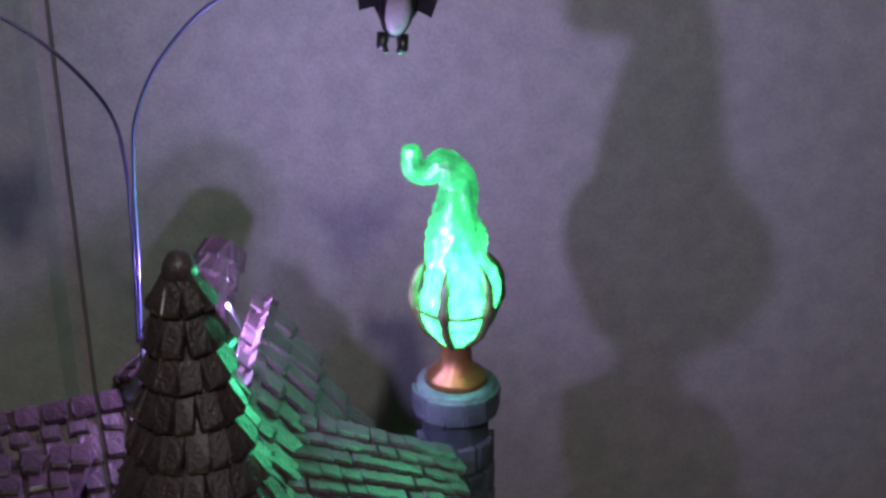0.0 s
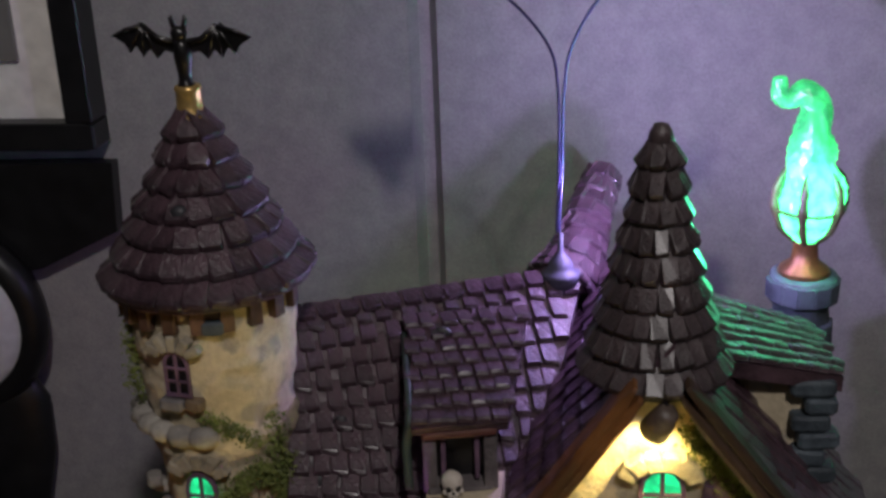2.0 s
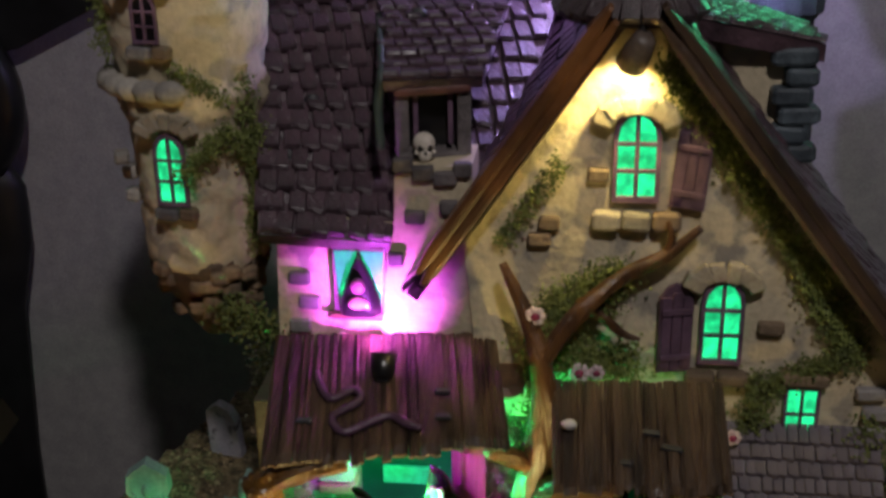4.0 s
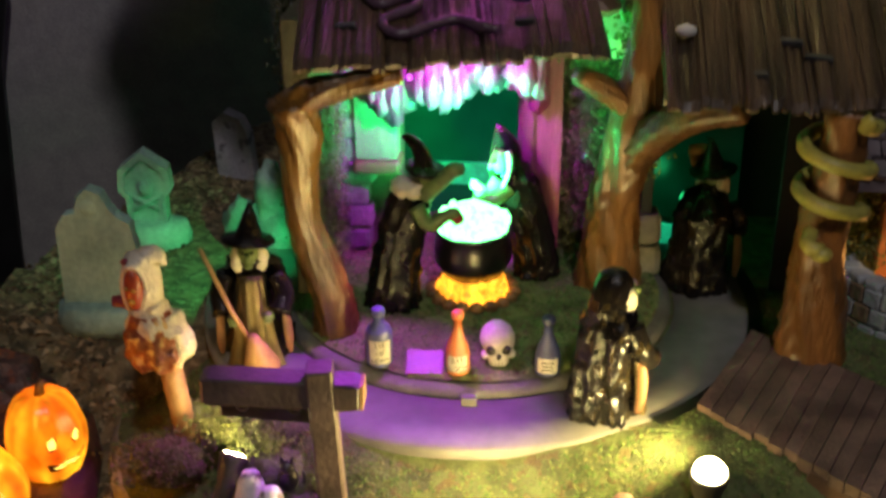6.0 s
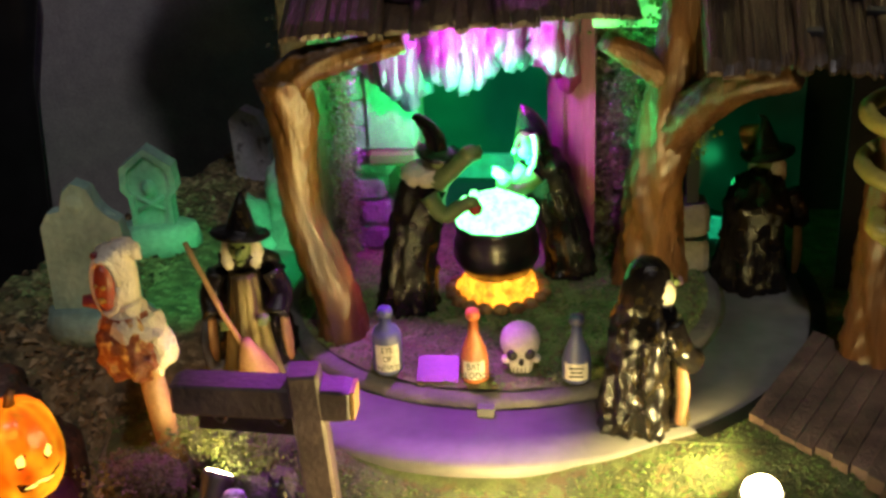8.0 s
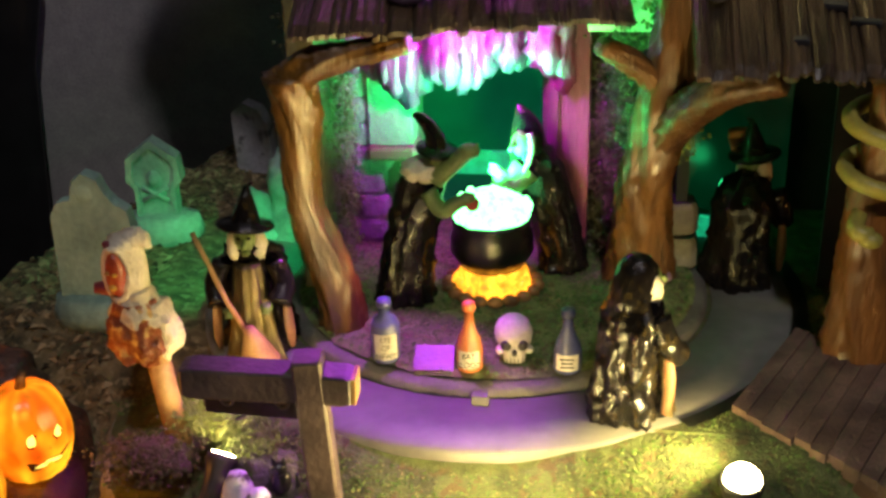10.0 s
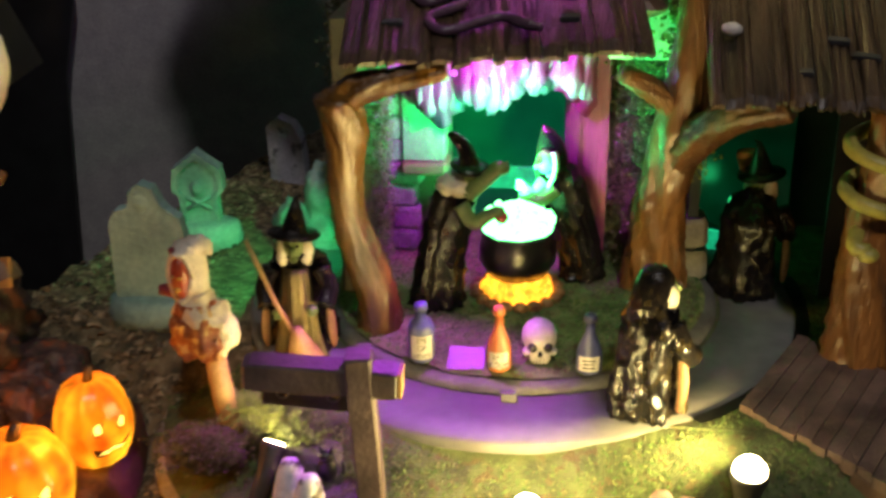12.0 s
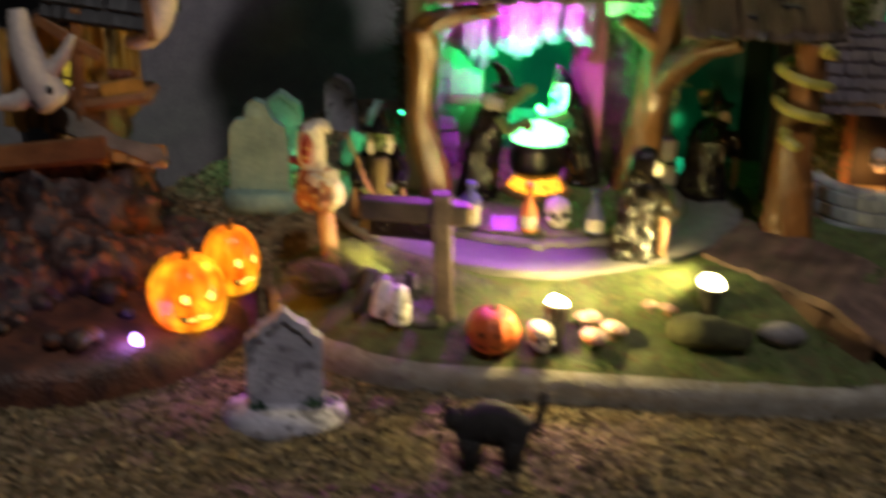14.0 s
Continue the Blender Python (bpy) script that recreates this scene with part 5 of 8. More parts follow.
    def onroof(x, y):
        return (x, y, 0.1495 + (y + 0.010) * 0.27)
    tube(bm, curve([onroof(-0.040, 0.034), onroof(-0.036, 0.024), onroof(-0.030, 0.018), onroof(-0.022, 0.024), onroof(-0.018, 0.018), onroof(-0.028, 0.008), onroof(-0.022, 0.000), onroof(-0.012, 0.006), onroof(-0.004, 0.010), onroof(0.004, 0.006), onroof(0.010, 0.004)], 6), [0.0008] + [0.0018] * 50 + [0.0022] * 6 + [0.0016] * 3 + [0.0006], 8)
    solid("snake", bm, mat("plum_snake", (0.14, 0.075, 0.12), (0.06, 0.03, 0.055), 0.35, 300, 0.4), "dark plum snake lying across the plank roof", "snake")
    bm = bmesh.new()
    pts = []
    for i in range(30):
        a = math.radians(-60 + i * 30)
        z = 0.127 - i * 0.00125
        r = 0.0102 + 0.0008 * math.sin(i)
        pts.append((0.1205 + r * math.cos(a), 0.005 + r * math.sin(a), z))
    pts = [(0.128, -0.004, 0.130)] + pts + [(0.112, -0.008, 0.088), (0.1165, -0.0095, 0.0865)]
    tube(bm, curve(pts, 3), 0.0026, 8)
    ball(bm, (0.1165, -0.0105, 0.0855), (0.0036, 0.003, 0.0026))
    solid("snake", bm, mat("yellow_snake", (0.42, 0.36, 0.07), (0.26, 0.24, 0.06), 0.4, 300, 0.4), "yellow snake coiled round the porch post", "snake")
    bm = bmesh.new()
    ball(bm, (0.0700, 0.016, 0.1510), (0.0034, 0.0022, 0.0024), rough=0.15)
    solid("white_pebble", bm, mat("white_lump", (0.72, 0.70, 0.68), None, 0.6, 300, 0.2), "small white lump on the side roof", "pebble")
    # broken bits on planks
    for x, y, z in ((0.103, 0.018, 0.1475), (0.092, 0.006, 0.1400), (0.112, 0.012, 0.1440), (0.016, 0.026, 0.1585), (-0.040, 0.006, 0.153), (0.018, 0.012, 0.1545)):
        bm = bmesh.new()
        block(bm, (0.008 + jit(0.002), 0.0025, 0.0022), pose(x, y, z, 20, jit(8), jit(20)), bev=0.3)
        part("splinter", bm, mat("knot_dark", (0.05, 0.05, 0.055)), house)


def skull_figure(p, r, turn, label, group="skulls", name="skull"):
    bone = mat("old_bone", (0.62, 0.57, 0.50), (0.42, 0.37, 0.31), 0.6, 300, 0.3)
    bm = bmesh.new()
    ball(bm, (0, 0.1 * r, 1.15 * r), (0.82 * r, 0.95 * r, 0.80 * r), 0, 14, 10, 0.02)
    block(bm, (0.85 * r, 0.7 * r, 0.75 * r), Matrix.Translation((0, -0.42 * r, 0.45 * r)), 0, 0.4, 1.15)
    for s in (-1, 1):
        ball(bm, (0.34 * r * s, -0.72 * r, 0.98 * r), (0.24 * r, 0.2 * r, 0.24 * r), 1, 10, 6)
        ball(bm, (0.58 * r * s, -0.45 * r, 0.66 * r), (0.22 * r, 0.3 * r, 0.16 * r), 0, 8, 6)
    ball(bm, (0, -0.80 * r, 0.66 * r), (0.12 * r, 0.1 * r, 0.16 * r), 1, 8, 6)
    for i in range(5):
        block(bm, (0.035 * r, 0.06 * r, 0.26 * r), Matrix.Translation(((i - 2) * 0.16 * r, -0.78 * r, 0.28 * r)), 1)
    return solid(name, bm, [bone, mat("socket_dark", (0.03, 0.025, 0.02))], label, "skull", group, pose(*p, 0, 0, turn))


make_wing_details()


def make_back_roofs():
    # upswept horn behind the spire, ridge pot and green-lit side roof
    bm = bmesh.new()
    line = curve([(0.048, 0.205, 0.290), (0.057, 0.222, 0.303), (0.064, 0.244, 0.319), (0.071, 0.262, 0.334)], 6)
    tube(bm, line, list(np.interp(np.linspace(0, 1, len(line)), [0, 0.3, 0.7, 1], [0.017, 0.0125, 0.0090, 0.0055])), 14, 0, 0.04)
    horn = part("horn_roof", bm, ROOF(), house, "upswept shingled horn of the rear roof")
    kinds = [shingle_mesh(0.0092, 0.0105, 0.0030, 300 + i) for i in range(3)]
    for me in kinds:
        me.materials.append(ROOF())
    for i in range(9):
        f = i / 9
        p = line[int(f * (len(line) - 1))]
        d = (line[min(int(f * (len(line) - 1)) + 1, len(line) - 1)] - p).normalized()
        r = float(np.interp(f, [0, 0.3, 0.7, 1], [0.017, 0.0125, 0.0090, 0.0055]))
        side = d.cross(Vector((0, 0, 1))).normalized()
        up = side.cross(d)
        for j in range(9):
            a = math.radians(-50 + 28 * j)
            o = side * math.cos(a) + up * math.sin(a)
            tang = up * math.cos(a) - side * math.sin(a)
            piece("shingle", random.choice(kinds), horn, basis(p + o * (r + 0.0003), -tang, d) @ pose(0, 0, jit(0.0006), -6 + jit(7), jit(8), jit(8)))
    bm = bmesh.new()
    lathe(bm, [(0.0090, 0.296), (0.0092, 0.3015), (0.0100, 0.3030), (0.0098, 0.3055), (0.0070, 0.3060), (0.0066, 0.3090), (0.0050, 0.3120), (0.0026, 0.3145), (0.0014, 0.3160), (0.0012, 0.326)], 18, Matrix.Translation((0.0490, 0.192, 0)), rough=0.03)
    part("ridge_pot", bm, mat("pot_blue", (0.11, 0.11, 0.17), (0.06, 0.055, 0.09), 0.5, 200, 0.3), house, "blue-grey ridge pot holding the wires")
    bm = bmesh.new()
    a, b, c, d = Vector((0.112, 0.098, 0.304)), Vector((0.176, 0.112, 0.289)), Vector((0.172, 0.172, 0.287)), Vector((0.112, 0.170, 0.306))
    t = Vector((0, 0.001, -0.008))
    put(bm, [a, b, c, d, a + t, b + t, c + t, d + t], [(0, 1, 2, 3), (7, 6, 5, 4), (0, 4, 5, 1), (1, 5, 6, 2), (2, 6, 7, 3), (3, 7, 4, 0)])
    sr = part("side_wing_roof", bm, ROOF(), house, "low shingled roof beside the chimney")
    shingle_slope(sr, a + Vector((0, 0, .0006)), b + Vector((0, 0, .0006)), c, d, 7, 9, ROOF())
    bm = bmesh.new()
    prism(bm, [(0.118, 0.15), (0.118, 0.296), (0.170, 0.283), (0.172, 0.15)], 0.05, Matrix.Translation((0, 0.116, 0)))
    part("side_wing_wall", bm, STUCCO(), house)
    for i in range(16):
        bm = bmesh.new()
        z = 0.284 - i * 0.0088
        block(bm, (0.017 + jit(0.003), 0.010, 0.0078), pose(0.163 + (0.004 if i % 2 else 0), 0.113, z, jit(3), jit(3), jit(4)), bev=0.3)
        part("quoin", bm, BLUESTONE(), house)
    # chimney stones
    for k in range(9):
        z = 0.150 + 0.0145 * k
        r = float(np.interp(z, [0.15, 0.22, 0.262, 0.28], [0.0185, 0.016, 0.0148, 0.0142]))
        for j in range(6):
            a = math.radians(-170 + 32 * j + (16 if k % 2 else 0))
            bm = bmesh.new()
            block(bm, (r * 0.52, 0.004, 0.0125), Matrix.Translation((0.174 + r * math.cos(a), 0.212 + r * math.sin(a), z)) @ pose(0, 0, 0, jit(3), jit(4), math.degrees(a) + 90), bev=0.3)
            part("chimney_stone", bm, BLUESTONE(), house)
    for j in range(8):
        a = math.radians(-170 + 26 * j)
        bm = bmesh.new()
        block(bm, (0.0085, 0.004, 0.011), Matrix.Translation((0.174 + 0.0165 * math.cos(a), 0.212 + 0.0165 * math.sin(a), 0.290)) @ pose(0, 0, 0, jit(3), jit(4), math.degrees(a) + 90), bev=0.3)
        part("chimney_stone", bm, BLUESTONE(), house)
    # wires with small bats
    wire = mat("blue_wire", (0.10, 0.10, 0.22), (0.06, 0.06, 0.14), 0.3, 200, 0.0, metal=0.6)
    ww = thing("bat_wire", "two thin blue steel wires springing from the ridge pot", "wire", place=(0, 0, 0))
    bm = bmesh.new()
    tube(bm, curve([(0.047, 0.193, 0.326), (0.048, 0.196, 0.360), (0.0475, 0.200, 0.398), (0.043, 0.200, 0.420), (0.026, 0.200, 0.441), (0.006, 0.200, 0.455), (-0.012, 0.198, 0.460)], 8), 0.0008, 6)
    part("wire", bm, wire, ww)
    bm = bmesh.new()
    tube(bm, curve([(0.048, 0.193, 0.326), (0.0495, 0.196, 0.360), (0.0505, 0.200, 0.398), (0.054, 0.200, 0.419), (0.066, 0.200, 0.441), (0.088, 0.200, 0.461), (0.120, 0.198, 0.469), (0.149, 0.192, 0.456)], 8), 0.0008, 6)
    part("wire", bm, wire, ww)
    bm = bmesh.new()
    ball(bm, (0, 0, 0.006), (0.0068, 0.0058, 0.0135), 0, 14, 10, 0.06)
    ball(bm, (0, -0.0036, 0.003), (0.0048, 0.0034, 0.0090), 1, 12, 8, 0.06)
    ball(bm, (0, -0.002, 0.0220), (0.0056, 0.0052, 0.0056), 0, 12, 8, 0.04)
    for s in (-1, 1):
        tube(bm, [(0.0030 * s, -0.001, 0.0260), (0.0044 * s, -0.001, 0.0330)], [0.0022, 0.0004], 7)
        tube(bm, [(0.0034 * s, 0, -0.006), (0.0038 * s, -0.002, -0.0105), (0.0018 * s, -0.003, -0.0120)], [0.0024, 0.0020, 0.0008], 8)
        prism(bm, [(0.005 * s, 0.016), (0.012 * s, 0.026), (0.021 * s, 0.033), (0.019 * s, 0.022), (0.021 * s, 0.012), (0.015 * s, 0.010), (0.013 * s, 0.001), (0.008 * s, 0.003), (0.005 * s, -0.002)], 0.0014)
        tube(bm, [(0.005 * s, -0.0004, 0.016), (0.012 * s, -0.0006, 0.026), (0.021 * s, 0, 0.033)], [0.0018, 0.0014, 0.0008], 7)
    bat = solid("hanging_bat", bm, [BLACK(), mat("bat_grey", (0.30, 0.28, 0.30), (0.16, 0.15, 0.16), 0.6, 300, 0.3)], "small black bat with a grey belly hung from a wire", "figurine", "hanging bats", pose(0.1500, 0.190, 0.4560, 0, 8, 10))
    copy_thing(bat, pose(-0.014, 0.198, 0.4625, 0, -10, 0))


make_back_roofs()

MOSSY = mat("wall_moss", (0.11, 0.105, 0.035), (0.04, 0.04, 0.014), 0.38, 500, 0.5, coat=0.3)
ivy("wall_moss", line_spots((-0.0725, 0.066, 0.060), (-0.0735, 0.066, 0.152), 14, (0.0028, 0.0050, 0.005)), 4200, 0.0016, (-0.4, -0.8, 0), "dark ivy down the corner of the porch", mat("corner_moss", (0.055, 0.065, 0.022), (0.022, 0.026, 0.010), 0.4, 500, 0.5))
ivy("wall_moss", [((0.036 + 0.004 * (i % 3), 0.074 - 0.006 * (i % 3), 0.046 + 0.008 * (i // 3)), (0.004, 0.003, 0.004)) for i in range(33)], 6500, 0.0013, label="thick moss beside the cauldron porch", material=MOSSY)
ivy("wall_moss", [((-0.058 + 0.001 * (i % 3), 0.062 - 0.010 * (i % 3), 0.046 + 0.010 * (i // 3)), (0.002, 0.004, 0.005)) for i in range(30)], 5000, 0.0013, (1, -0.4, 0), "thick moss on the porch side wall", MOSSY)


# ---- figurines ----
# Faint gold-brown spots in the colour stand in for lamp glints on the cloth.
CLOAK = lambda: mat("black_cloak", (0.010, 0.009, 0.009), (0.004, 0.003, 0.004), 0.15, 420, 1.0, spec=0.32, spots=(0.016, 0.012, 0.006), grain=(1, 1, 0.5), fine=0.25)
SKIN = lambda: mat("green_skin", (0.125, 0.185, 0.05), (0.07, 0.10, 0.03), 0.5, 400, 0.3)
HAIR = lambda: mat("white_hair", (0.62, 0.58, 0.48), (0.40, 0.36, 0.28), 0.55, 500, 0.5)
# Half-metal gold tone imitates lamp highlights on a dark gown.
GOWN = lambda: mat("drab_gown", (0.21, 0.155, 0.055), (0.035, 0.027, 0.014), 0.36, 420, 1.0, metal=0.45, grain=(1, 1, 0.25))
BRISTLE = lambda: mat("straw_bristle", (0.52, 0.28, 0.12), (0.32, 0.16, 0.06), 0.6, 500, 0.5)
LINING = lambda: mat("tan_lining", (0.28, 0.13, 0.055), (0.12, 0.055, 0.025), 0.5, 300, 0.3)


def witch(label, m, hat=True, broom="", stick=False):
    """A moulded witch about 55 mm tall that faces -y, in one mesh."""
    bm = bmesh.new()
    bow = 0.003 if hat else 0.0
    robe(bm, [(0, 0.003 + bow, 0.0, 0.0128, 0.0110), (0, 0.003 + bow, 0.005, 0.0122, 0.0102), (0, 0.003 + bow, 0.016, 0.0105, 0.0086), (0, 0.0025 + bow, 0.026, 0.0106, 0.0086), (0, 0.0015 + bow, 0.033, 0.0102, 0.0080), (0, 0.0002, 0.0385, 0.0068, 0.0064), (0, -0.001, 0.0415, 0.0040, 0.0042)], 0, 72, 0.16, len(label) * 0.37)
    crumple(bm, 300, 0.0010)
    robe(bm, [(0, -0.0052, 0.0, 0.0090, 0.0072), (0, -0.0056, 0.004, 0.0082, 0.0066), (0, -0.0056, 0.014, 0.0066, 0.0056), (0, -0.0048, 0.026, 0.0052, 0.0048), (0, -0.0042, 0.034, 0.0042, 0.0040)], 3, 44, 0.30, len(label) * 0.91)
    for s in (-1, 1):
        tube(bm, curve([(0.0085 * s, -0.003, 0.034), (0.0112 * s, -0.0045, 0.027), (0.0095 * s, -0.0085, 0.0215)], 4), [0.0034] * 4 + [0.0036] * 3 + [0.0040, 0.0042], 10, 0, 0.05)
        tube(bm, curve([(0.0112 * s, -0.005, 0.022), (0.0118 * s, -0.0055, 0.012), (0.0120 * s, -0.004, 0.003)], 4), [0.0010, 0.0014, 0.0017, 0.0018, 0.0018, 0.0018, 0.0016, 0.0013, 0.0008], 8, 5, 0.1, 0.5)
    hand = [(-0.0060, -0.0110, 0.0200), (0.0060, -0.0112, 0.0215)]
    for h in hand:
        ball(bm, h, (0.0022, 0.0020, 0.0018), 1, 8, 6, 0.12)
        for f in (-1, 0, 1):
            tube(bm, [h, (h[0] + f * 0.0010, h[1] - 0.0022, h[2] - 0.0012)], [0.0008, 0.0005], 5, 1)
    ball(bm, (0, -0.0030, 0.0425), (0.0042, 0.0044, 0.0050), 1, 14, 10, 0.02)
    tube(bm, [(0, -0.0068, 0.0428), (0, -0.0090, 0.0412), (0, -0.0088, 0.0402)], [0.0012, 0.0009, 0.0003], 6, 1)
    ball(bm, (0, -0.0062, 0.0385), (0.0016, 0.0018, 0.0012), 1, 8, 6)
    for s in (-1, 1):
        ball(bm, (0.0016 * s, -0.0069, 0.0437), (0.0008, 0.0006, 0.0005), 0, 6, 5)
        ball(bm, (0.0040 * s, -0.0026, 0.0400), (0.0026, 0.0034, 0.0058), 2, 18, 14, 0.16)
    if hat:
        lathe(bm, [(0.0090, 0.0), (0.0092, 0.0007), (0.0050, 0.0014), (0.0046, 0.0022), (0.0034, 0.006), (0.0020, 0.010), (0.0008, 0.0135)], 18, pose(0, -0.002, 0.0460, -6, 6, 0), 0, rough=0.03)
        tube(bm, [(0.0012, -0.001, 0.0585), (0.0032, 0.0, 0.0600)], [0.0010, 0.0004], 6, 0)
    else:
        lathe(bm, [(0.0078, -0.010), (0.0072, -0.004), (0.0066, 0.002), (0.0054, 0.0060), (0.0030, 0.0082), (0.0006, 0.0090)], 18, pose(0, 0.0006, 0.0420, 8, 0, 0), 0, fold=0.03, folds=5)
    if broom:
        x = 0.0085
        if broom == "down":
            tube(bm, [(-x - 0.007, -0.009, 0.047), (-0.0060, -0.0125, 0.024), (0.0010, -0.0145, 0.011)], 0.0009, 7, 4)
            lathe(bm, [(0.0015, 0.001), (0.0026, -0.002), (0.0034, -0.004), (0.0062, -0.0122), (0.0056, -0.0152)], 20, pose(0.0008, -0.0155, 0.0158, 4, -10, 0), 4, fold=0.05, folds=9, rough=0.04)
        else:
            tube(bm, [(x + 0.001, -0.0095, 0.002), (x, -0.0105, 0.022), (x, -0.0100, 0.040)], 0.0009, 7, 0)
            lathe(bm, [(0.0013, 0.0), (0.0026, 0.004), (0.0044, 0.012), (0.0042, 0.0145)], 14, pose(x, -0.0098, 0.037, 0, 6, 0), 4, rough=0.04)
    if stick:
        tube(bm, [(0.0068, -0.0130, 0.0220), (0.0085, -0.0150, 0.010), (0.0095, -0.0155, 0.001)], [0.0011, 0.0008, 0.0007], 7, 6)
        ball(bm, (0.0066, -0.0128, 0.0225), 0.0014, 6, 8, 6)
    return solid("witch_figure", bm, [CLOAK(), SKIN(), HAIR(), GOWN(), BRISTLE(), LINING(), mat("stick_grey", (0.30, 0.27, 0.22), (0.2, 0.17, 0.13), 0.4, 300, 0.2)], label, "figurine", "witch figurines", m)


def on_track(deg, turn, r=0.0912):
    a = math.radians(deg)
    return pose(CX + r * math.cos(a), CY + r * math.sin(a), 0.0366, 0, 0, turn)


witch("witch in a pointed black hat with white hair holding a broom", on_track(217, 8), True, "down")
witch("stooped black-hooded witch with long white hair and a cane", on_track(304, 118), False, "", True)
witch("black-hatted witch with a raised broom in the side tunnel", on_track(12, 150), True, "up")


RED = lambda: mat("red_apple", (0.35, 0.05, 0.03), (0.2, 0.03, 0.02), 0.3, 300, 0.2)


def arm(bm, pts, r0, r1, k=1):
    """A bent arm that ends in a small fist."""
    line = curve(pts, 5)
    tube(bm, line, list(np.linspace(r0, r1, len(line))), 10, k, 0.05)
    ball(bm, line[-1], (r1 * 1.5, r1 * 1.2, r1 * 1.05), k, 10, 7, 0.12)


def hatted_brewer():
    """The witch that bends over the cauldron with an apple, one mesh."""
    bm = bmesh.new()
    robe(bm, [(-0.0300, 0.023, 0.0410, 0.0100, 0.0085), (-0.0294, 0.023, 0.0470, 0.0096, 0.0082), (-0.0276, 0.024, 0.0620, 0.0086, 0.0076), (-0.0245, 0.024, 0.0770, 0.0082, 0.0072), (-0.0218, 0.024, 0.0870, 0.0078, 0.0066), (-0.0205, 0.024, 0.0925, 0.0050, 0.0048)], 0, 72, 0.15, 3.1)
    crumple(bm, 300, 0.0010)
    ball(bm, (-0.0212, 0.0220, 0.0905), (0.0080, 0.0066, 0.0046), 2, 34, 20, 0.16)
    ball(bm, (-0.0155, 0.0210, 0.0945), (0.0042, 0.0040, 0.0046), 1, 14, 10, 0.03)
    tube(bm, [(-0.0120, 0.020, 0.0945), (-0.0096, 0.020, 0.0928), (-0.0098, 0.020, 0.0920)], [0.0013, 0.0008, 0.0003], 7, 1)
    ball(bm, (-0.0128, 0.0195, 0.0912), (0.0014, 0.0012, 0.0010), 1, 8, 6)
    hat = pose(-0.0172, 0.022, 0.0972, 4, 8, 0)
    lathe(bm, [(0.0062, -0.0008), (0.0073, 0.0), (0.0071, 0.0009), (0.0048, 0.0014), (0.0040, 0.0022)], 26, hat, 0, fold=0.05, folds=3, rough=0.02)
    tube(bm, curve([(-0.0172, 0.022, 0.0980), (-0.0178, 0.022, 0.1020), (-0.0198, 0.022, 0.1060), (-0.0232, 0.022, 0.1090), (-0.0248, 0.022, 0.1086)], 5), list(np.interp(np.linspace(0, 1, 21), [0, 0.3, 0.6, 0.85, 1], [0.0040, 0.0031, 0.0022, 0.0012, 0.0004])), 14, 0, 0.04)
    arm(bm, [(-0.0170, 0.0190, 0.0885), (-0.0125, 0.0180, 0.0930), (-0.0060, 0.0190, 0.0985)], 0.0036, 0.0025)
    for f in (-1, 0, 1):
        tube(bm, [(-0.0058, 0.019, 0.0985), (-0.0030, 0.0185 + f * 0.0010, 0.1003 + f * 0.0006)], [0.0010, 0.0005], 6, 1)
    arm(bm, [(-0.0195, 0.0165, 0.0850), (-0.0150, 0.0155, 0.0785), (-0.0100, 0.0165, 0.0810), (-0.0065, 0.0175, 0.0825)], 0.0030, 0.0019)
    ball(bm, (-0.0050, 0.0180, 0.0802), 0.0024, 3, 12, 9, 0.03)
    solid("witch_figure", bm, [CLOAK(), SKIN(), HAIR(), RED()], "black-cloaked witch in a pointed hat leaning over the cauldron", "figurine", "witch figurines")


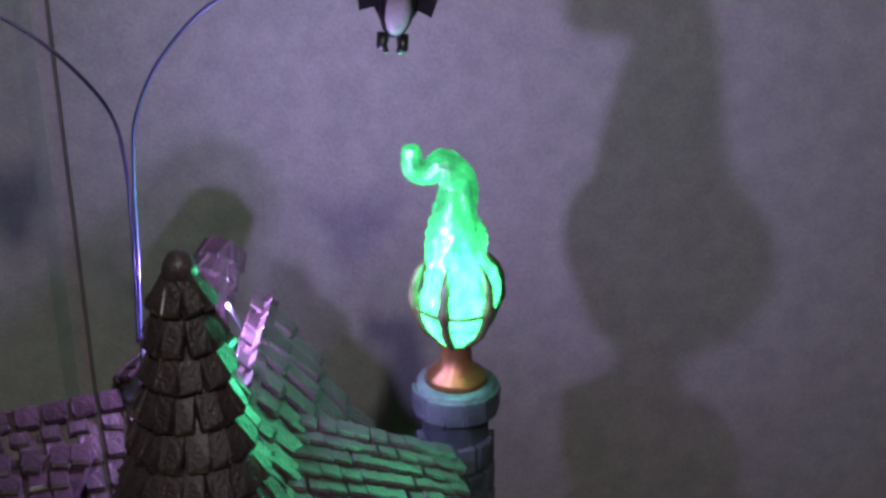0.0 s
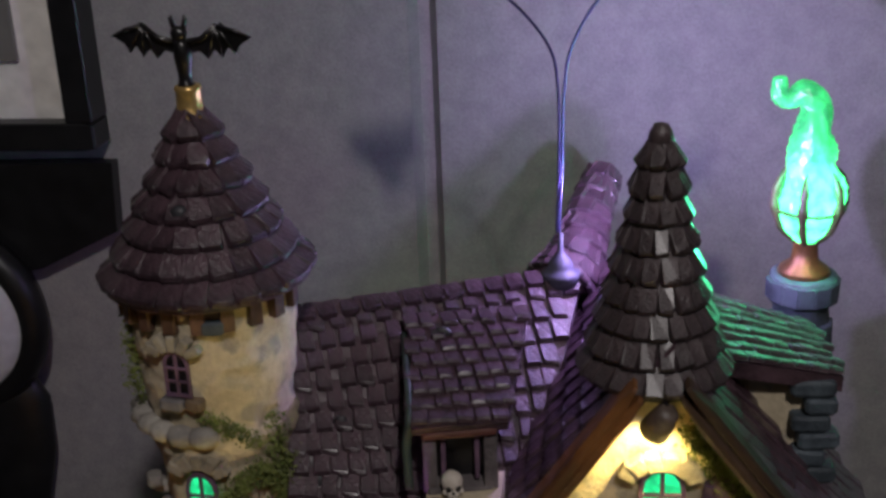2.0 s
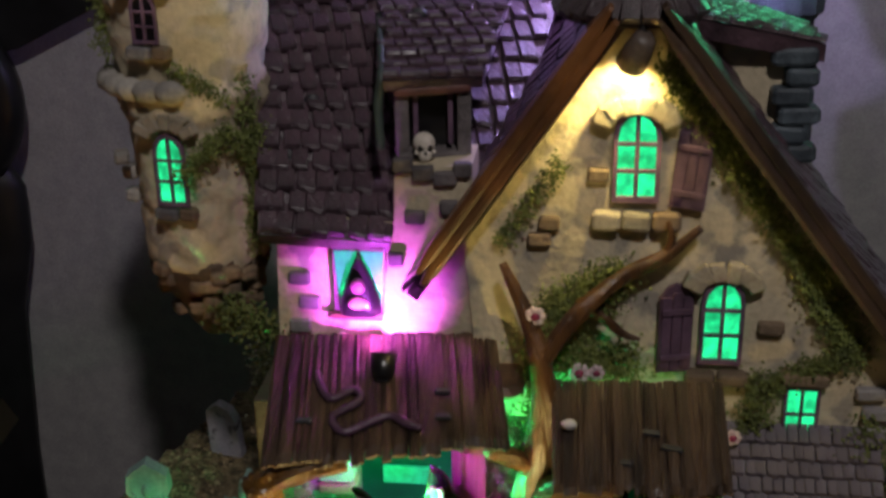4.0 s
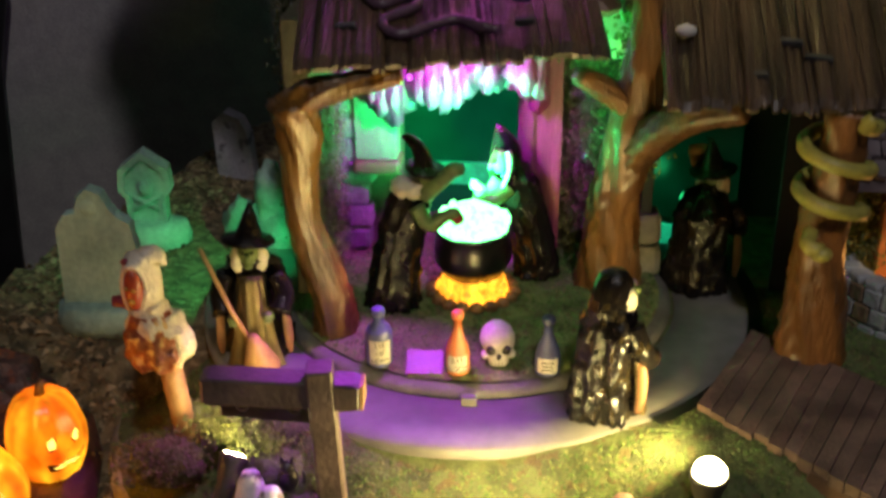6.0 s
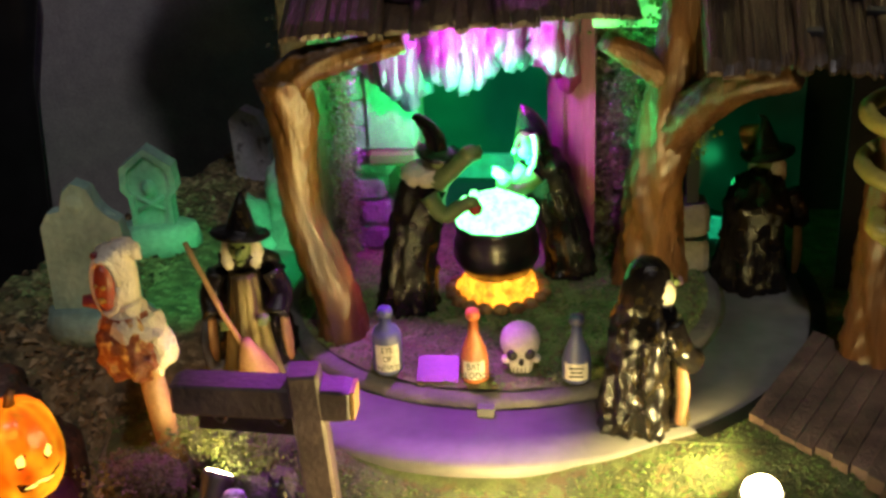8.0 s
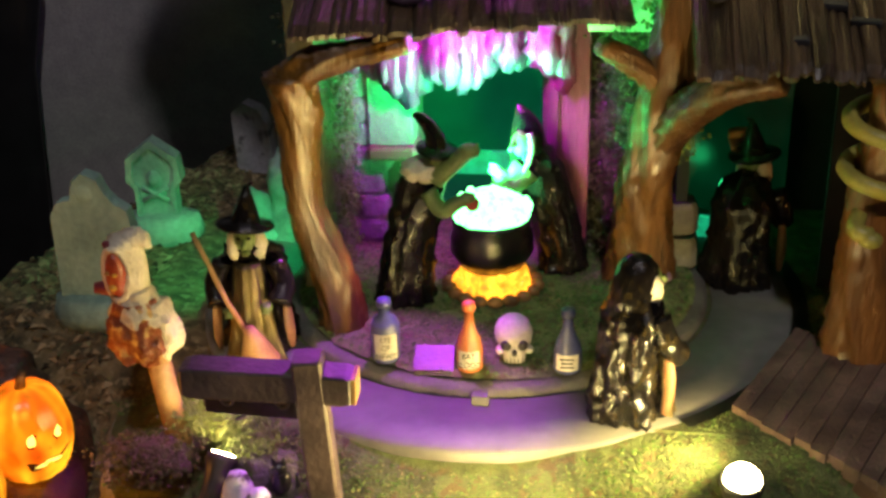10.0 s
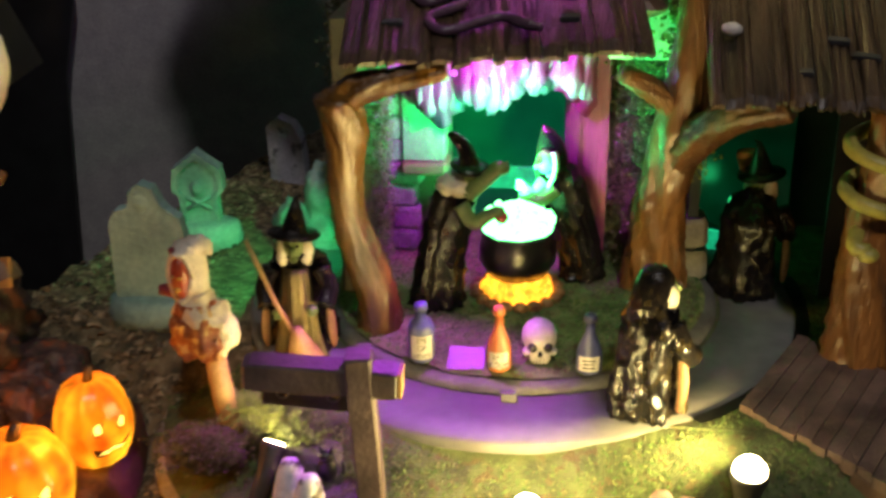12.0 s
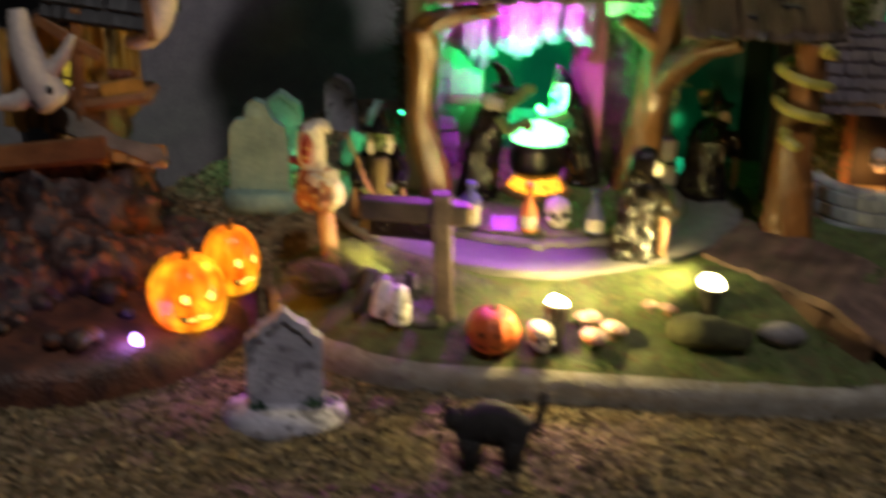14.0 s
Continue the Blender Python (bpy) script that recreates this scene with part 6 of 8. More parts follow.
def hooded_brewer():
    """The hooded witch across the cauldron, one mesh."""
    bm = bmesh.new()
    robe(bm, [(0.0230, 0.055, 0.0410, 0.0092, 0.0084), (0.0222, 0.055, 0.0480, 0.0088, 0.0080), (0.0190, 0.055, 0.0640, 0.0084, 0.0076), (0.0148, 0.054, 0.0780, 0.0086, 0.0074), (0.0118, 0.053, 0.0855, 0.0080, 0.0068), (0.0100, 0.052, 0.0905, 0.0056, 0.0056)], 0, 72, 0.14, 7.7)
    crumple(bm, 300, 0.0010)
    robe(bm, [(0.0104, 0.0535, 0.0850, 0.0072, 0.0064), (0.0102, 0.0530, 0.0900, 0.0064, 0.0062), (0.0098, 0.0525, 0.0950, 0.0056, 0.0056), (0.0090, 0.0525, 0.0990, 0.0040, 0.0040), (0.0078, 0.0525, 0.1022, 0.0022, 0.0022), (0.0066, 0.0525, 0.1040, 0.0006, 0.0006)], 0, 30, 0.06, 1.2)
    ball(bm, (0.0082, 0.0482, 0.0912), (0.0036, 0.0034, 0.0050), 1, 14, 10, 0.03)
    tube(bm, [(0.0066, 0.0455, 0.0918), (0.0044, 0.0440, 0.0900), (0.0046, 0.0442, 0.0892)], [0.0011, 0.0008, 0.0003], 7, 1)
    tube(bm, curve([(0.0112, 0.0465, 0.0955), (0.0122, 0.0450, 0.0910), (0.0112, 0.0442, 0.0860), (0.0094, 0.0438, 0.0820)], 8), list(np.linspace(0.0013, 0.0007, 25)), 9, 2, 0.25)
    arm(bm, [(0.0080, 0.0480, 0.0830), (0.0040, 0.0455, 0.0790), (-0.0005, 0.0445, 0.0820)], 0.0032, 0.0019)
    arm(bm, [(0.0120, 0.0460, 0.0810), (0.0060, 0.0430, 0.0765), (0.0012, 0.0430, 0.0790)], 0.0032, 0.0019)
    for f in (-1, 0, 1):
        tube(bm, [(-0.0004, 0.0445, 0.0822), (-0.0016 + f * 0.0010, 0.0440, 0.0846)], [0.0009, 0.0005], 6, 1)
    solid("witch_figure", bm, [CLOAK(), SKIN(), HAIR()], "black-hooded witch with a white lock of hair stirring the cauldron", "figurine", "witch figurines")


hatted_brewer()
hooded_brewer()


# ---- bottles, skulls and small things on the turf disc ----
def bottle(p, h, r, colour, slim, label, text, turn):
    m = mat("bottle_" + colour, *{"blue": ((0.075, 0.085, 0.20), (0.04, 0.045, 0.11)), "orange": ((0.52, 0.16, 0.045), (0.32, 0.09, 0.025))}[colour], 0.4, 260, 0.25)
    t = thing("potion_bottle", label, "bottle", "potion bottles", p)
    t.rotation_euler[2] = radians(turn)
    bm = bmesh.new()
    if slim:
        prof = [(r * 0.85, 0), (r, 0.0006), (r, h * 0.32), (r * 0.85, h * 0.45), (r * 0.38, h * 0.68), (r * 0.32, h * 0.90)]
    else:
        prof = [(r * 0.9, 0), (r, 0.0006), (r, h * 0.58), (r * 0.80, h * 0.68), (r * 0.42, h * 0.74), (r * 0.40, h * 0.88)]
    lathe(bm, prof, 18)
    part("glass", bm, m, t)
    bm = bmesh.new()
    lathe(bm, [(r * 0.50, h * 0.88), (r * 0.52, h * 0.93), (r * 0.46, h * 0.99), (r * 0.2, h)], 14)
    part("stopper", bm, m, t)
    bm = bmesh.new()
    seg, z0, z1 = 8, h * 0.08, h * (0.34 if slim else 0.50)
    vs = []
    for i in range(seg + 1):
        a = math.radians(-90 - 48 + 96 * i / seg)
        for z in (z0, z1):
            vs.append(((r + 0.0002) * math.cos(a), (r + 0.0002) * math.sin(a), z))
    put(bm, vs, [(2 * i, 2 * i + 2, 2 * i + 3, 2 * i + 1) for i in range(seg)], 0, True)
    part("paper_label", bm, mat("cream_label", (0.62, 0.58, 0.48), (0.5, 0.45, 0.36), 0.7, 300, 0.1), t, "cream paper label")
    if text:
        for i, word in enumerate(text):
            cu = bpy.data.curves.new("writing", "FONT")
            cu.body, cu.size, cu.align_x, cu.extrude = word, (z1 - z0) * 0.95 / len(text), "CENTER", 0.00004
            cu.materials.append(mat("ink", (0.02, 0.02, 0.02)))
            ob = new("writing", cu)
            ob.parent = t
            ob.matrix_basis = pose(0, -r - 0.0003, z1 - (z1 - z0) * (i + 0.82) / len(text), 90, 0, 0) @ Matrix.Diagonal((0.8, 1, 1, 1))
    else:
        for i in range(3):
            bm = bmesh.new()
            block(bm, (r * (1.0 - 0.2 * (i == 1)), 0.0002, (z1 - z0) * 0.10), pose(0, -r - 0.0001, z0 + (z1 - z0) * (0.25 + 0.25 * i)))
            part("writing", bm, mat("ink", (0.02, 0.02, 0.02)), t)


bottle((-0.0285, -0.018, 0.0408), 0.0215, 0.0046, "blue", False, "tilted dark blue potion bottle with a cream label", ("EYE", "OF", "NEWT"), 12)
bottle((-0.0010, -0.021, 0.0408), 0.0235, 0.0042, "orange", True, "slim orange potion bottle with a cream label", ("BAT", "BLOOD"), 4)
bottle((0.0295, -0.0185, 0.0408), 0.0215, 0.0044, "blue", True, "slim slate-blue potion bottle with a spider label", (), 2)
bottle((0.0495, 0.0015, 0.0408), 0.0200, 0.0046, "orange", False, "squat orange potion bottle with a skull label", (), -6)
skull_figure((0.0120, -0.0125, 0.0404), 0.0076, 8, "white skull with black sockets on the turf")


def make_book():
    t = thing("spell_book", "closed brown spell book lying in the turf", "book", place=(-0.0125, -0.0195, 0.0415))
    t.rotation_euler = (radians(28), 0, radians(4))
    bm = bmesh.new()
    block(bm, (0.012, 0.009, 0.0022), bev=0.05)
    part("pages", bm, mat("page_edge", (0.40, 0.33, 0.24)), t)
    for z in (-0.0015, 0.0015):
        bm = bmesh.new()
        block(bm, (0.0128, 0.0098, 0.0009), Matrix.Translation((0, 0, z)), bev=0.05)
        part("cover", bm, mat("book_brown", (0.09, 0.045, 0.03), (0.05, 0.025, 0.02), 0.4, 300, 0.2), t)


make_book()


def bloom_cluster(p, r, n, label, colour):
    t = thing("toadstool", label, "plant", "pale growths", p)
    for i in range(n):
        bm = bmesh.new()
        o = Vector((jit(r), jit(r * 0.6), 0))
        k = r * random.uniform(0.55, 0.85)
        lathe(bm, [(k * 0.25, 0), (k * 0.22, k * 0.5), (k * 0.95, k * 0.8), (k, k * 1.0), (k * 0.8, k * 1.35), (k * 0.3, k * 1.55)], 12, Matrix.Translation(o) @ pose(0, 0, 0, jit(14), jit(14), 0), 0, fold=0.10, folds=6, rough=0.04)
        part("cap", bm, colour, t)


bloom_cluster((0.061, 0.044, 0.0405), 0.0050, 2, "pair of mauve frilled blooms on the turf", mat("mauve_bloom", (0.40, 0.28, 0.34), (0.24, 0.13, 0.18), 0.6, 400, 0.4))
PINK = mat("pinkish_cap", (0.50, 0.36, 0.30), (0.34, 0.18, 0.16), 0.6, 320, 0.4, spots=(0.42, 0.12, 0.06))
bloom_cluster((0.029, -0.080, 0.0205), 0.0062, 2, "pinkish ribbed toadstools beside the lamp", PINK)
bloom_cluster((0.036, -0.088, 0.0170), 0.0070, 3, "cluster of orange-flecked toadstools on the turf", PINK)
bloom_cluster((0.060, -0.072, 0.0255), 0.0052, 2, "small pink toadstools on the turf", PINK)
bloom_cluster((0.214, 0.030, 0.0260), 0.0060, 3, "cream and rust toadstools at the rim of the base", PINK)
bloom_cluster((0.205, 0.058, 0.0330), 0.0070, 4, "mauve frilled blooms behind the well", mat("mauve_bloom", (0.40, 0.28, 0.34)))
skull_figure((0.0095, -0.0935, 0.0150), 0.0066, 12, "small cracked white skull beside the pumpkin")
skull_figure((0.168, 0.042, 0.0600), 0.0060, -12, "orange-lit skull looking out of the well")


# ---- ground lamps ----
GLARE = glow_mat("lamp_glare", (1.0, 0.84, 0.38), 70.0, 0.9)


def ground_lamp(p, m, label, r=0.0052, h=0.0100, dome=1.0):
    t = thing("ground_lamp", label, "spotlight", "ground spotlights", p)
    bm = bmesh.new()
    lathe(bm, [(r * 0.62, -0.010), (r * 0.64, 0), (r, h * 0.80), (r, h), (r * 0.86, h), (r * 0.86, h - 0.0008)], 18, m)
    part("can", bm, mat("can_grey", (0.05, 0.045, 0.035), (0.03, 0.028, 0.022), 0.5, 200, 0.2), t)
    # Lens domed past its flat form, so the glare is put into its shape.
    bm = bmesh.new()
    lathe(bm, [(r * 0.85, h - 0.0008), (r * 0.80, h + r * 0.25 * dome), (r * 0.55, h + r * 0.55 * dome), (r * 0.1, h + r * 0.72 * dome)], 16, m)
    part("lens", bm, GLARE, t, "yellow-white lens bulged to imitate its glare")


ground_lamp((0.0155, -0.0900, 0.0240), pose(0, 0, 0, -12, 0, 0), "small ground spotlight with a glaring yellow light")
ground_lamp((0.0800, -0.0670, 0.0290), pose(0, 0, 0, 6, 0, 0), "small ground spotlight with the strongest yellow glare", 0.0060)
ground_lamp((-0.0690, -0.0740, 0.0270), pose(0, 0, 0, -40, 14, 0), "tilted ground spotlight shining on the mossy bank", 0.0046, dome=0.2)


# ---- scarecrow, signpost, ghosts ----
def make_scarecrow():
    t = thing("hooded_scarecrow", "scarecrow head in a white hood and red rags on a stake", "scarecrow", place=(-0.0882, -0.0490, 0.028))
    t.scale = (0.86, 0.86, 1.0)
    bm = bmesh.new()
    tube(bm, [(-0.0005, 0, -0.004), (-0.003, 0, 0.014), (-0.005, 0, 0.033)], [0.0046, 0.0044, 0.0042], 12, 0, 0.03)
    part("stake", bm, mat("pale_stake", (0.42, 0.24, 0.11), (0.26, 0.14, 0.06), 0.5, 260, 0.4), t, "pale wooden stake")
    bm = bmesh.new()
    robe(bm, [(-0.0075, -0.0020, 0.0268, 0.0045, 0.0040), (-0.0080, -0.0022, 0.0290, 0.0074, 0.0062), (-0.0086, -0.0024, 0.0330, 0.0088, 0.0074), (-0.0088, -0.0024, 0.0400, 0.0084, 0.0070), (-0.0090, -0.0020, 0.0470, 0.0066, 0.0056)], 0, 40, 0.32, 4.4)
    crumple(bm, 260, 0.0016)
    part("rag_skirt", bm, mat("red_rag", (0.48, 0.12, 0.03), (0.15, 0.028, 0.010), 0.30, 420, 2.4, coat=0.4, spots=(0.55, 0.34, 0.12)), t, "glossy red rags")
    cloth = mat("white_cloth", (0.64, 0.57, 0.46), (0.42, 0.35, 0.26), 0.6, 320, 1.6)
    bm = bmesh.new()
    robe(bm, [(-0.0030, 0.0016, 0.0265, 0.0040, 0.0036), (-0.0030, 0.0016, 0.0290, 0.0066, 0.0056), (-0.0032, 0.0016, 0.0340, 0.0080, 0.0066), (-0.0040, 0.0016, 0.0400, 0.0076, 0.0064), (-0.0050, 0.0010, 0.0460, 0.0060, 0.0054)], 0, 40, 0.22, 9.2)
    robe(bm, [(-0.0072, -0.0004, 0.0405, 0.0110, 0.0092), (-0.0078, -0.0004, 0.0420, 0.0104, 0.0088), (-0.0092, 0.0, 0.0460, 0.0080, 0.0072), (-0.0100, 0.0, 0.0500, 0.0064, 0.0062)], 0, 40, 0.20, 2.6)
    crumple(bm, 240, 0.0012)
    part("cape", bm, cloth, t, "white cloth cape")
    bm = bmesh.new()
    lathe(bm, [(0.0052, 0.0), (0.0064, 0.004), (0.0068, 0.010), (0.0064, 0.0150), (0.0052, 0.0185), (0.0020, 0.0200)], 22, pose(-0.0102, 0.0010, 0.0475, 0, -3, 0), fold=0.05, folds=4, rough=0.03)
    tube(bm, curve([(-0.0085, 0.001, 0.0645), (-0.0050, 0.001, 0.0660), (-0.0028, 0.001, 0.0650), (-0.0026, 0.001, 0.0625)], 4), list(np.linspace(0.0042, 0.0010, 13)), 10)
    crumple(bm, 260, 0.0008)
    part("hood", bm, cloth, t, "white cloth hood with a curled point")
    bm = bmesh.new()
    ball(bm, (-0.0122, -0.0052, 0.0565), (0.0036, 0.0036, 0.0072), 0, 16, 12, 0.04)
    face = part("face", bm, mat("red_face", (0.42, 0.06, 0.02), (0.22, 0.03, 0.01), 0.3, 400, 0.6, coat=0.4), t, "carved red pumpkin face")
    for p, r in (((-0.0137, -0.0085, 0.0580), 0.0008), ((-0.0112, -0.0086, 0.0575), 0.0008), ((-0.0124, -0.0086, 0.0535), 0.0012)):
        bm = bmesh.new()
        ball(bm, p, (r * 1.3, r, r * 0.8), 0, 8, 6, 0.1)
        part("carving", bm, mat("carved_yellow", (0.65, 0.38, 0.05), (0.4, 0.2, 0.03), 0.4, 300, 0.2), face)
    bm = bmesh.new()
    tube(bm, [(-0.0122 + 0.0044 * math.cos(a), -0.0062 + 0.0016 * abs(math.cos(a)), 0.0565 + 0.0082 * math.sin(a)) for a in np.linspace(0, 6.283, 25)], 0.0010, 8, 0, 0.12)
    part("hood_rim", bm, cloth, t)
    bm = bmesh.new()
    tube(bm, [(-0.012, 0, 0.0475), (-0.0185, -0.001, 0.0500), (-0.0225, -0.002, 0.0505)], [0.0020, 0.0024, 0.0018], 9, 0, 0.12)
    part("arm", bm, mat("dark_rag", (0.24, 0.03, 0.05), (0.12, 0.02, 0.03), 0.4, 300, 0.4), t)
    bm = bmesh.new()
    ball(bm, (-0.0150, -0.003, 0.0648), (0.0017, 0.0012, 0.0014), 0, 10, 8, 0.2)
    part("rag_tip", bm, mat("dark_rag", (0.24, 0.03, 0.05), (0.12, 0.02, 0.03), 0.4, 300, 0.4), t)


make_scarecrow()


def make_sign():
    wood = mat("grey_timber", (0.15, 0.105, 0.095), (0.07, 0.05, 0.048), 0.55, 260, 0.6)
    t = thing("signpost", "rough timber signpost with a hanging board on wire loops", "signpost", place=(-0.0345, -0.0790, 0.014))
    bm = bmesh.new()
    block(bm, (0.0085, 0.0085, 0.068), pose(0.0005, 0.0, 0.029, 1.5, -2, 8), bev=0.18, taper=0.95)
    part("post", bm, wood, t)
    bm = bmesh.new()
    block(bm, (0.0465, 0.0085, 0.0090), pose(-0.0120, -0.001, 0.0545, 0, 2, 4), bev=0.18)
    part("arm", bm, wood, t)
    bm = bmesh.new()
    block(bm, (0.0012, 0.0076, 0.0080), pose(0.0116, 0.0006, 0.0537, 0, 2, 4), bev=0.2)
    part("end_grain", bm, mat("end_grain", (0.50, 0.30, 0.11), (0.34, 0.19, 0.06), 0.6, 300, 0.3), t, "pale sawn end of the arm")
    bm = bmesh.new()
    block(bm, (0.030, 0.002, 0.0075), pose(-0.0175, 0.0045, 0.0435, 4, 4, 4), bev=0.25)
    part("board", bm, mat("sign_slate", (0.10, 0.085, 0.06), (0.05, 0.042, 0.03), 0.4, 240, 0.6), t, "dark hanging board")
    for x in (-0.026, -0.010):
        bm = bmesh.new()
        tube(bm, [(x + 0.0022 * math.cos(a), 0.003, 0.0472 + 0.0040 * math.sin(a)) for a in np.linspace(0, 6.283, 15)], 0.0005, 5)
        part("loop", bm, mat("wire_steel", (0.35, 0.33, 0.30), None, 0.3, 200, 0.0, metal=0.9), t, "thin wire loop")
    # peg on the disc edge
    bm = bmesh.new()
    block(bm, (0.005, 0.003, 0.003), pose(0.004, -0.0345, 0.0380))
    part("peg", bm, TRACK(), house)


make_sign()


def make_ghosts():
    white = mat("ghost_white", (0.74, 0.73, 0.74), (0.58, 0.57, 0.60), 0.6, 260, 0.3, spots=(0.12, 0.10, 0.09))
    t = thing("ghost_pair", "two small white ghosts side by side on the turf", "figurine", place=(-0.0605, -0.0790, 0.0200))
    for x, y, h in ((0, 0, 0.0185), (0.0078, -0.0060, 0.0175)):
        bm = bmesh.new()
        lathe(bm, [(0.0050, 0), (0.0054, 0.001), (0.0050, h * 0.45), (0.0042, h * 0.72), (0.0030, h * 0.92), (0.0008, h)], 16, pose(x, y, -0.001, 0, 6, 0), fold=0.04, folds=5, rough=0.02)
        part("ghost", bm, white, t)
    bm = bmesh.new()
    ball(bm, (-0.0500, -0.0690, 0.0275), (0.0034, 0.0030, 0.0048), 0, 14, 10, 0.04)
    ball(bm, (-0.0496, -0.0705, 0.0332), (0.0026, 0.0024, 0.0024), 0, 12, 8, 0.03)
    for q in (-1, 1):
        tube(bm, [(-0.0496 + 0.0014 * q, -0.0705, 0.0348), (-0.0496 + 0.0020 * q, -0.0705, 0.0372)], [0.0010, 0.0002], 6)
    tube(bm, curve([(-0.0472, -0.068, 0.0245), (-0.0450, -0.068, 0.0262), (-0.0452, -0.068, 0.0300)], 4), list(np.linspace(0.0010, 0.0005, 9)), 6)
    solid("black_cat", bm, BLACK(), "tiny black cat sitting behind the ghosts", "figurine")
    for c, r, seed in (((-0.0540, -0.0600, 0.0225), (0.016, 0.011, 0.0085), 1.0), ((-0.0420, -0.0740, 0.0180), (0.014, 0.012, 0.0060), 2.0)):
        bm = bmesh.new()
        ball(bm, c, r, 0, 40, 26)
        for v in bm.verts:
            d = v.co - Vector(c)
            v.co = Vector(c) + d * (1 + 0.26 * noise.noise(d * 130 + Vector((seed * 7, 0, 0))) + 0.16 * noise.noise(d * 360))
        part("rock", bm, mat("mossy_rock", (0.15, 0.14, 0.10), (0.06, 0.06, 0.04), 0.8, 320, 1.2, spots=(0.09, 0.10, 0.035)), house, "low mossy rock outcrop")
    bm = bmesh.new()
    ball(bm, (-0.0915, -0.0640, 0.0270), (0.0125, 0.0100, 0.0075), 0, 16, 10, 0.10)
    part("bush", bm, mat("rust_moss", (0.13, 0.14, 0.045), (0.11, 0.07, 0.03), 0.9, 500, 1.0), house, "low rusty moss cushion")
    ivy("bush_leaves", [((-0.0915, -0.0660, 0.0320), (0.006, 0.004, 0.002)), ((-0.0915, -0.0700, 0.0300), (0.007, 0.003, 0.003))], 1400, 0.0015, (0, -0.5, 0.8), "rusty moss tufts", mat("rust_moss", (0.20, 0.12, 0.05)))
    ivy("moss_bank", line_spots((-0.083, -0.047, 0.036), (-0.060, -0.056, 0.032), 8, (0.005, 0.004, 0.0016)), 2400, 0.0014, (0, -0.3, 1), "yellow-green mossy bank beside the track")


make_ghosts()


# ---- pumpkins ----
def pumpkin(p, r, h, turn, label, material, face, glow=None, group="pumpkins", stem=None, grin=1.0):
    wave = 0.024 if glow else 0.032
    t = thing("jack_o_lantern", label, "pumpkin", group, p)
    t.rotation_euler[2] = radians(turn)
    bm = bmesh.new()
    prof = curve([(r * 0.45, 0, 0), (r * 0.80, 0, h * 0.08), (r, 0, h * 0.38), (r * 0.97, 0, h * 0.62), (r * 0.70, 0, h * 0.88), (r * 0.30, 0, h * 0.97), (r * 0.08, 0, h * 0.94)], 4)
    lathe(bm, [(v.x, v.z) for v in prof], 66, fold=wave, folds=11, rough=0.008)
    part("shell", bm, material, t)
    bm = bmesh.new()
    tube(bm, [(0, 0, h * 0.92), (r * 0.06, 0, h * 1.04), (r * 0.16, 0, h * 1.10)], [r * 0.16, r * 0.12, r * 0.09], 8)
    part("stem", bm, stem or mat("stem_brown", (0.13, 0.06, 0.02), (0.06, 0.03, 0.012), 0.5, 300, 0.4) if glow else stem or mat("stem_green", (0.13, 0.15, 0.04), (0.07, 0.08, 0.02), 0.6, 300, 0.4), t)

    def bent(name, pts, m, lift=1.01):
        bm = bmesh.new()
        vs = []
        for a, z in pts:
            f = z / h
            q = float(np.interp(f, [0, 0.08, 0.38, 0.62, 0.88], [0.45, 0.80, 1, 0.97, 0.70])) * r * (lift + wave)
            vs.append((q * math.sin(a), -q * math.cos(a), z))
        put(bm, vs, [tuple(range(len(vs)))])
        part(name, bm, m, t)
    for s in (-1, 1):
        e = [(0.34 * s + 0.14 * grin * math.cos(k * 1.047) + 0.02 * math.sin(3 * k + s), h * (0.565 + 0.03 * (grin - 1) + 0.065 * grin * math.sin(k * 1.047) + (0.03 if k == 1 else 0))) for k in range(6)]
        bent("eye_rim", [(a + 0.03 * (1 if k < 3 else -1) + 0.03, z - h * 0.02) for k, (a, z) in enumerate(e)], face, 1.0)
        bent("eye", [(0.34 * s + (a - 0.34 * s) * 0.82, h * 0.575 + (z - h * 0.575) * 0.82) for a, z in e], glow or face, 1.02)
    bent("nose", [(-0.09, h * 0.43), (0.07, h * 0.44), (0.01, h * 0.52)], face)
    bite = [(-0.66, 0.30), (-0.44, 0.22), (-0.14, 0.23), (0.0, 0.27), (0.20, 0.24), (0.48, 0.26), (0.66, 0.38), (0.50, 0.37), (0.28, 0.31), (0.0, 0.34), (-0.26, 0.30), (-0.48, 0.34)]
    bent("mouth", [(a, h * (0.30 + (z - 0.30) * grin ** 1.5)) for a, z in bite], face)
    if glow:
        bent("mouth_glow", [(-0.40, h * 0.26), (-0.14, h * 0.255), (0.0, h * 0.29), (0.20, h * 0.265), (0.42, h * 0.29), (0.28, h * 0.295), (0.0, h * 0.32), (-0.26, h * 0.285)], glow, 1.02)
    return t


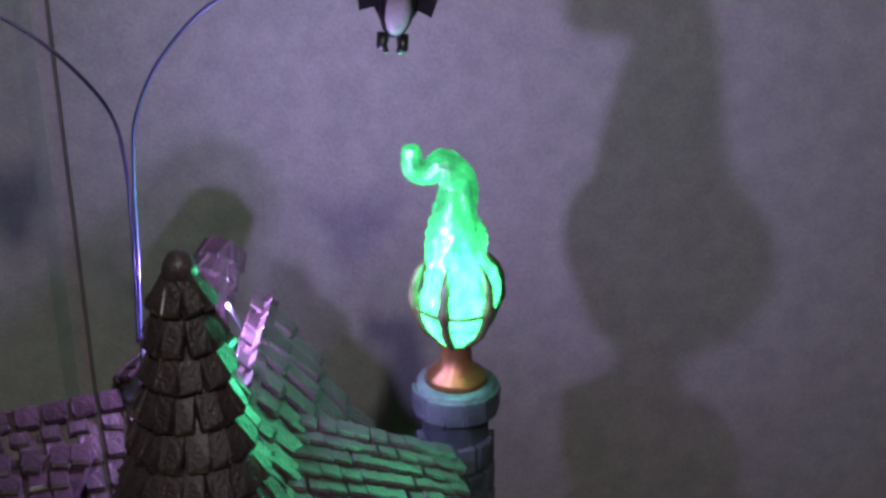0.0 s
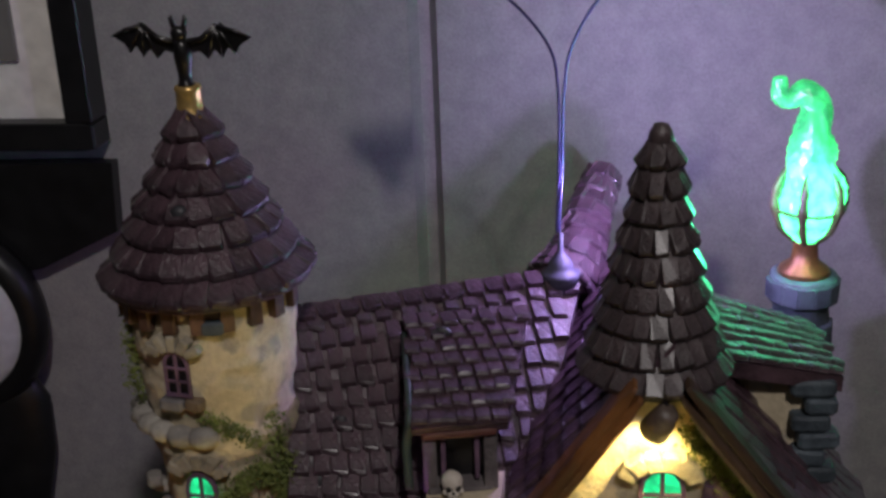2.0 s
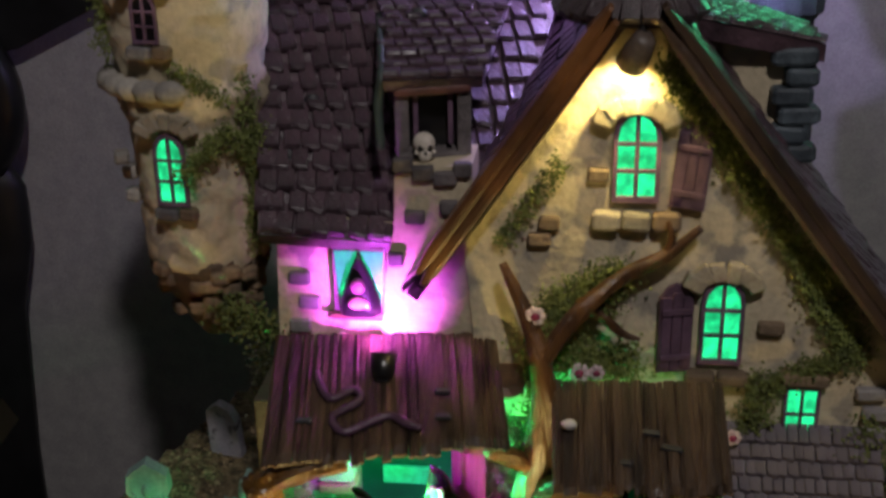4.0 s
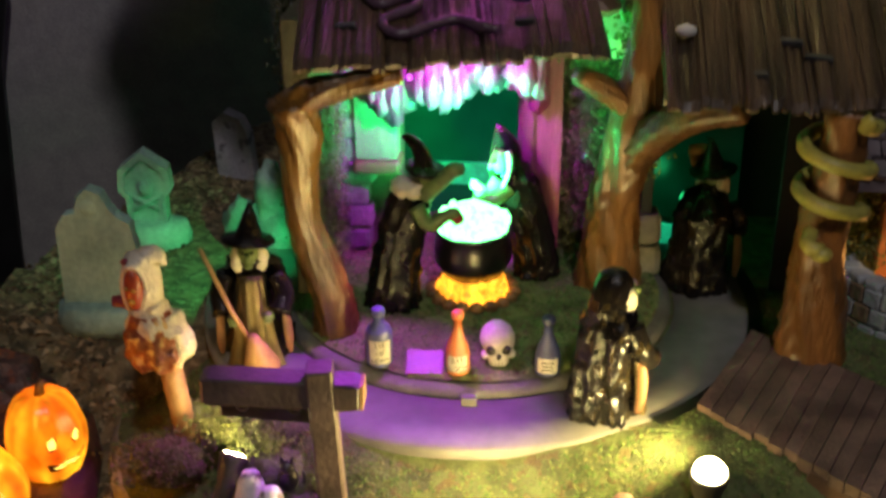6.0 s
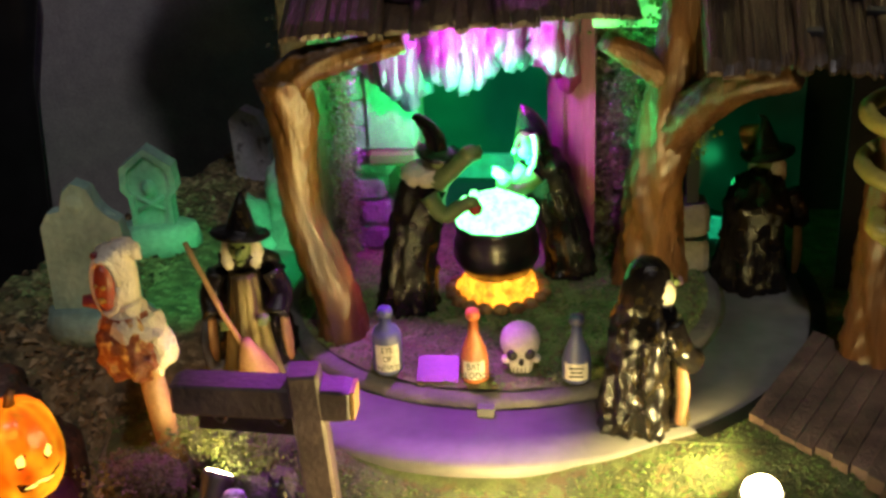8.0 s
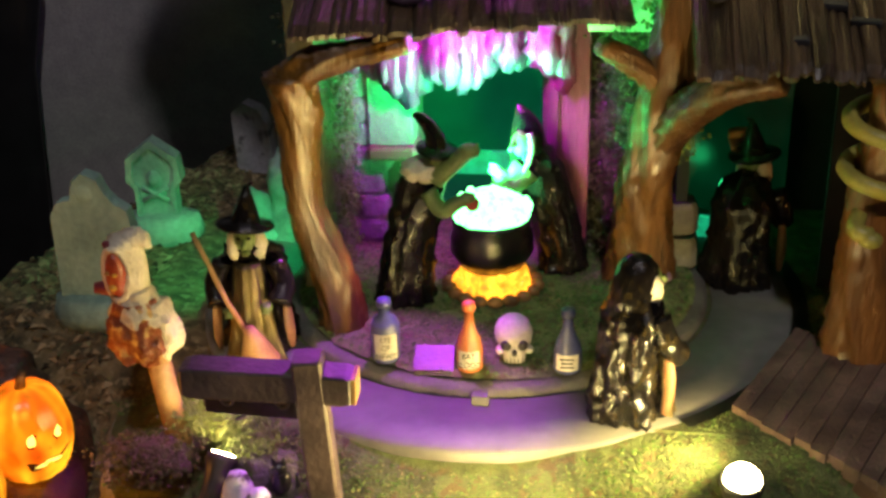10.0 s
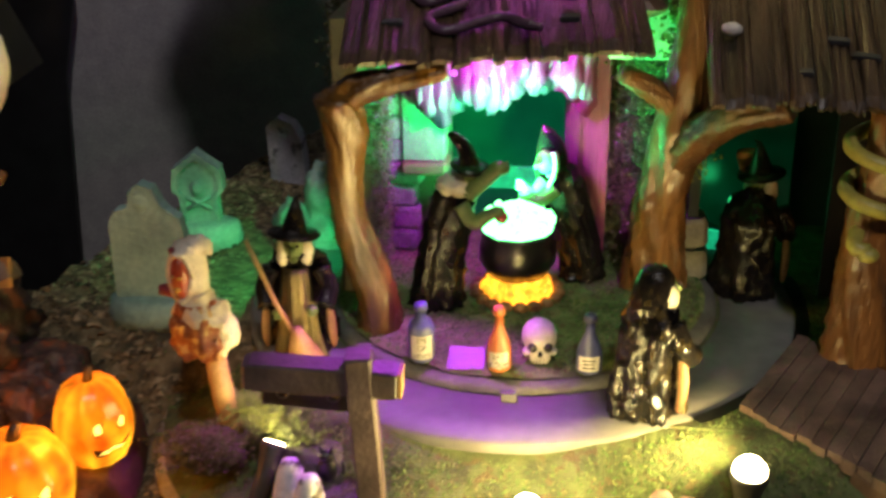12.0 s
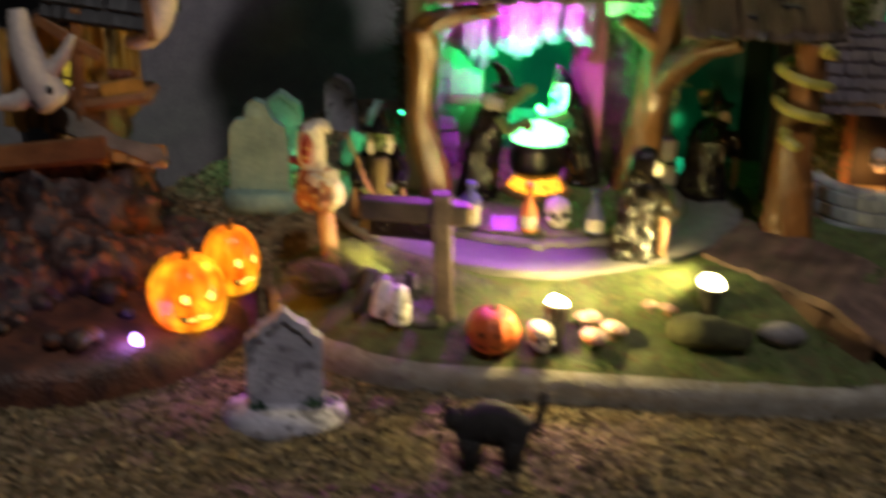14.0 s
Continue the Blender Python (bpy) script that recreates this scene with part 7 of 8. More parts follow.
def lit_shell():
    """Thin orange plastic lit from inside: yellow where it is thin, deep orange elsewhere."""
    m = glow_mat("lit_pumpkin", (1.0, 0.30, 0.010), 1.30, 0.35, 90)
    nt, nodes = m.node_tree, m.node_tree.nodes
    tc, n, r = nodes.new("ShaderNodeTexCoord"), nodes.new("ShaderNodeTexNoise"), nodes.new("ShaderNodeValToRGB")
    n.inputs["Scale"].default_value = 55
    r.color_ramp.elements[0].position, r.color_ramp.elements[0].color = 0.36, (1.0, 0.11, 0.001, 1)
    r.color_ramp.elements[1].position, r.color_ramp.elements[1].color = 0.62, (1.0, 0.42, 0.012, 1)
    nt.links.new(tc.outputs["Object"], n.inputs["Vector"])
    sep, ang, rib, wave, blend = (nodes.new(k) for k in ("ShaderNodeSeparateXYZ", "ShaderNodeMath", "ShaderNodeMath", "ShaderNodeMath", "ShaderNodeMath"))
    ang.operation, rib.operation, wave.operation, blend.operation = "ARCTAN2", "MULTIPLY", "SINE", "MULTIPLY_ADD"
    rib.inputs[1].default_value, blend.inputs[1].default_value = 11, 0.035
    nt.links.new(tc.outputs["Object"], sep.inputs[0])
    nt.links.new(sep.outputs["Y"], ang.inputs[0])
    nt.links.new(sep.outputs["X"], ang.inputs[1])
    nt.links.new(ang.outputs[0], rib.inputs[0])
    nt.links.new(rib.outputs[0], wave.inputs[0])
    nt.links.new(wave.outputs[0], blend.inputs[0])
    nt.links.new(n.outputs[0], blend.inputs[2])
    nt.links.new(blend.outputs[0], r.inputs[0])
    nt.links.new(r.outputs[0], nodes["Principled BSDF"].inputs["Emission Color"])
    return m


LITPUMP = lit_shell()
LITEYE = glow_mat("lit_eye", (1.0, 0.72, 0.12), 3.0, 0.9)
CARVED = mat("carved_dark", (0.16, 0.05, 0.01), (0.08, 0.025, 0.008), 0.6, 300, 0.3)
ORANGEPAINT = mat("orange_paint", (0.60, 0.13, 0.03), (0.40, 0.07, 0.018), 0.5, 240, 0.5)
pumpkin((-0.1440, -0.0900, 0.0130), 0.0165, 0.0325, 36, "large glowing orange jack-o'-lantern on the dark rock", LITPUMP, CARVED, LITEYE)
pumpkin((-0.1350, -0.0560, 0.0150), 0.0128, 0.0320, 52, "glowing orange jack-o'-lantern behind the large one", LITPUMP, CARVED, LITEYE)
pumpkin((-0.0105, -0.0945, 0.0140), 0.0108, 0.0190, -4, "flat orange painted pumpkin with a green stem", ORANGEPAINT, CARVED)
pumpkin((0.1930, -0.0330, 0.0190), 0.0112, 0.0250, -28, "grinning red-orange pumpkin at the corner of the base", mat("red_orange_paint", (0.55, 0.045, 0.012), (0.36, 0.028, 0.009), 0.3, 240, 0.3, coat=0.25), BLACK(), grin=1.6)


# ---- gravestones ----
def gravestone(p, turn, poly, depth, label, material, inset=True, slab=None, lean=0.0):
    t = thing("gravestone", label, "gravestone", "gravestones", p)
    t.rotation_euler = (radians(lean), 0, radians(turn))
    bm = bmesh.new()
    prism(bm, poly, depth)
    part("stone", bm, material, t)
    if inset:
        cx = sum(x for x, z in poly) / len(poly)
        zs = [z for x, z in poly]
        zm = (min(zs) + max(zs)) / 2
        n = len(poly)
        inner = [(cx + (x - cx) * 0.76, zm + (z - zm) * 0.80 + 0.0008) for x, z in poly]
        bm = bmesh.new()
        verts = [(x, -0.0020, z) for x, z in poly] + [(x, -0.0018, z) for x, z in inner] + [(x, 0.0002, z) for x, z in poly] + [(x, 0.0002, z) for x, z in inner]
        faces = []
        for i in range(n):
            j = (i + 1) % n
            faces += [(i, j, n + j, n + i), (i, 2 * n + i, 2 * n + j, j), (n + i, n + j, 3 * n + j, 3 * n + i)]
        put(bm, verts, faces)
        part("moulding", bm, material, t)
    if slab:
        bm = bmesh.new()
        lathe(bm, [(slab[0], -0.006), (slab[0] * 1.02, 0.0005), (slab[0] * 0.94, slab[2]), (slab[0] * 0.6, slab[2] * 1.15)], 26, Matrix.Translation((0, depth * 0.3, 0)), fold=0.02, folds=5, rough=0.03, sy=slab[1] / slab[0])
        part("slab", bm, material, t)
    return t


PALE = mat("violet_grey_stone", (0.60, 0.59, 0.67), (0.33, 0.32, 0.38), 0.75, 220, 0.6, spots=(0.16, 0.15, 0.18))
# Mint is partly the stone's own, partly green light put into the colour.
MINT = mat("mint_lit_stone", (0.29, 0.45, 0.395), (0.16, 0.27, 0.24), 0.7, 180, 0.5)
STEP = [(-0.0150, 0), (0.0150, 0), (0.0150, 0.0300), (0.0125, 0.0320), (0.0105, 0.0325), (0.0095, 0.0355), (0.0055, 0.0370), (0.0000, 0.0415), (-0.0055, 0.0370), (-0.0095, 0.0355), (-0.0105, 0.0325), (-0.0125, 0.0320), (-0.0150, 0.0300)]
g = gravestone((-0.0890, -0.1370, -0.0015), 14, [(x, z * 1.1) for x, z in STEP], 0.0055, "grey stepped gravestone with a moss-edged oval slab", PALE, True, (0.0245, 0.0165, 0.0045), -3)
ivy("moss", [((-0.010, -0.004, 0.005), (0.002, 0.001, 0.001)), ((0.012, -0.003, 0.006), (0.003, 0.001, 0.001))], 120, 0.0024, (0, -0.5, 0.8), "dark green moss tuft", mat("dark_moss", (0.02, 0.07, 0.035), (0.01, 0.035, 0.02), 0.8, 400, 0.6), g)
BULGE_TOP = [(-0.0160, 0), (0.0150, 0), (0.0145, 0.030), (0.0130, 0.040), (0.0085, 0.0430), (0.0060, 0.0460), (0.0035, 0.0520), (-0.0015, 0.0540), (-0.0050, 0.0510), (-0.0070, 0.0440), (-0.0120, 0.0430), (-0.0150, 0.0380)]
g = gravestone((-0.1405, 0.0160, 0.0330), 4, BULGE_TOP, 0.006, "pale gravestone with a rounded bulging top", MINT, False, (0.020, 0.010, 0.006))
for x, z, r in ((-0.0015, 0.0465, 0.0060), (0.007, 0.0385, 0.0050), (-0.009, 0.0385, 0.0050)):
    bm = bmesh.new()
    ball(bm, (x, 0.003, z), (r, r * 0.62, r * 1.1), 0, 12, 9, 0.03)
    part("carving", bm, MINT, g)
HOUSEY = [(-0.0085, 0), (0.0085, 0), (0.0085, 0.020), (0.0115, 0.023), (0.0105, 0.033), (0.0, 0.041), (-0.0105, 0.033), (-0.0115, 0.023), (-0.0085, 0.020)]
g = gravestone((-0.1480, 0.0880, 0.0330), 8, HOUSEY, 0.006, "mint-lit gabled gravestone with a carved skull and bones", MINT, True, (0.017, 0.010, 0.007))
bm = bmesh.new()
ball(bm, (0, -0.001, 0.024), (0.0032, 0.0016, 0.0036))
for s in (-1, 1):
    tube(bm, [(-0.0055 * s, -0.0008, 0.014), (0.0055 * s, -0.0008, 0.020)], 0.0009, 6)
part("carving", bm, MINT, g)
gravestone((-0.1310, 0.1650, 0.0300), -12, [(-0.010, 0), (0.010, 0), (0.0095, 0.026), (0.006, 0.033), (-0.002, 0.036), (-0.009, 0.030)], 0.006, "leaning grey gravestone at the back", PALE, False, None, 6)
g = thing("rock_heap", "lumpy green-lit boulders beside the house wall", "rocks", place=(-0.094, 0.088, 0.030))
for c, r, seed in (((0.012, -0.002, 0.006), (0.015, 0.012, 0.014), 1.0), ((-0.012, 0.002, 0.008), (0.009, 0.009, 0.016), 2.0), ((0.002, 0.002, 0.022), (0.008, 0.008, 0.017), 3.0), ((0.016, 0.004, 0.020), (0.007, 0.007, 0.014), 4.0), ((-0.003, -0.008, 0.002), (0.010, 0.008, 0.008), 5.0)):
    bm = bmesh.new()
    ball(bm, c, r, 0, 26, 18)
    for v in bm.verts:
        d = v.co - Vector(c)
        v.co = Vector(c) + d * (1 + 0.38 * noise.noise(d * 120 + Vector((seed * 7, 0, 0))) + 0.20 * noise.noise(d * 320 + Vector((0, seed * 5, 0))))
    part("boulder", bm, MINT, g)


# ---- well and ramp ----
def make_well():
    c = Vector((0.170, 0.053, 0.0))
    t = thing("wishing_well", "grey stone wishing well with timber posts and shingle roof", "well", place=c)
    grey = mat("well_stone", (0.36, 0.38, 0.41), (0.21, 0.22, 0.245), 0.7, 200, 0.6)
    bm = bmesh.new()
    lathe(bm, [(0.0350, 0.028), (0.0335, 0.040), (0.0325, 0.052), (0.0265, 0.052), (0.0265, 0.034)], 40, closed=False)
    part("wall", bm, grey, t)
    for k, (z, r) in enumerate(((0.0345, 0.0338), (0.0420, 0.0332), (0.0490, 0.0328))):
        for j in range(16):
            a = math.radians(-180 + j * 12 + (6 if k % 2 else 0) - 4)
            bm = bmesh.new()
            block(bm, (0.0066, 0.0032, 0.0064), Matrix.Translation((r * math.cos(a), r * math.sin(a), z)) @ pose(0, 0, 0, jit(4), jit(4), math.degrees(a) + 90), bev=0.3)
            part("stone", bm, grey if j % 7 != 3 else mat("brown_stone", (0.26, 0.18, 0.11)), t)
    for j in range(26):
        a = 2 * math.pi * j / 26
        bm = bmesh.new()
        block(bm, (0.0070, 0.0078, 0.0036), Matrix.Translation((0.0298 * math.cos(a), 0.0298 * math.sin(a), 0.0535)) @ pose(0, 0, 0, jit(3), jit(3), math.degrees(a) + 90), bev=0.3)
        part("coping", bm, grey, t)
    for x in (-0.0170, 0.0210):
        bm = bmesh.new()
        block(bm, (0.0060, 0.0060, 0.068), pose(x, 0.0, 0.066, 0, 0, jit(6)), bev=0.25)
        part("post", bm, mat("well_post", (0.33, 0.13, 0.04), (0.18, 0.07, 0.02), 0.5, 240, 0.5), t, "orange-lit timber post")
    bm = bmesh.new()
    lathe(bm, [(0.001, 0.044), (0.0262, 0.044)], 24, closed=False)
    part("water", bm, mat("well_dark", (0.035, 0.02, 0.012), (0.018, 0.01, 0.007), 0.5, 200, 0.3), t)
    # Dark panel added for the well's inner shade, covering the lit wall behind.
    bm = bmesh.new()
    block(bm, (0.034, 0.003, 0.048), pose(0.002, 0.004, 0.072))
    part("backboard", bm, mat("well_dark", (0.12, 0.05, 0.02)), t, "added dark panel standing for the shade behind the skull")
    a, b = Vector((-0.0355, -0.023, 0.0950)), Vector((0.0360, -0.023, 0.0950))
    d, cc = Vector((-0.0345, 0.004, 0.1290)), Vector((0.0350, 0.004, 0.1290))
    e, f = Vector((0.0360, 0.030, 0.0960)), Vector((-0.0355, 0.030, 0.0960))
    bm = bmesh.new()
    th = Vector((0, 0, -0.004))
    for q in ((a, b, cc, d), (d, cc, e, f)):
        put(bm, list(q) + [v + th for v in q], [(0, 1, 2, 3), (7, 6, 5, 4), (0, 4, 5, 1), (1, 5, 6, 2), (2, 6, 7, 3), (3, 7, 4, 0)])
    part("roof", bm, mat("well_shingle", (0.165, 0.135, 0.150), (0.07, 0.055, 0.065), 0.45, 240, 0.6), t, "dark plum shingle roof")
    shingle_slope(t, a, b, cc, d, 6, 15, mat("well_shingle", (0.135, 0.10, 0.105)), 0.0026)
    bm = bmesh.new()
    tube(bm, [(0.006, -0.025, 0.0935), (0.020, -0.025, 0.0930), (0.036, -0.0245, 0.0930)], [0.0014, 0.0020, 0.0015], 7, 0, 0.2)
    part("snow_edge", bm, mat("white_lump", (0.72, 0.70, 0.68)), t, "whitish crust on the eave")


make_well()
lamp("well_light", "POINT", (0.168, 0.030, 0.056), ORANGE, 0.0022, 0.004)


def make_ramp():
    t = thing("plank_ramp", "brown plank ramp leading down from the turning track", "ramp", place=(0, 0, 0))
    stations = [((0.079, -0.030, 0.0372), (0.103, 0.022, 0.0372)), ((0.104, -0.052, 0.0372), (0.128, 0.001, 0.0374)), ((0.128, -0.073, 0.0355), (0.153, -0.022, 0.0370)), ((0.154, -0.091, 0.0215), (0.180, -0.043, 0.0255))]
    wood = mat("ramp_wood", (0.21, 0.13, 0.10), (0.09, 0.055, 0.045), 0.5, 300, 1.2, grain=(1, 1, 0.4))
    for s in range(3):
        (a, b), (d, c) = stations[s], stations[s + 1]
        a, b, c, d = (Vector(v) for v in (a, b, c, d))
        for i in range(6):
            f0, f1 = (i + 0.03) / 6, (i + 0.97) / 6
            q = [a.lerp(d, f0), b.lerp(c, f0), b.lerp(c, f1), a.lerp(d, f1)]
            ext = (a - b).normalized() * jit(0.0012)
            q = [q[0] + ext, q[1], q[2], q[3] + ext]
            bm = bmesh.new()
            up, dn = Vector((0, 0, 0.0008 + jit(0.0003))), Vector((0, 0, -0.0035))
            put(bm, [v + dn for v in q] + [v + up for v in q], [(3, 2, 1, 0), (4, 5, 6, 7), (0, 1, 5, 4), (1, 2, 6, 5), (2, 3, 7, 6), (3, 0, 4, 7)])
            part("plank", bm, wood, t)
    for x, y, z in ((0.120, -0.062, 0.026), (0.138, -0.076, 0.021)):
        bm = bmesh.new()
        block(bm, (0.022, 0.006, 0.014), pose(x, y, z, 0, 14, -38), bev=0.2)
        part("beam", bm, DARKWOOD(), t)
    bm = bmesh.new()
    ball(bm, (0.110, -0.078, 0.0225), (0.010, 0.006, 0.0055), 0, 12, 8, 0.1)
    part("rock", bm, STONE(), house)
    bm = bmesh.new()
    tube(bm, curve([(0.064, -0.080, 0.022), (0.074, -0.088, 0.026), (0.086, -0.086, 0.024), (0.096, -0.084, 0.021)], 4), [0.004, 0.0055, 0.0065, 0.007, 0.0070, 0.007, 0.0068, 0.0066, 0.0064, 0.006, 0.0055, 0.005, 0.0035], 12, 0, 0.08)
    part("mound", bm, mat("mossy_mound", (0.10, 0.105, 0.040), (0.05, 0.045, 0.022), 0.9, 420, 1.0), house, "dark mossy mound below the spotlight")


make_ramp()


# ---- cat, cable, box ----
def make_cat():
    bm = bmesh.new()
    tube(bm, curve([(-0.011, 0, 0.0115), (-0.005, 0, 0.0170), (0.002, 0, 0.0175), (0.010, 0, 0.0120)], 5), list(np.interp(np.linspace(0, 1, 16), [0, 0.5, 1], [0.0066, 0.0088, 0.0072])), 16, 0, 0.05)
    for x, y in ((-0.0085, -0.003), (-0.0075, 0.003), (0.0075, -0.003), (0.0085, 0.003)):
        tube(bm, [(x, y, 0.014), (x - 0.0005, y, 0.006), (x, y, 0.0005), (x - 0.002, y, 0.0)], [0.0058, 0.0042, 0.0032, 0.0024], 9, 0, 0.06)
    ball(bm, (-0.0145, -0.001, 0.0195), (0.0052, 0.0045, 0.0045), 0, 12, 8, 0.04)
    for s in (-1, 1):
        tube(bm, [(-0.0150 + 0.0022 * s, -0.001, 0.0225), (-0.0150 + 0.0030 * s, -0.001, 0.0275)], [0.0020, 0.0003], 6)
    tube(bm, curve([(0.010, 0, 0.015), (0.0155, 0, 0.017), (0.0170, 0, 0.024), (0.0180, 0, 0.031)], 4), list(np.linspace(0.0024, 0.0012, 13)), 8)
    solid("black_cat", bm, mat("cat_black", (0.016, 0.014, 0.014), (0.008, 0.007, 0.007), 0.75, 500, 0.9), "black arched-back cat figure standing on the mat", "figurine", m=pose(-0.0040, -0.1570, -0.0035, 0, 0, 6))


make_cat()
bm = bmesh.new()
tube(bm, curve([(0.09, -0.36, 0.001), (0.130, -0.26, 0.000), (0.163, -0.196, 0.000), (0.194, -0.115, 0.001), (0.222, -0.030, 0.012), (0.240, 0.05, 0.026), (0.246, 0.14, 0.034), (0.235, 0.235, 0.034)], 8), 0.0032, 10)
solid("power_cable", bm, mat("cable_black", (0.012, 0.012, 0.012), None, 0.45, 200, 0.1), "black power cable lying along the base", "cable")
bm = bmesh.new()
block(bm, (0.055, 0.040, 0.018), pose(0.152, -0.212, 0.004, 0, 0, 40), bev=0.12)
solid("power_box", bm, mat("cable_black", (0.012, 0.012, 0.012)), "black plastic power adaptor box on the mat", "adaptor")


# ---- the crooked tree hut beside the house ----
def make_hut():
    hut = thing("tree_hut", "crooked ochre tree hut with a black scale roof", "model house", place=(0, 0, 0))
    rock = mat("dark_rock", (0.075, 0.040, 0.034), (0.016, 0.011, 0.014), 0.45, 260, 1.6, spots=(0.17, 0.055, 0.025))
    pts = [(-0.30, -0.10), (-0.26, -0.150), (-0.20, -0.146), (-0.160, -0.129), (-0.137, -0.105), (-0.126, -0.076), (-0.127, -0.045), (-0.138, -0.015), (-0.170, 0.010), (-0.24, 0.02), (-0.31, 0.0), (-0.33, -0.05)]
    line = [(p.x, p.y) for p in curve([(*p, 0) for p in pts + pts[:1]], 5)[:-1]]
    n = len(line)
    cx, cy = -0.22, -0.065
    bm = bmesh.new()
    steps = [(1.0, -0.012), (1.005, 0.002), (0.990, 0.008), (0.95, 0.0125), (0.80, 0.015), (0.55, 0.017), (0.25, 0.018), (0.02, 0.018)]
    verts = []
    for s, z in steps:
        for x, y in line:
            w = noise.noise(Vector((x * 80, y * 80, s * 4))) + 0.7 * noise.noise(Vector((x * 230, y * 230, s * 30)))
            verts.append((cx + (x - cx) * s * (1 + 0.015 * w), cy + (y - cy) * s * (1 + 0.015 * w), z + 0.003 * w * (z > 0.005)))
    put(bm, verts, [(i * n + j, i * n + (j + 1) % n, (i + 1) * n + (j + 1) % n, (i + 1) * n + j) for i in range(len(steps) - 1) for j in range(n)], 0, True)
    part("base", bm, mat("red_rock", (0.15, 0.055, 0.032), (0.04, 0.018, 0.014), 0.5, 220, 1.4, spots=(0.05, 0.02, 0.02)), hut, "dark reddish rock base")
    # roots and rubble in front
    for c, r, seed in (((-0.226, -0.026, 0.024), (0.046, 0.040, 0.040), 1.0), ((-0.198, -0.052, 0.018), (0.024, 0.026, 0.022), 2.0), ((-0.232, -0.078, 0.016), (0.026, 0.030, 0.024), 3.0), ((-0.180, -0.022, 0.016), (0.022, 0.022, 0.016), 4.0)):
        bm = bmesh.new()
        ball(bm, c, r, 0, 64, 44)
        for v in bm.verts:
            d = v.co - Vector(c)
            q = Vector((d.x, d.y, d.z * 0.6)) + Vector((seed * 0.3, 0, 0))
            v.co = Vector(c) + d * (1 + 0.30 * noise.noise(q * 50) + 0.26 * (0.5 - abs(noise.noise(q * 95))) + 0.16 * noise.noise(q * 240))
        part("crag", bm, rock, hut, "dark rugged crag" if seed == 1.0 else "")
    for i in range(26):
        bm = bmesh.new()
        x, y = random.uniform(-0.26, -0.165), random.uniform(-0.13, -0.03)
        r = random.uniform(0.003, 0.008)
        ball(bm, (x, y, 0.017 + r * 0.4), (r, r * 0.9, r * 0.8), 0, 10, 7, 0.12)
        part("rubble", bm, rock, hut)
    bm = bmesh.new()
    line = curve([(-0.222, -0.018, 0.015), (-0.218, -0.018, 0.040), (-0.214, -0.014, 0.060), (-0.218, -0.012, 0.100)], 10)
    gnarl(bm, line, list(np.linspace(0.022, 0.016, len(line))), 5.0)
    part("trunk", bm, mat("root_brown", (0.20, 0.085, 0.03), (0.06, 0.026, 0.012), 0.4, 300, 1.0, coat=0.3), hut, "twisted red-brown trunk")
    ochre = mat("ochre_board", (0.58, 0.32, 0.07), (0.14, 0.065, 0.016), 0.30, 320, 1.8, coat=0.5, grain=(1, 1, 0.3))
    bm = bmesh.new()
    block(bm, (0.046, 0.050, 0.050), pose(-0.2285, 0.004, 0.102, 0, 4, 8))
    cab = part("cabin", bm, mat("cabin_dark", (0.10, 0.06, 0.03), (0.05, 0.03, 0.015)), hut)
    for i in range(8):
        bm = bmesh.new()
        block(bm, (0.0056, 0.003, 0.050 + jit(0.004)), pose(-0.2500 + i * 0.0061, -0.0235 + i * 0.0008, 0.102 + jit(0.002), jit(3), 3 + jit(5), 8), bev=0.25)
        part("board", bm, ochre, cab, "weathered ochre wall board" if i == 0 else "")
    for i in range(5):
        bm = bmesh.new()
        block(bm, (0.003, 0.0085, 0.050 + jit(0.004)), pose(-0.2040, -0.015 + i * 0.009, 0.102, jit(4), jit(4), 8), bev=0.25)
        part("board", bm, ochre, cab)
    bm = bmesh.new()
    prism(bm, [(-0.004, -0.008), (0.004, -0.008), (0.004, 0.004), (0, 0.009), (-0.004, 0.004)], 0.002, pose(-0.2170, -0.0250, 0.106, 0, 4, 8))
    part("window", bm, glow_mat("dim_yellow", (0.85, 0.62, 0.06), 0.42, 0.6), cab, "dim yellow arched window")
    for x, z, w, hh in ((0, 0.000, 0.0010, 0.018), (0, -0.002, 0.008, 0.0010), (-0.0046, -0.001, 0.0016, 0.017), (0.0046, -0.001, 0.0016, 0.017), (0, -0.0088, 0.011, 0.0018)):
        bm = bmesh.new()
        block(bm, (w, 0.0016, hh), pose(-0.2170 + x, -0.0256 + x * 0.14, 0.106 + z, 0, 4, 8), bev=0.2)
        part("window_bar", bm, DARKWOOD(), cab)
    # balconies and ledges
    wood = mat("ledge_wood", (0.28, 0.13, 0.05), (0.13, 0.06, 0.025), 0.5, 220, 0.6)
    for m, size in ((pose(-0.199, -0.014, 0.0935, 0, -8, 10), (0.034, 0.026, 0.006)), (pose(-0.194, -0.022, 0.0985, 0, -10, 10), (0.020, 0.004, 0.010)), (pose(-0.225, -0.032, 0.0690, 0, -7, 6), (0.056, 0.030, 0.006)), (pose(-0.222, -0.046, 0.0740, 0, -7, 6), (0.054, 0.004, 0.010)), (pose(-0.196, -0.020, 0.0455, 0, 30, 12), (0.006, 0.006, 0.036)), (pose(-0.2130, -0.026, 0.1120, 0, 3, 8), (0.0045, 0.0045, 0.050)), (pose(-0.216, -0.028, 0.1240, 0, 32, 8), (0.034, 0.004, 0.005))):
        bm = bmesh.new()
        block(bm, size, m, bev=0.2)
        part("beam", bm, wood if size[0] != 0.020 else ochre, hut)
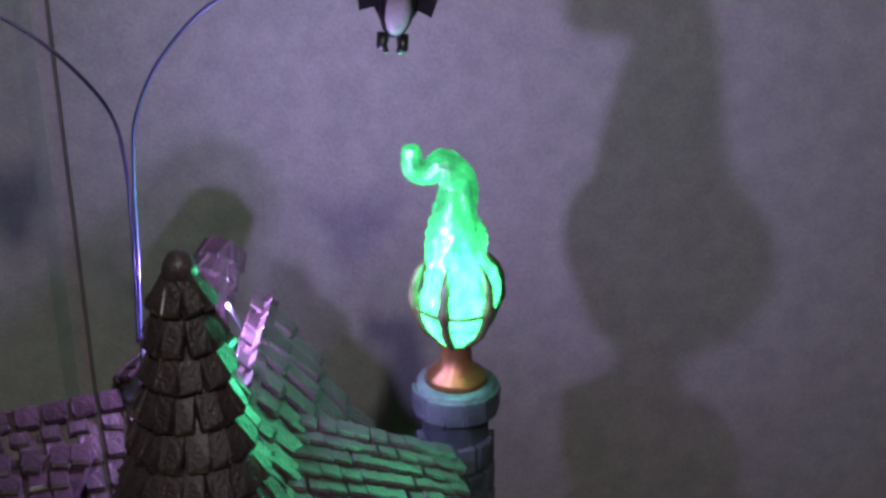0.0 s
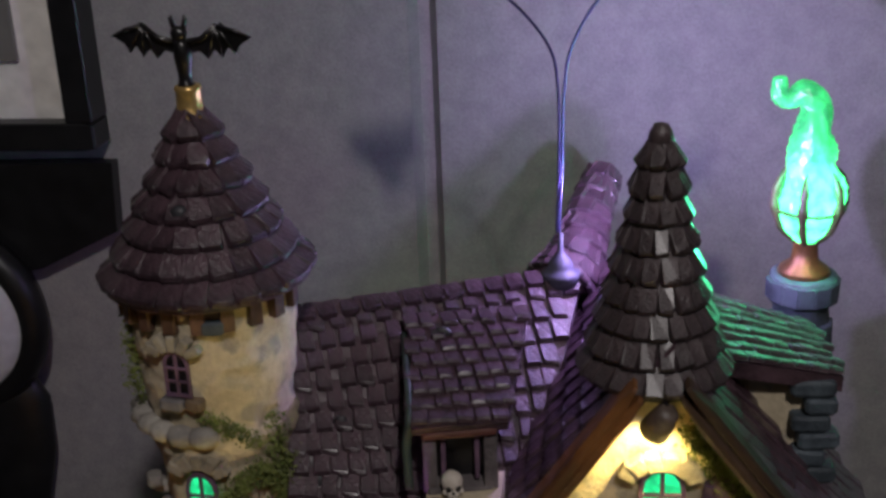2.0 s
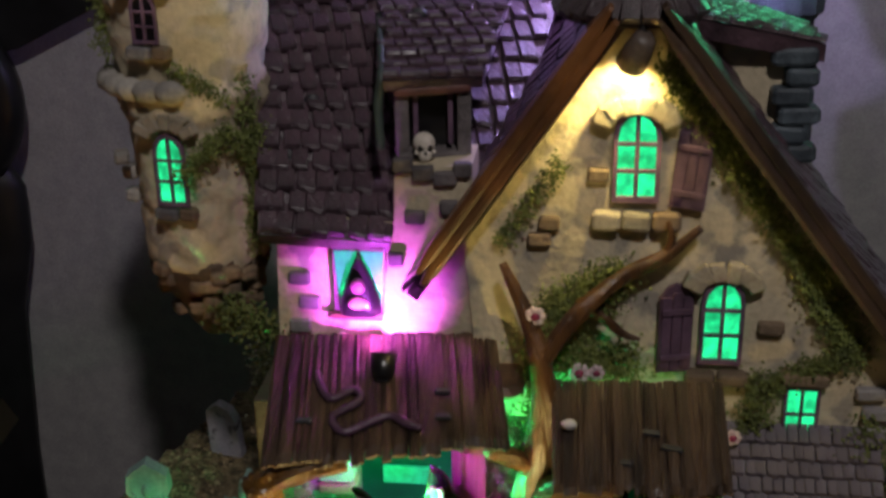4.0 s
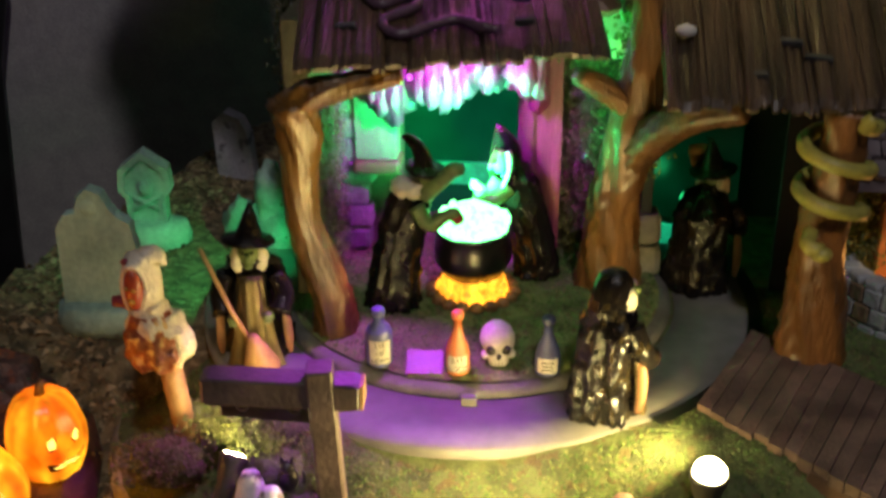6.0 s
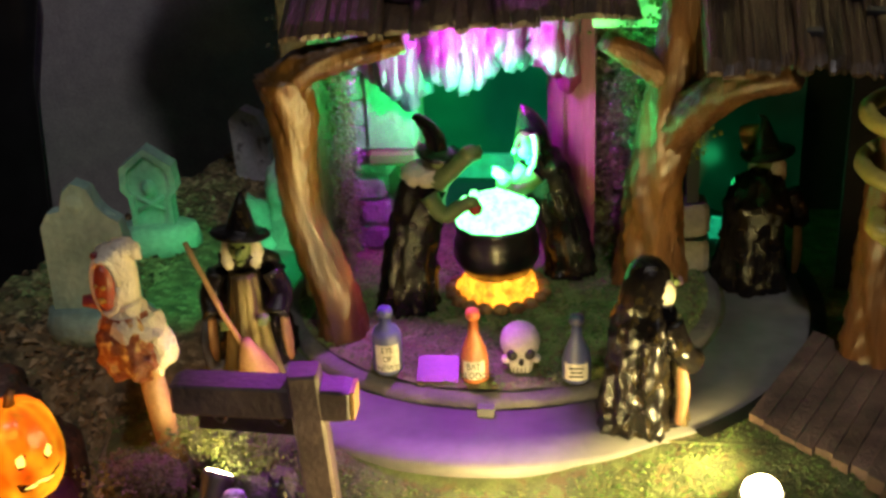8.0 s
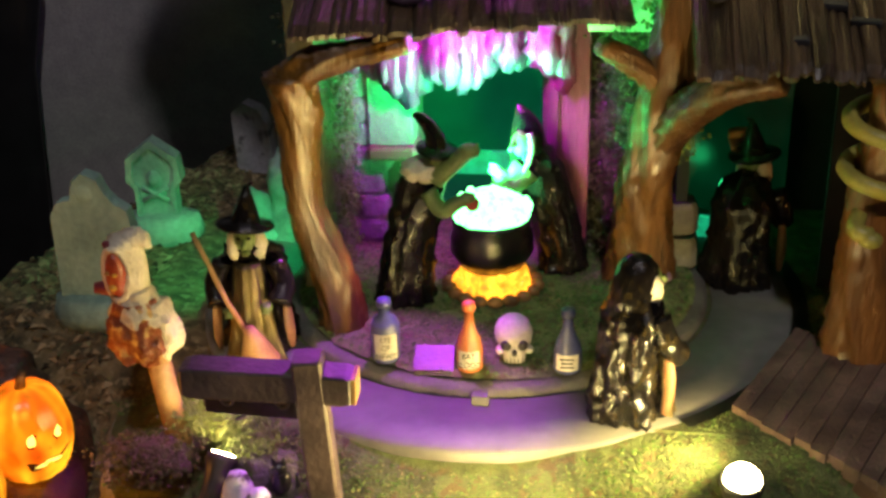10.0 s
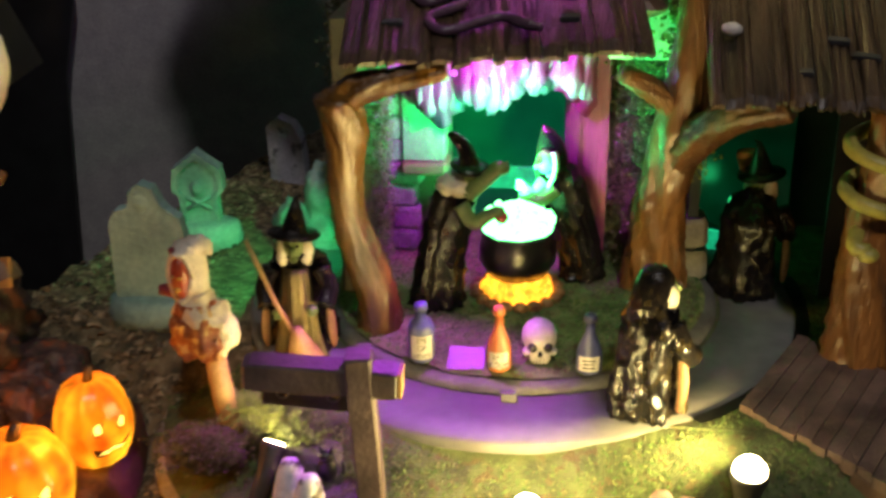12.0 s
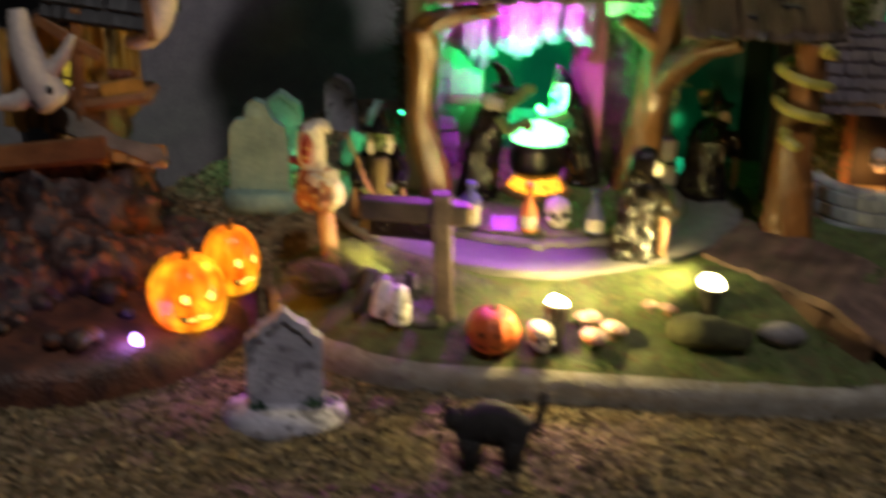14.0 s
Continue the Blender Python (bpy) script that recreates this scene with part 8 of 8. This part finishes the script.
    for i in range(3):
        bm = bmesh.new()
        ball(bm, (-0.202 + i * 0.0044, -0.016, 0.1035), (0.0034, 0.003, 0.004), 0, 10, 7, 0.15)
        part("pot", bm, mat("pot_red", (0.22, 0.07, 0.03), (0.1, 0.03, 0.015), 0.5, 260, 0.4), hut)
    bm = bmesh.new()
    prism(bm, [(-0.026, 0.010), (-0.010, 0.004), (0.006, 0.001), (0.022, -0.004), (0.028, -0.001), (0.025, 0.004), (0.014, 0.006), (0.004, 0.008), (-0.010, 0.015), (-0.024, 0.020)], 0.016, pose(-0.200, -0.034, 0.0720, -24, 6, 12))
    awning = part("torn_awning", bm, mat("awning_grey", (0.17, 0.14, 0.11), (0.09, 0.075, 0.055), 0.5, 320, 0.8), hut, "torn grey board awning")
    for i in range(6):
        bm = bmesh.new()
        x = -0.220 + i * 0.0085
        block(bm, (0.0078, 0.003, 0.010 + jit(0.003)), pose(x, -0.0350 + i * 0.0016, 0.0730 - i * 0.0010 + jit(0.001), -24, 6 + jit(8), 12), bev=0.3)
        part("board", bm, ochre, awning)
    for a, b, r in (((-0.226, -0.034, 0.062), (-0.206, -0.036, 0.020), 0.006), ((-0.204, -0.032, 0.060), (-0.192, -0.034, 0.024), 0.0045)):
        bm = bmesh.new()
        a, b = Vector(a), Vector(b)
        tube(bm, curve([a, a.lerp(b, 0.5) + Vector((0.004, -0.003, 0)), b], 6), list(np.linspace(r * 0.8, r, 13)), 12, 0, 0.12)
        part("root", bm, mat("root_brown", (0.20, 0.085, 0.03), (0.06, 0.026, 0.012), 0.4, 300, 1.0, coat=0.3), hut, "twisted red-brown root")
    # steep black scale roof
    a, b = Vector((-0.228, -0.030, 0.132)), Vector((-0.180, -0.024, 0.126))
    d, c = Vector((-0.212, 0.000, 0.195)), Vector((-0.190, 0.002, 0.195))
    bm = bmesh.new()
    back = [Vector((-0.185, 0.040, 0.126)), Vector((-0.235, 0.036, 0.132))]
    put(bm, [a, b, c, d, *back], [(0, 1, 2, 3), (1, 4, 2), (5, 0, 3), (4, 5, 3, 2), (0, 5, 4, 1)])
    rf = part("hut_roof", bm, BLACK(), hut, "steep black fish-scale roof")
    shingle_slope(rf, a, b, c, d, 10, 9, mat("black_scale", (0.018, 0.017, 0.020), (0.008, 0.008, 0.01), 0.5, 260, 0.5), 0.0024)
    bm = bmesh.new()
    block(bm, (0.0035, 0.005, 0.078), pose(-0.1835, -0.014, 0.160, -20, -9, 6), bev=0.25)
    part("barge_board", bm, wood, hut)
    for p, q, r in (((-0.236, -0.034, 0.150), (-0.226, -0.032, 0.200), 0.009), ((-0.198, 0.01, 0.150), (-0.186, 0.012, 0.182), 0.009)):
        bm = bmesh.new()
        p, q = Vector(p), Vector(q)
        tube(bm, curve([p, p.lerp(q, 0.5) + Vector((0.006, 0, 0)), q], 5), r, 12, 0, 0.12)
        part("limb", bm, mat("grey_bark", (0.17, 0.12, 0.09), (0.08, 0.055, 0.045), 0.6, 160, 0.8), hut, "thick grey-brown tree limb")
    # ghosts that hang on it, each one plain form
    cloth = mat("ghost_cloth", (0.78, 0.72, 0.66), (0.6, 0.52, 0.48), 0.6, 160, 0.3)
    bm = bmesh.new()
    tube(bm, curve([(-0.192, -0.016, 0.1205), (-0.182, -0.018, 0.1225), (-0.1745, -0.018, 0.132), (-0.1725, -0.018, 0.145), (-0.1760, -0.018, 0.1515), (-0.1825, -0.018, 0.1530)], 5), list(np.interp(np.linspace(0, 1, 26), [0, 0.25, 0.55, 0.8, 1], [0.0034, 0.0048, 0.0062, 0.0062, 0.0040])), 16, 0, 0.05)
    for x in (-0.1785, -0.1735):
        ball(bm, (x, -0.0240, 0.1515), (0.0014, 0.001, 0.0012), 1, 8, 6)
    solid("ghost_figure", bm, [cloth, BLACK()], "curved white ghost clinging to the hut roof", "figurine", "ghosts on the hut")
    bm = bmesh.new()
    tube(bm, curve([(-0.2330, -0.040, 0.138), (-0.2300, -0.043, 0.122), (-0.2235, -0.046, 0.108), (-0.2180, -0.047, 0.1000), (-0.2150, -0.047, 0.0955)], 6), list(np.interp(np.linspace(0, 1, 25), [0, 0.3, 0.6, 0.85, 1], [0.0040, 0.0072, 0.0085, 0.0085, 0.0040])), 18, 0, 0.04)
    tube(bm, curve([(-0.2240, -0.048, 0.104), (-0.2320, -0.050, 0.0985), (-0.2420, -0.051, 0.0970), (-0.2480, -0.051, 0.0930)], 5), list(np.linspace(0.0055, 0.0020, 16)), 12, 0, 0.05)
    tube(bm, curve([(-0.2200, -0.045, 0.110), (-0.2120, -0.044, 0.118), (-0.2070, -0.042, 0.128)], 5), list(np.linspace(0.0048, 0.0014, 11)), 12, 0, 0.05)
    for x, z in ((-0.2150, 0.105), (-0.222, 0.0995), (-0.2170, 0.0985)):
        ball(bm, (x, -0.0535, z), (0.0018, 0.0014, 0.0022), 1, 8, 6)
    solid("ghost_figure", bm, [cloth, BLACK()], "white ghost with black eyes stooping beside the hut wall", "figurine", "ghosts on the hut")
    bm = bmesh.new()
    ball(bm, (-0.1590, -0.1140, 0.0150), (0.0024, 0.0024, 0.0034), 0, 10, 8)
    solid("violet_bulb", bm, glow_mat("violet_bulb", (0.45, 0.25, 1.0), 14.0, 0.9), "tiny bright violet bulb on the rock", "bulb")
    lamp("bulb_light", "POINT", (-0.160, -0.118, 0.022), (0.45, 0.2, 1.0), 0.010, 0.002)


make_hut()


# ---- picture and plate on the wall ----
def make_wall_things():
    t = thing("framed_picture", "picture in a wide white mount and black frame on the wall", "picture", place=(-0.44, 0.404, 0.47))
    black = mat("frame_black", (0.012, 0.012, 0.013), None, 0.4, 200, 0.1)
    for c, size in (((0, 0, -0.150), (0.320, 0.028, 0.020)), ((0, 0, 0.150), (0.320, 0.028, 0.020)), ((-0.150, 0, 0), (0.020, 0.028, 0.280)), ((0.150, 0, 0), (0.020, 0.028, 0.280))):
        bm = bmesh.new()
        block(bm, size, Matrix.Translation(c), bev=0.1)
        part("frame_bar", bm, black, t)
    bm = bmesh.new()
    block(bm, (0.282, 0.006, 0.282), Matrix.Translation((0, 0.004, 0)), bev=0.01)
    part("mount", bm, mat("mount_white", (0.85, 0.83, 0.80), (0.76, 0.74, 0.71), 0.7, 30, 0.1), t, "white mount")
    bm = bmesh.new()
    block(bm, (0.214, 0.004, 0.196), Matrix.Translation((0, -0.001, 0)), bev=0.01)
    part("print", bm, mat("print_grey", (0.20, 0.19, 0.18), (0.10, 0.10, 0.10), 0.5, 16, 0.0), t, "dark grey print")
    t = thing("wall_plate", "round pale plate with black shapes added for dark wall areas", "plate", place=(-0.414, 0.385, 0.180))
    bm = bmesh.new()
    lathe(bm, [(0.002, 0.012), (0.050, 0.011), (0.060, 0.006), (0.062, 0.003), (0.062, 0.0), (0.002, 0.0)], 40, pose(0, 0, 0, 90, 0, 0), closed=False)
    part("disc", bm, mat("plate_white", (0.55, 0.54, 0.58), (0.45, 0.44, 0.48), 0.4, 40, 0.05), t)
    bm = bmesh.new()
    lathe(bm, [(0.061, -0.012), (0.074, -0.012), (0.078, 0.0), (0.073, 0.010), (0.061, 0.010)], 40, pose(0, 0.002, 0, 90, 0, 0), closed=False)
    part("rim", bm, black, t, "thick black rim")
    # Black shape drawn for the soft shadow below the disc, sized to the view.
    bm = bmesh.new()
    lathe(bm, [(0.020, -0.42), (0.038, -0.41), (0.040, -0.30), (0.046, -0.22), (0.050, -0.17), (0.064, -0.115), (0.066, -0.070), (0.050, -0.040), (0.010, -0.030)], 40, pose(-0.002, 0.012, 0), 0, sy=0.30)
    part("stand", bm, black, t, "black shape standing for the soft shadow below the plate")
    # Made-up black wedge for a dark wall area, outlined from the camera's view.
    bm = bmesh.new()
    prism(bm, [(-0.10, 0.020), (0.030, 0.026), (0.074, 0.036), (0.136, 0.066), (0.139, 0.118), (-0.10, 0.114)], 0.012, Matrix.Translation((0, 0.016, 0)))
    part("hood", bm, black, t, "made-up black wedge for the dark area above the plate")


make_wall_things()


# ---- loose flock on the mat and crumbs of turf ----
def island_mat(name, c1, c2, c3):
    m = bpy.data.materials.new(name)
    m.use_nodes = True
    nt, nodes = m.node_tree, m.node_tree.nodes
    geo, ramp = nodes.new("ShaderNodeNewGeometry"), nodes.new("ShaderNodeValToRGB")
    ramp.color_ramp.elements[0].color, ramp.color_ramp.elements[1].color = (*c1, 1), (*c3, 1)
    e = ramp.color_ramp.elements.new(0.55)
    e.color = (*c2, 1)
    nt.links.new(geo.outputs["Random Per Island"], ramp.inputs[0])
    nt.links.new(ramp.outputs[0], nodes["Principled BSDF"].inputs["Base Color"])
    nodes["Principled BSDF"].inputs["Roughness"].default_value = 0.9
    return m


def scatter(name, n, place, size, material, label, category, parent=None):
    rnd = np.random.RandomState(n)
    verts, faces = [], []
    while len(faces) < n * 3:
        p = place(rnd)
        if p is None:
            continue
        k, s = len(verts), size * rnd.uniform(0.5, 1.5)
        a, b = rnd.uniform(0, 6.283), rnd.uniform(-0.5, 0.5)
        u = Vector((math.cos(a), math.sin(a), b)) * s
        v = Vector((-math.sin(a), math.cos(a), rnd.uniform(-0.5, 0.5))) * s * rnd.uniform(0.4, 0.9)
        p = Vector(p)
        top = p + Vector((0, 0, s * rnd.uniform(0.25, 0.7)))
        verts += [tuple(p - u - v * 0.5), tuple(p + u - v * 0.4), tuple(p + v), tuple(top)]
        faces += [(k, k + 1, k + 3), (k + 1, k + 2, k + 3), (k + 2, k, k + 3)]
    me = bpy.data.meshes.new(name)
    me.from_pydata(verts, [], faces)
    me.materials.append(material)
    ob = new(name, me)
    if parent:
        ob.parent = parent
        return tagged(ob, label, kind="stuff")
    return tagged(ob, label, category, kind="stuff")


def on_mat(r):
    x, y = r.uniform(-0.26, 0.28), r.uniform(-0.34, 0.20)
    if (y > -0.10 and -0.10 < x < 0.18) or x < back_edge(y) + 0.003:
        return None
    if y > -0.12 and sum(((EDGE[i][1] > y) != (EDGE[i - 1][1] > y)) and x < (EDGE[i - 1][0] - EDGE[i][0]) * (y - EDGE[i][1]) / (EDGE[i - 1][1] - EDGE[i][1]) + EDGE[i][0] for i in range(len(EDGE))) % 2:
        return None
    return (x, y, ground_height(x, y) + 0.0002)


def on_disc(r):
    a, q = r.uniform(0, 6.283), 0.0705 * math.sqrt(r.uniform(0, 1))
    return (CX + q * math.cos(a), CY + q * math.sin(a), 0.0412)


EDGE = outline()


def on_base(r):
    x, y = r.uniform(-0.13, 0.23), r.uniform(-0.105, 0.06)
    if math.hypot(x - CX, y - CY) < R_OUT + 0.003 or not (-0.104 < y):
        return None
    d = min(math.hypot(x - a, y - b) for a, b in EDGE[::2])
    if d < 0.008 or (0.08 < x < 0.18 and abs((y + 0.005) + 0.78 * (x - 0.09)) < 0.034):
        return None
    inside = sum(((EDGE[i][1] > y) != (EDGE[i - 1][1] > y)) and x < (EDGE[i - 1][0] - EDGE[i][0]) * (y - EDGE[i][1]) / (EDGE[i - 1][1] - EDGE[i][1]) + EDGE[i][0] for i in range(len(EDGE))) % 2
    if not inside:
        return None
    return (x, y, float(np.interp(d, [0.009, 0.028, 0.040, 0.050, 0.060], [0.0105, 0.020, 0.0290, 0.0352, 0.0358])))


scatter("mulch_flakes", 30000, on_mat, 0.0022, island_mat("flock_mix", (0.030, 0.024, 0.012), (0.15, 0.105, 0.05), (0.36, 0.28, 0.16)), "loose tan and brown flock flakes on the mat", "mulch")
TURFMIX = island_mat("turf_mix", (0.040, 0.075, 0.016), (0.10, 0.17, 0.036), (0.19, 0.18, 0.07))
scatter("turf_flock", 11000, on_disc, 0.0008, TURFMIX, "crumbs of green turf", "grass", house)
scatter("turf_flock", 16000, on_base, 0.0007, TURFMIX, "crumbs of green turf", "grass", house)


def on_mauve(r):
    x, y = r.normal(0.015, 0.040), r.normal(-0.225, 0.028)
    return (x, y, ground_height(x, y) + 0.0012) if y < -0.17 else None


scatter("mauve_flakes", 420, on_mauve, 0.0026, island_mat("mauve_mix", (0.14, 0.05, 0.10), (0.30, 0.12, 0.22), (0.42, 0.22, 0.34)), "scattered mauve flock flakes on the mat", "mulch")
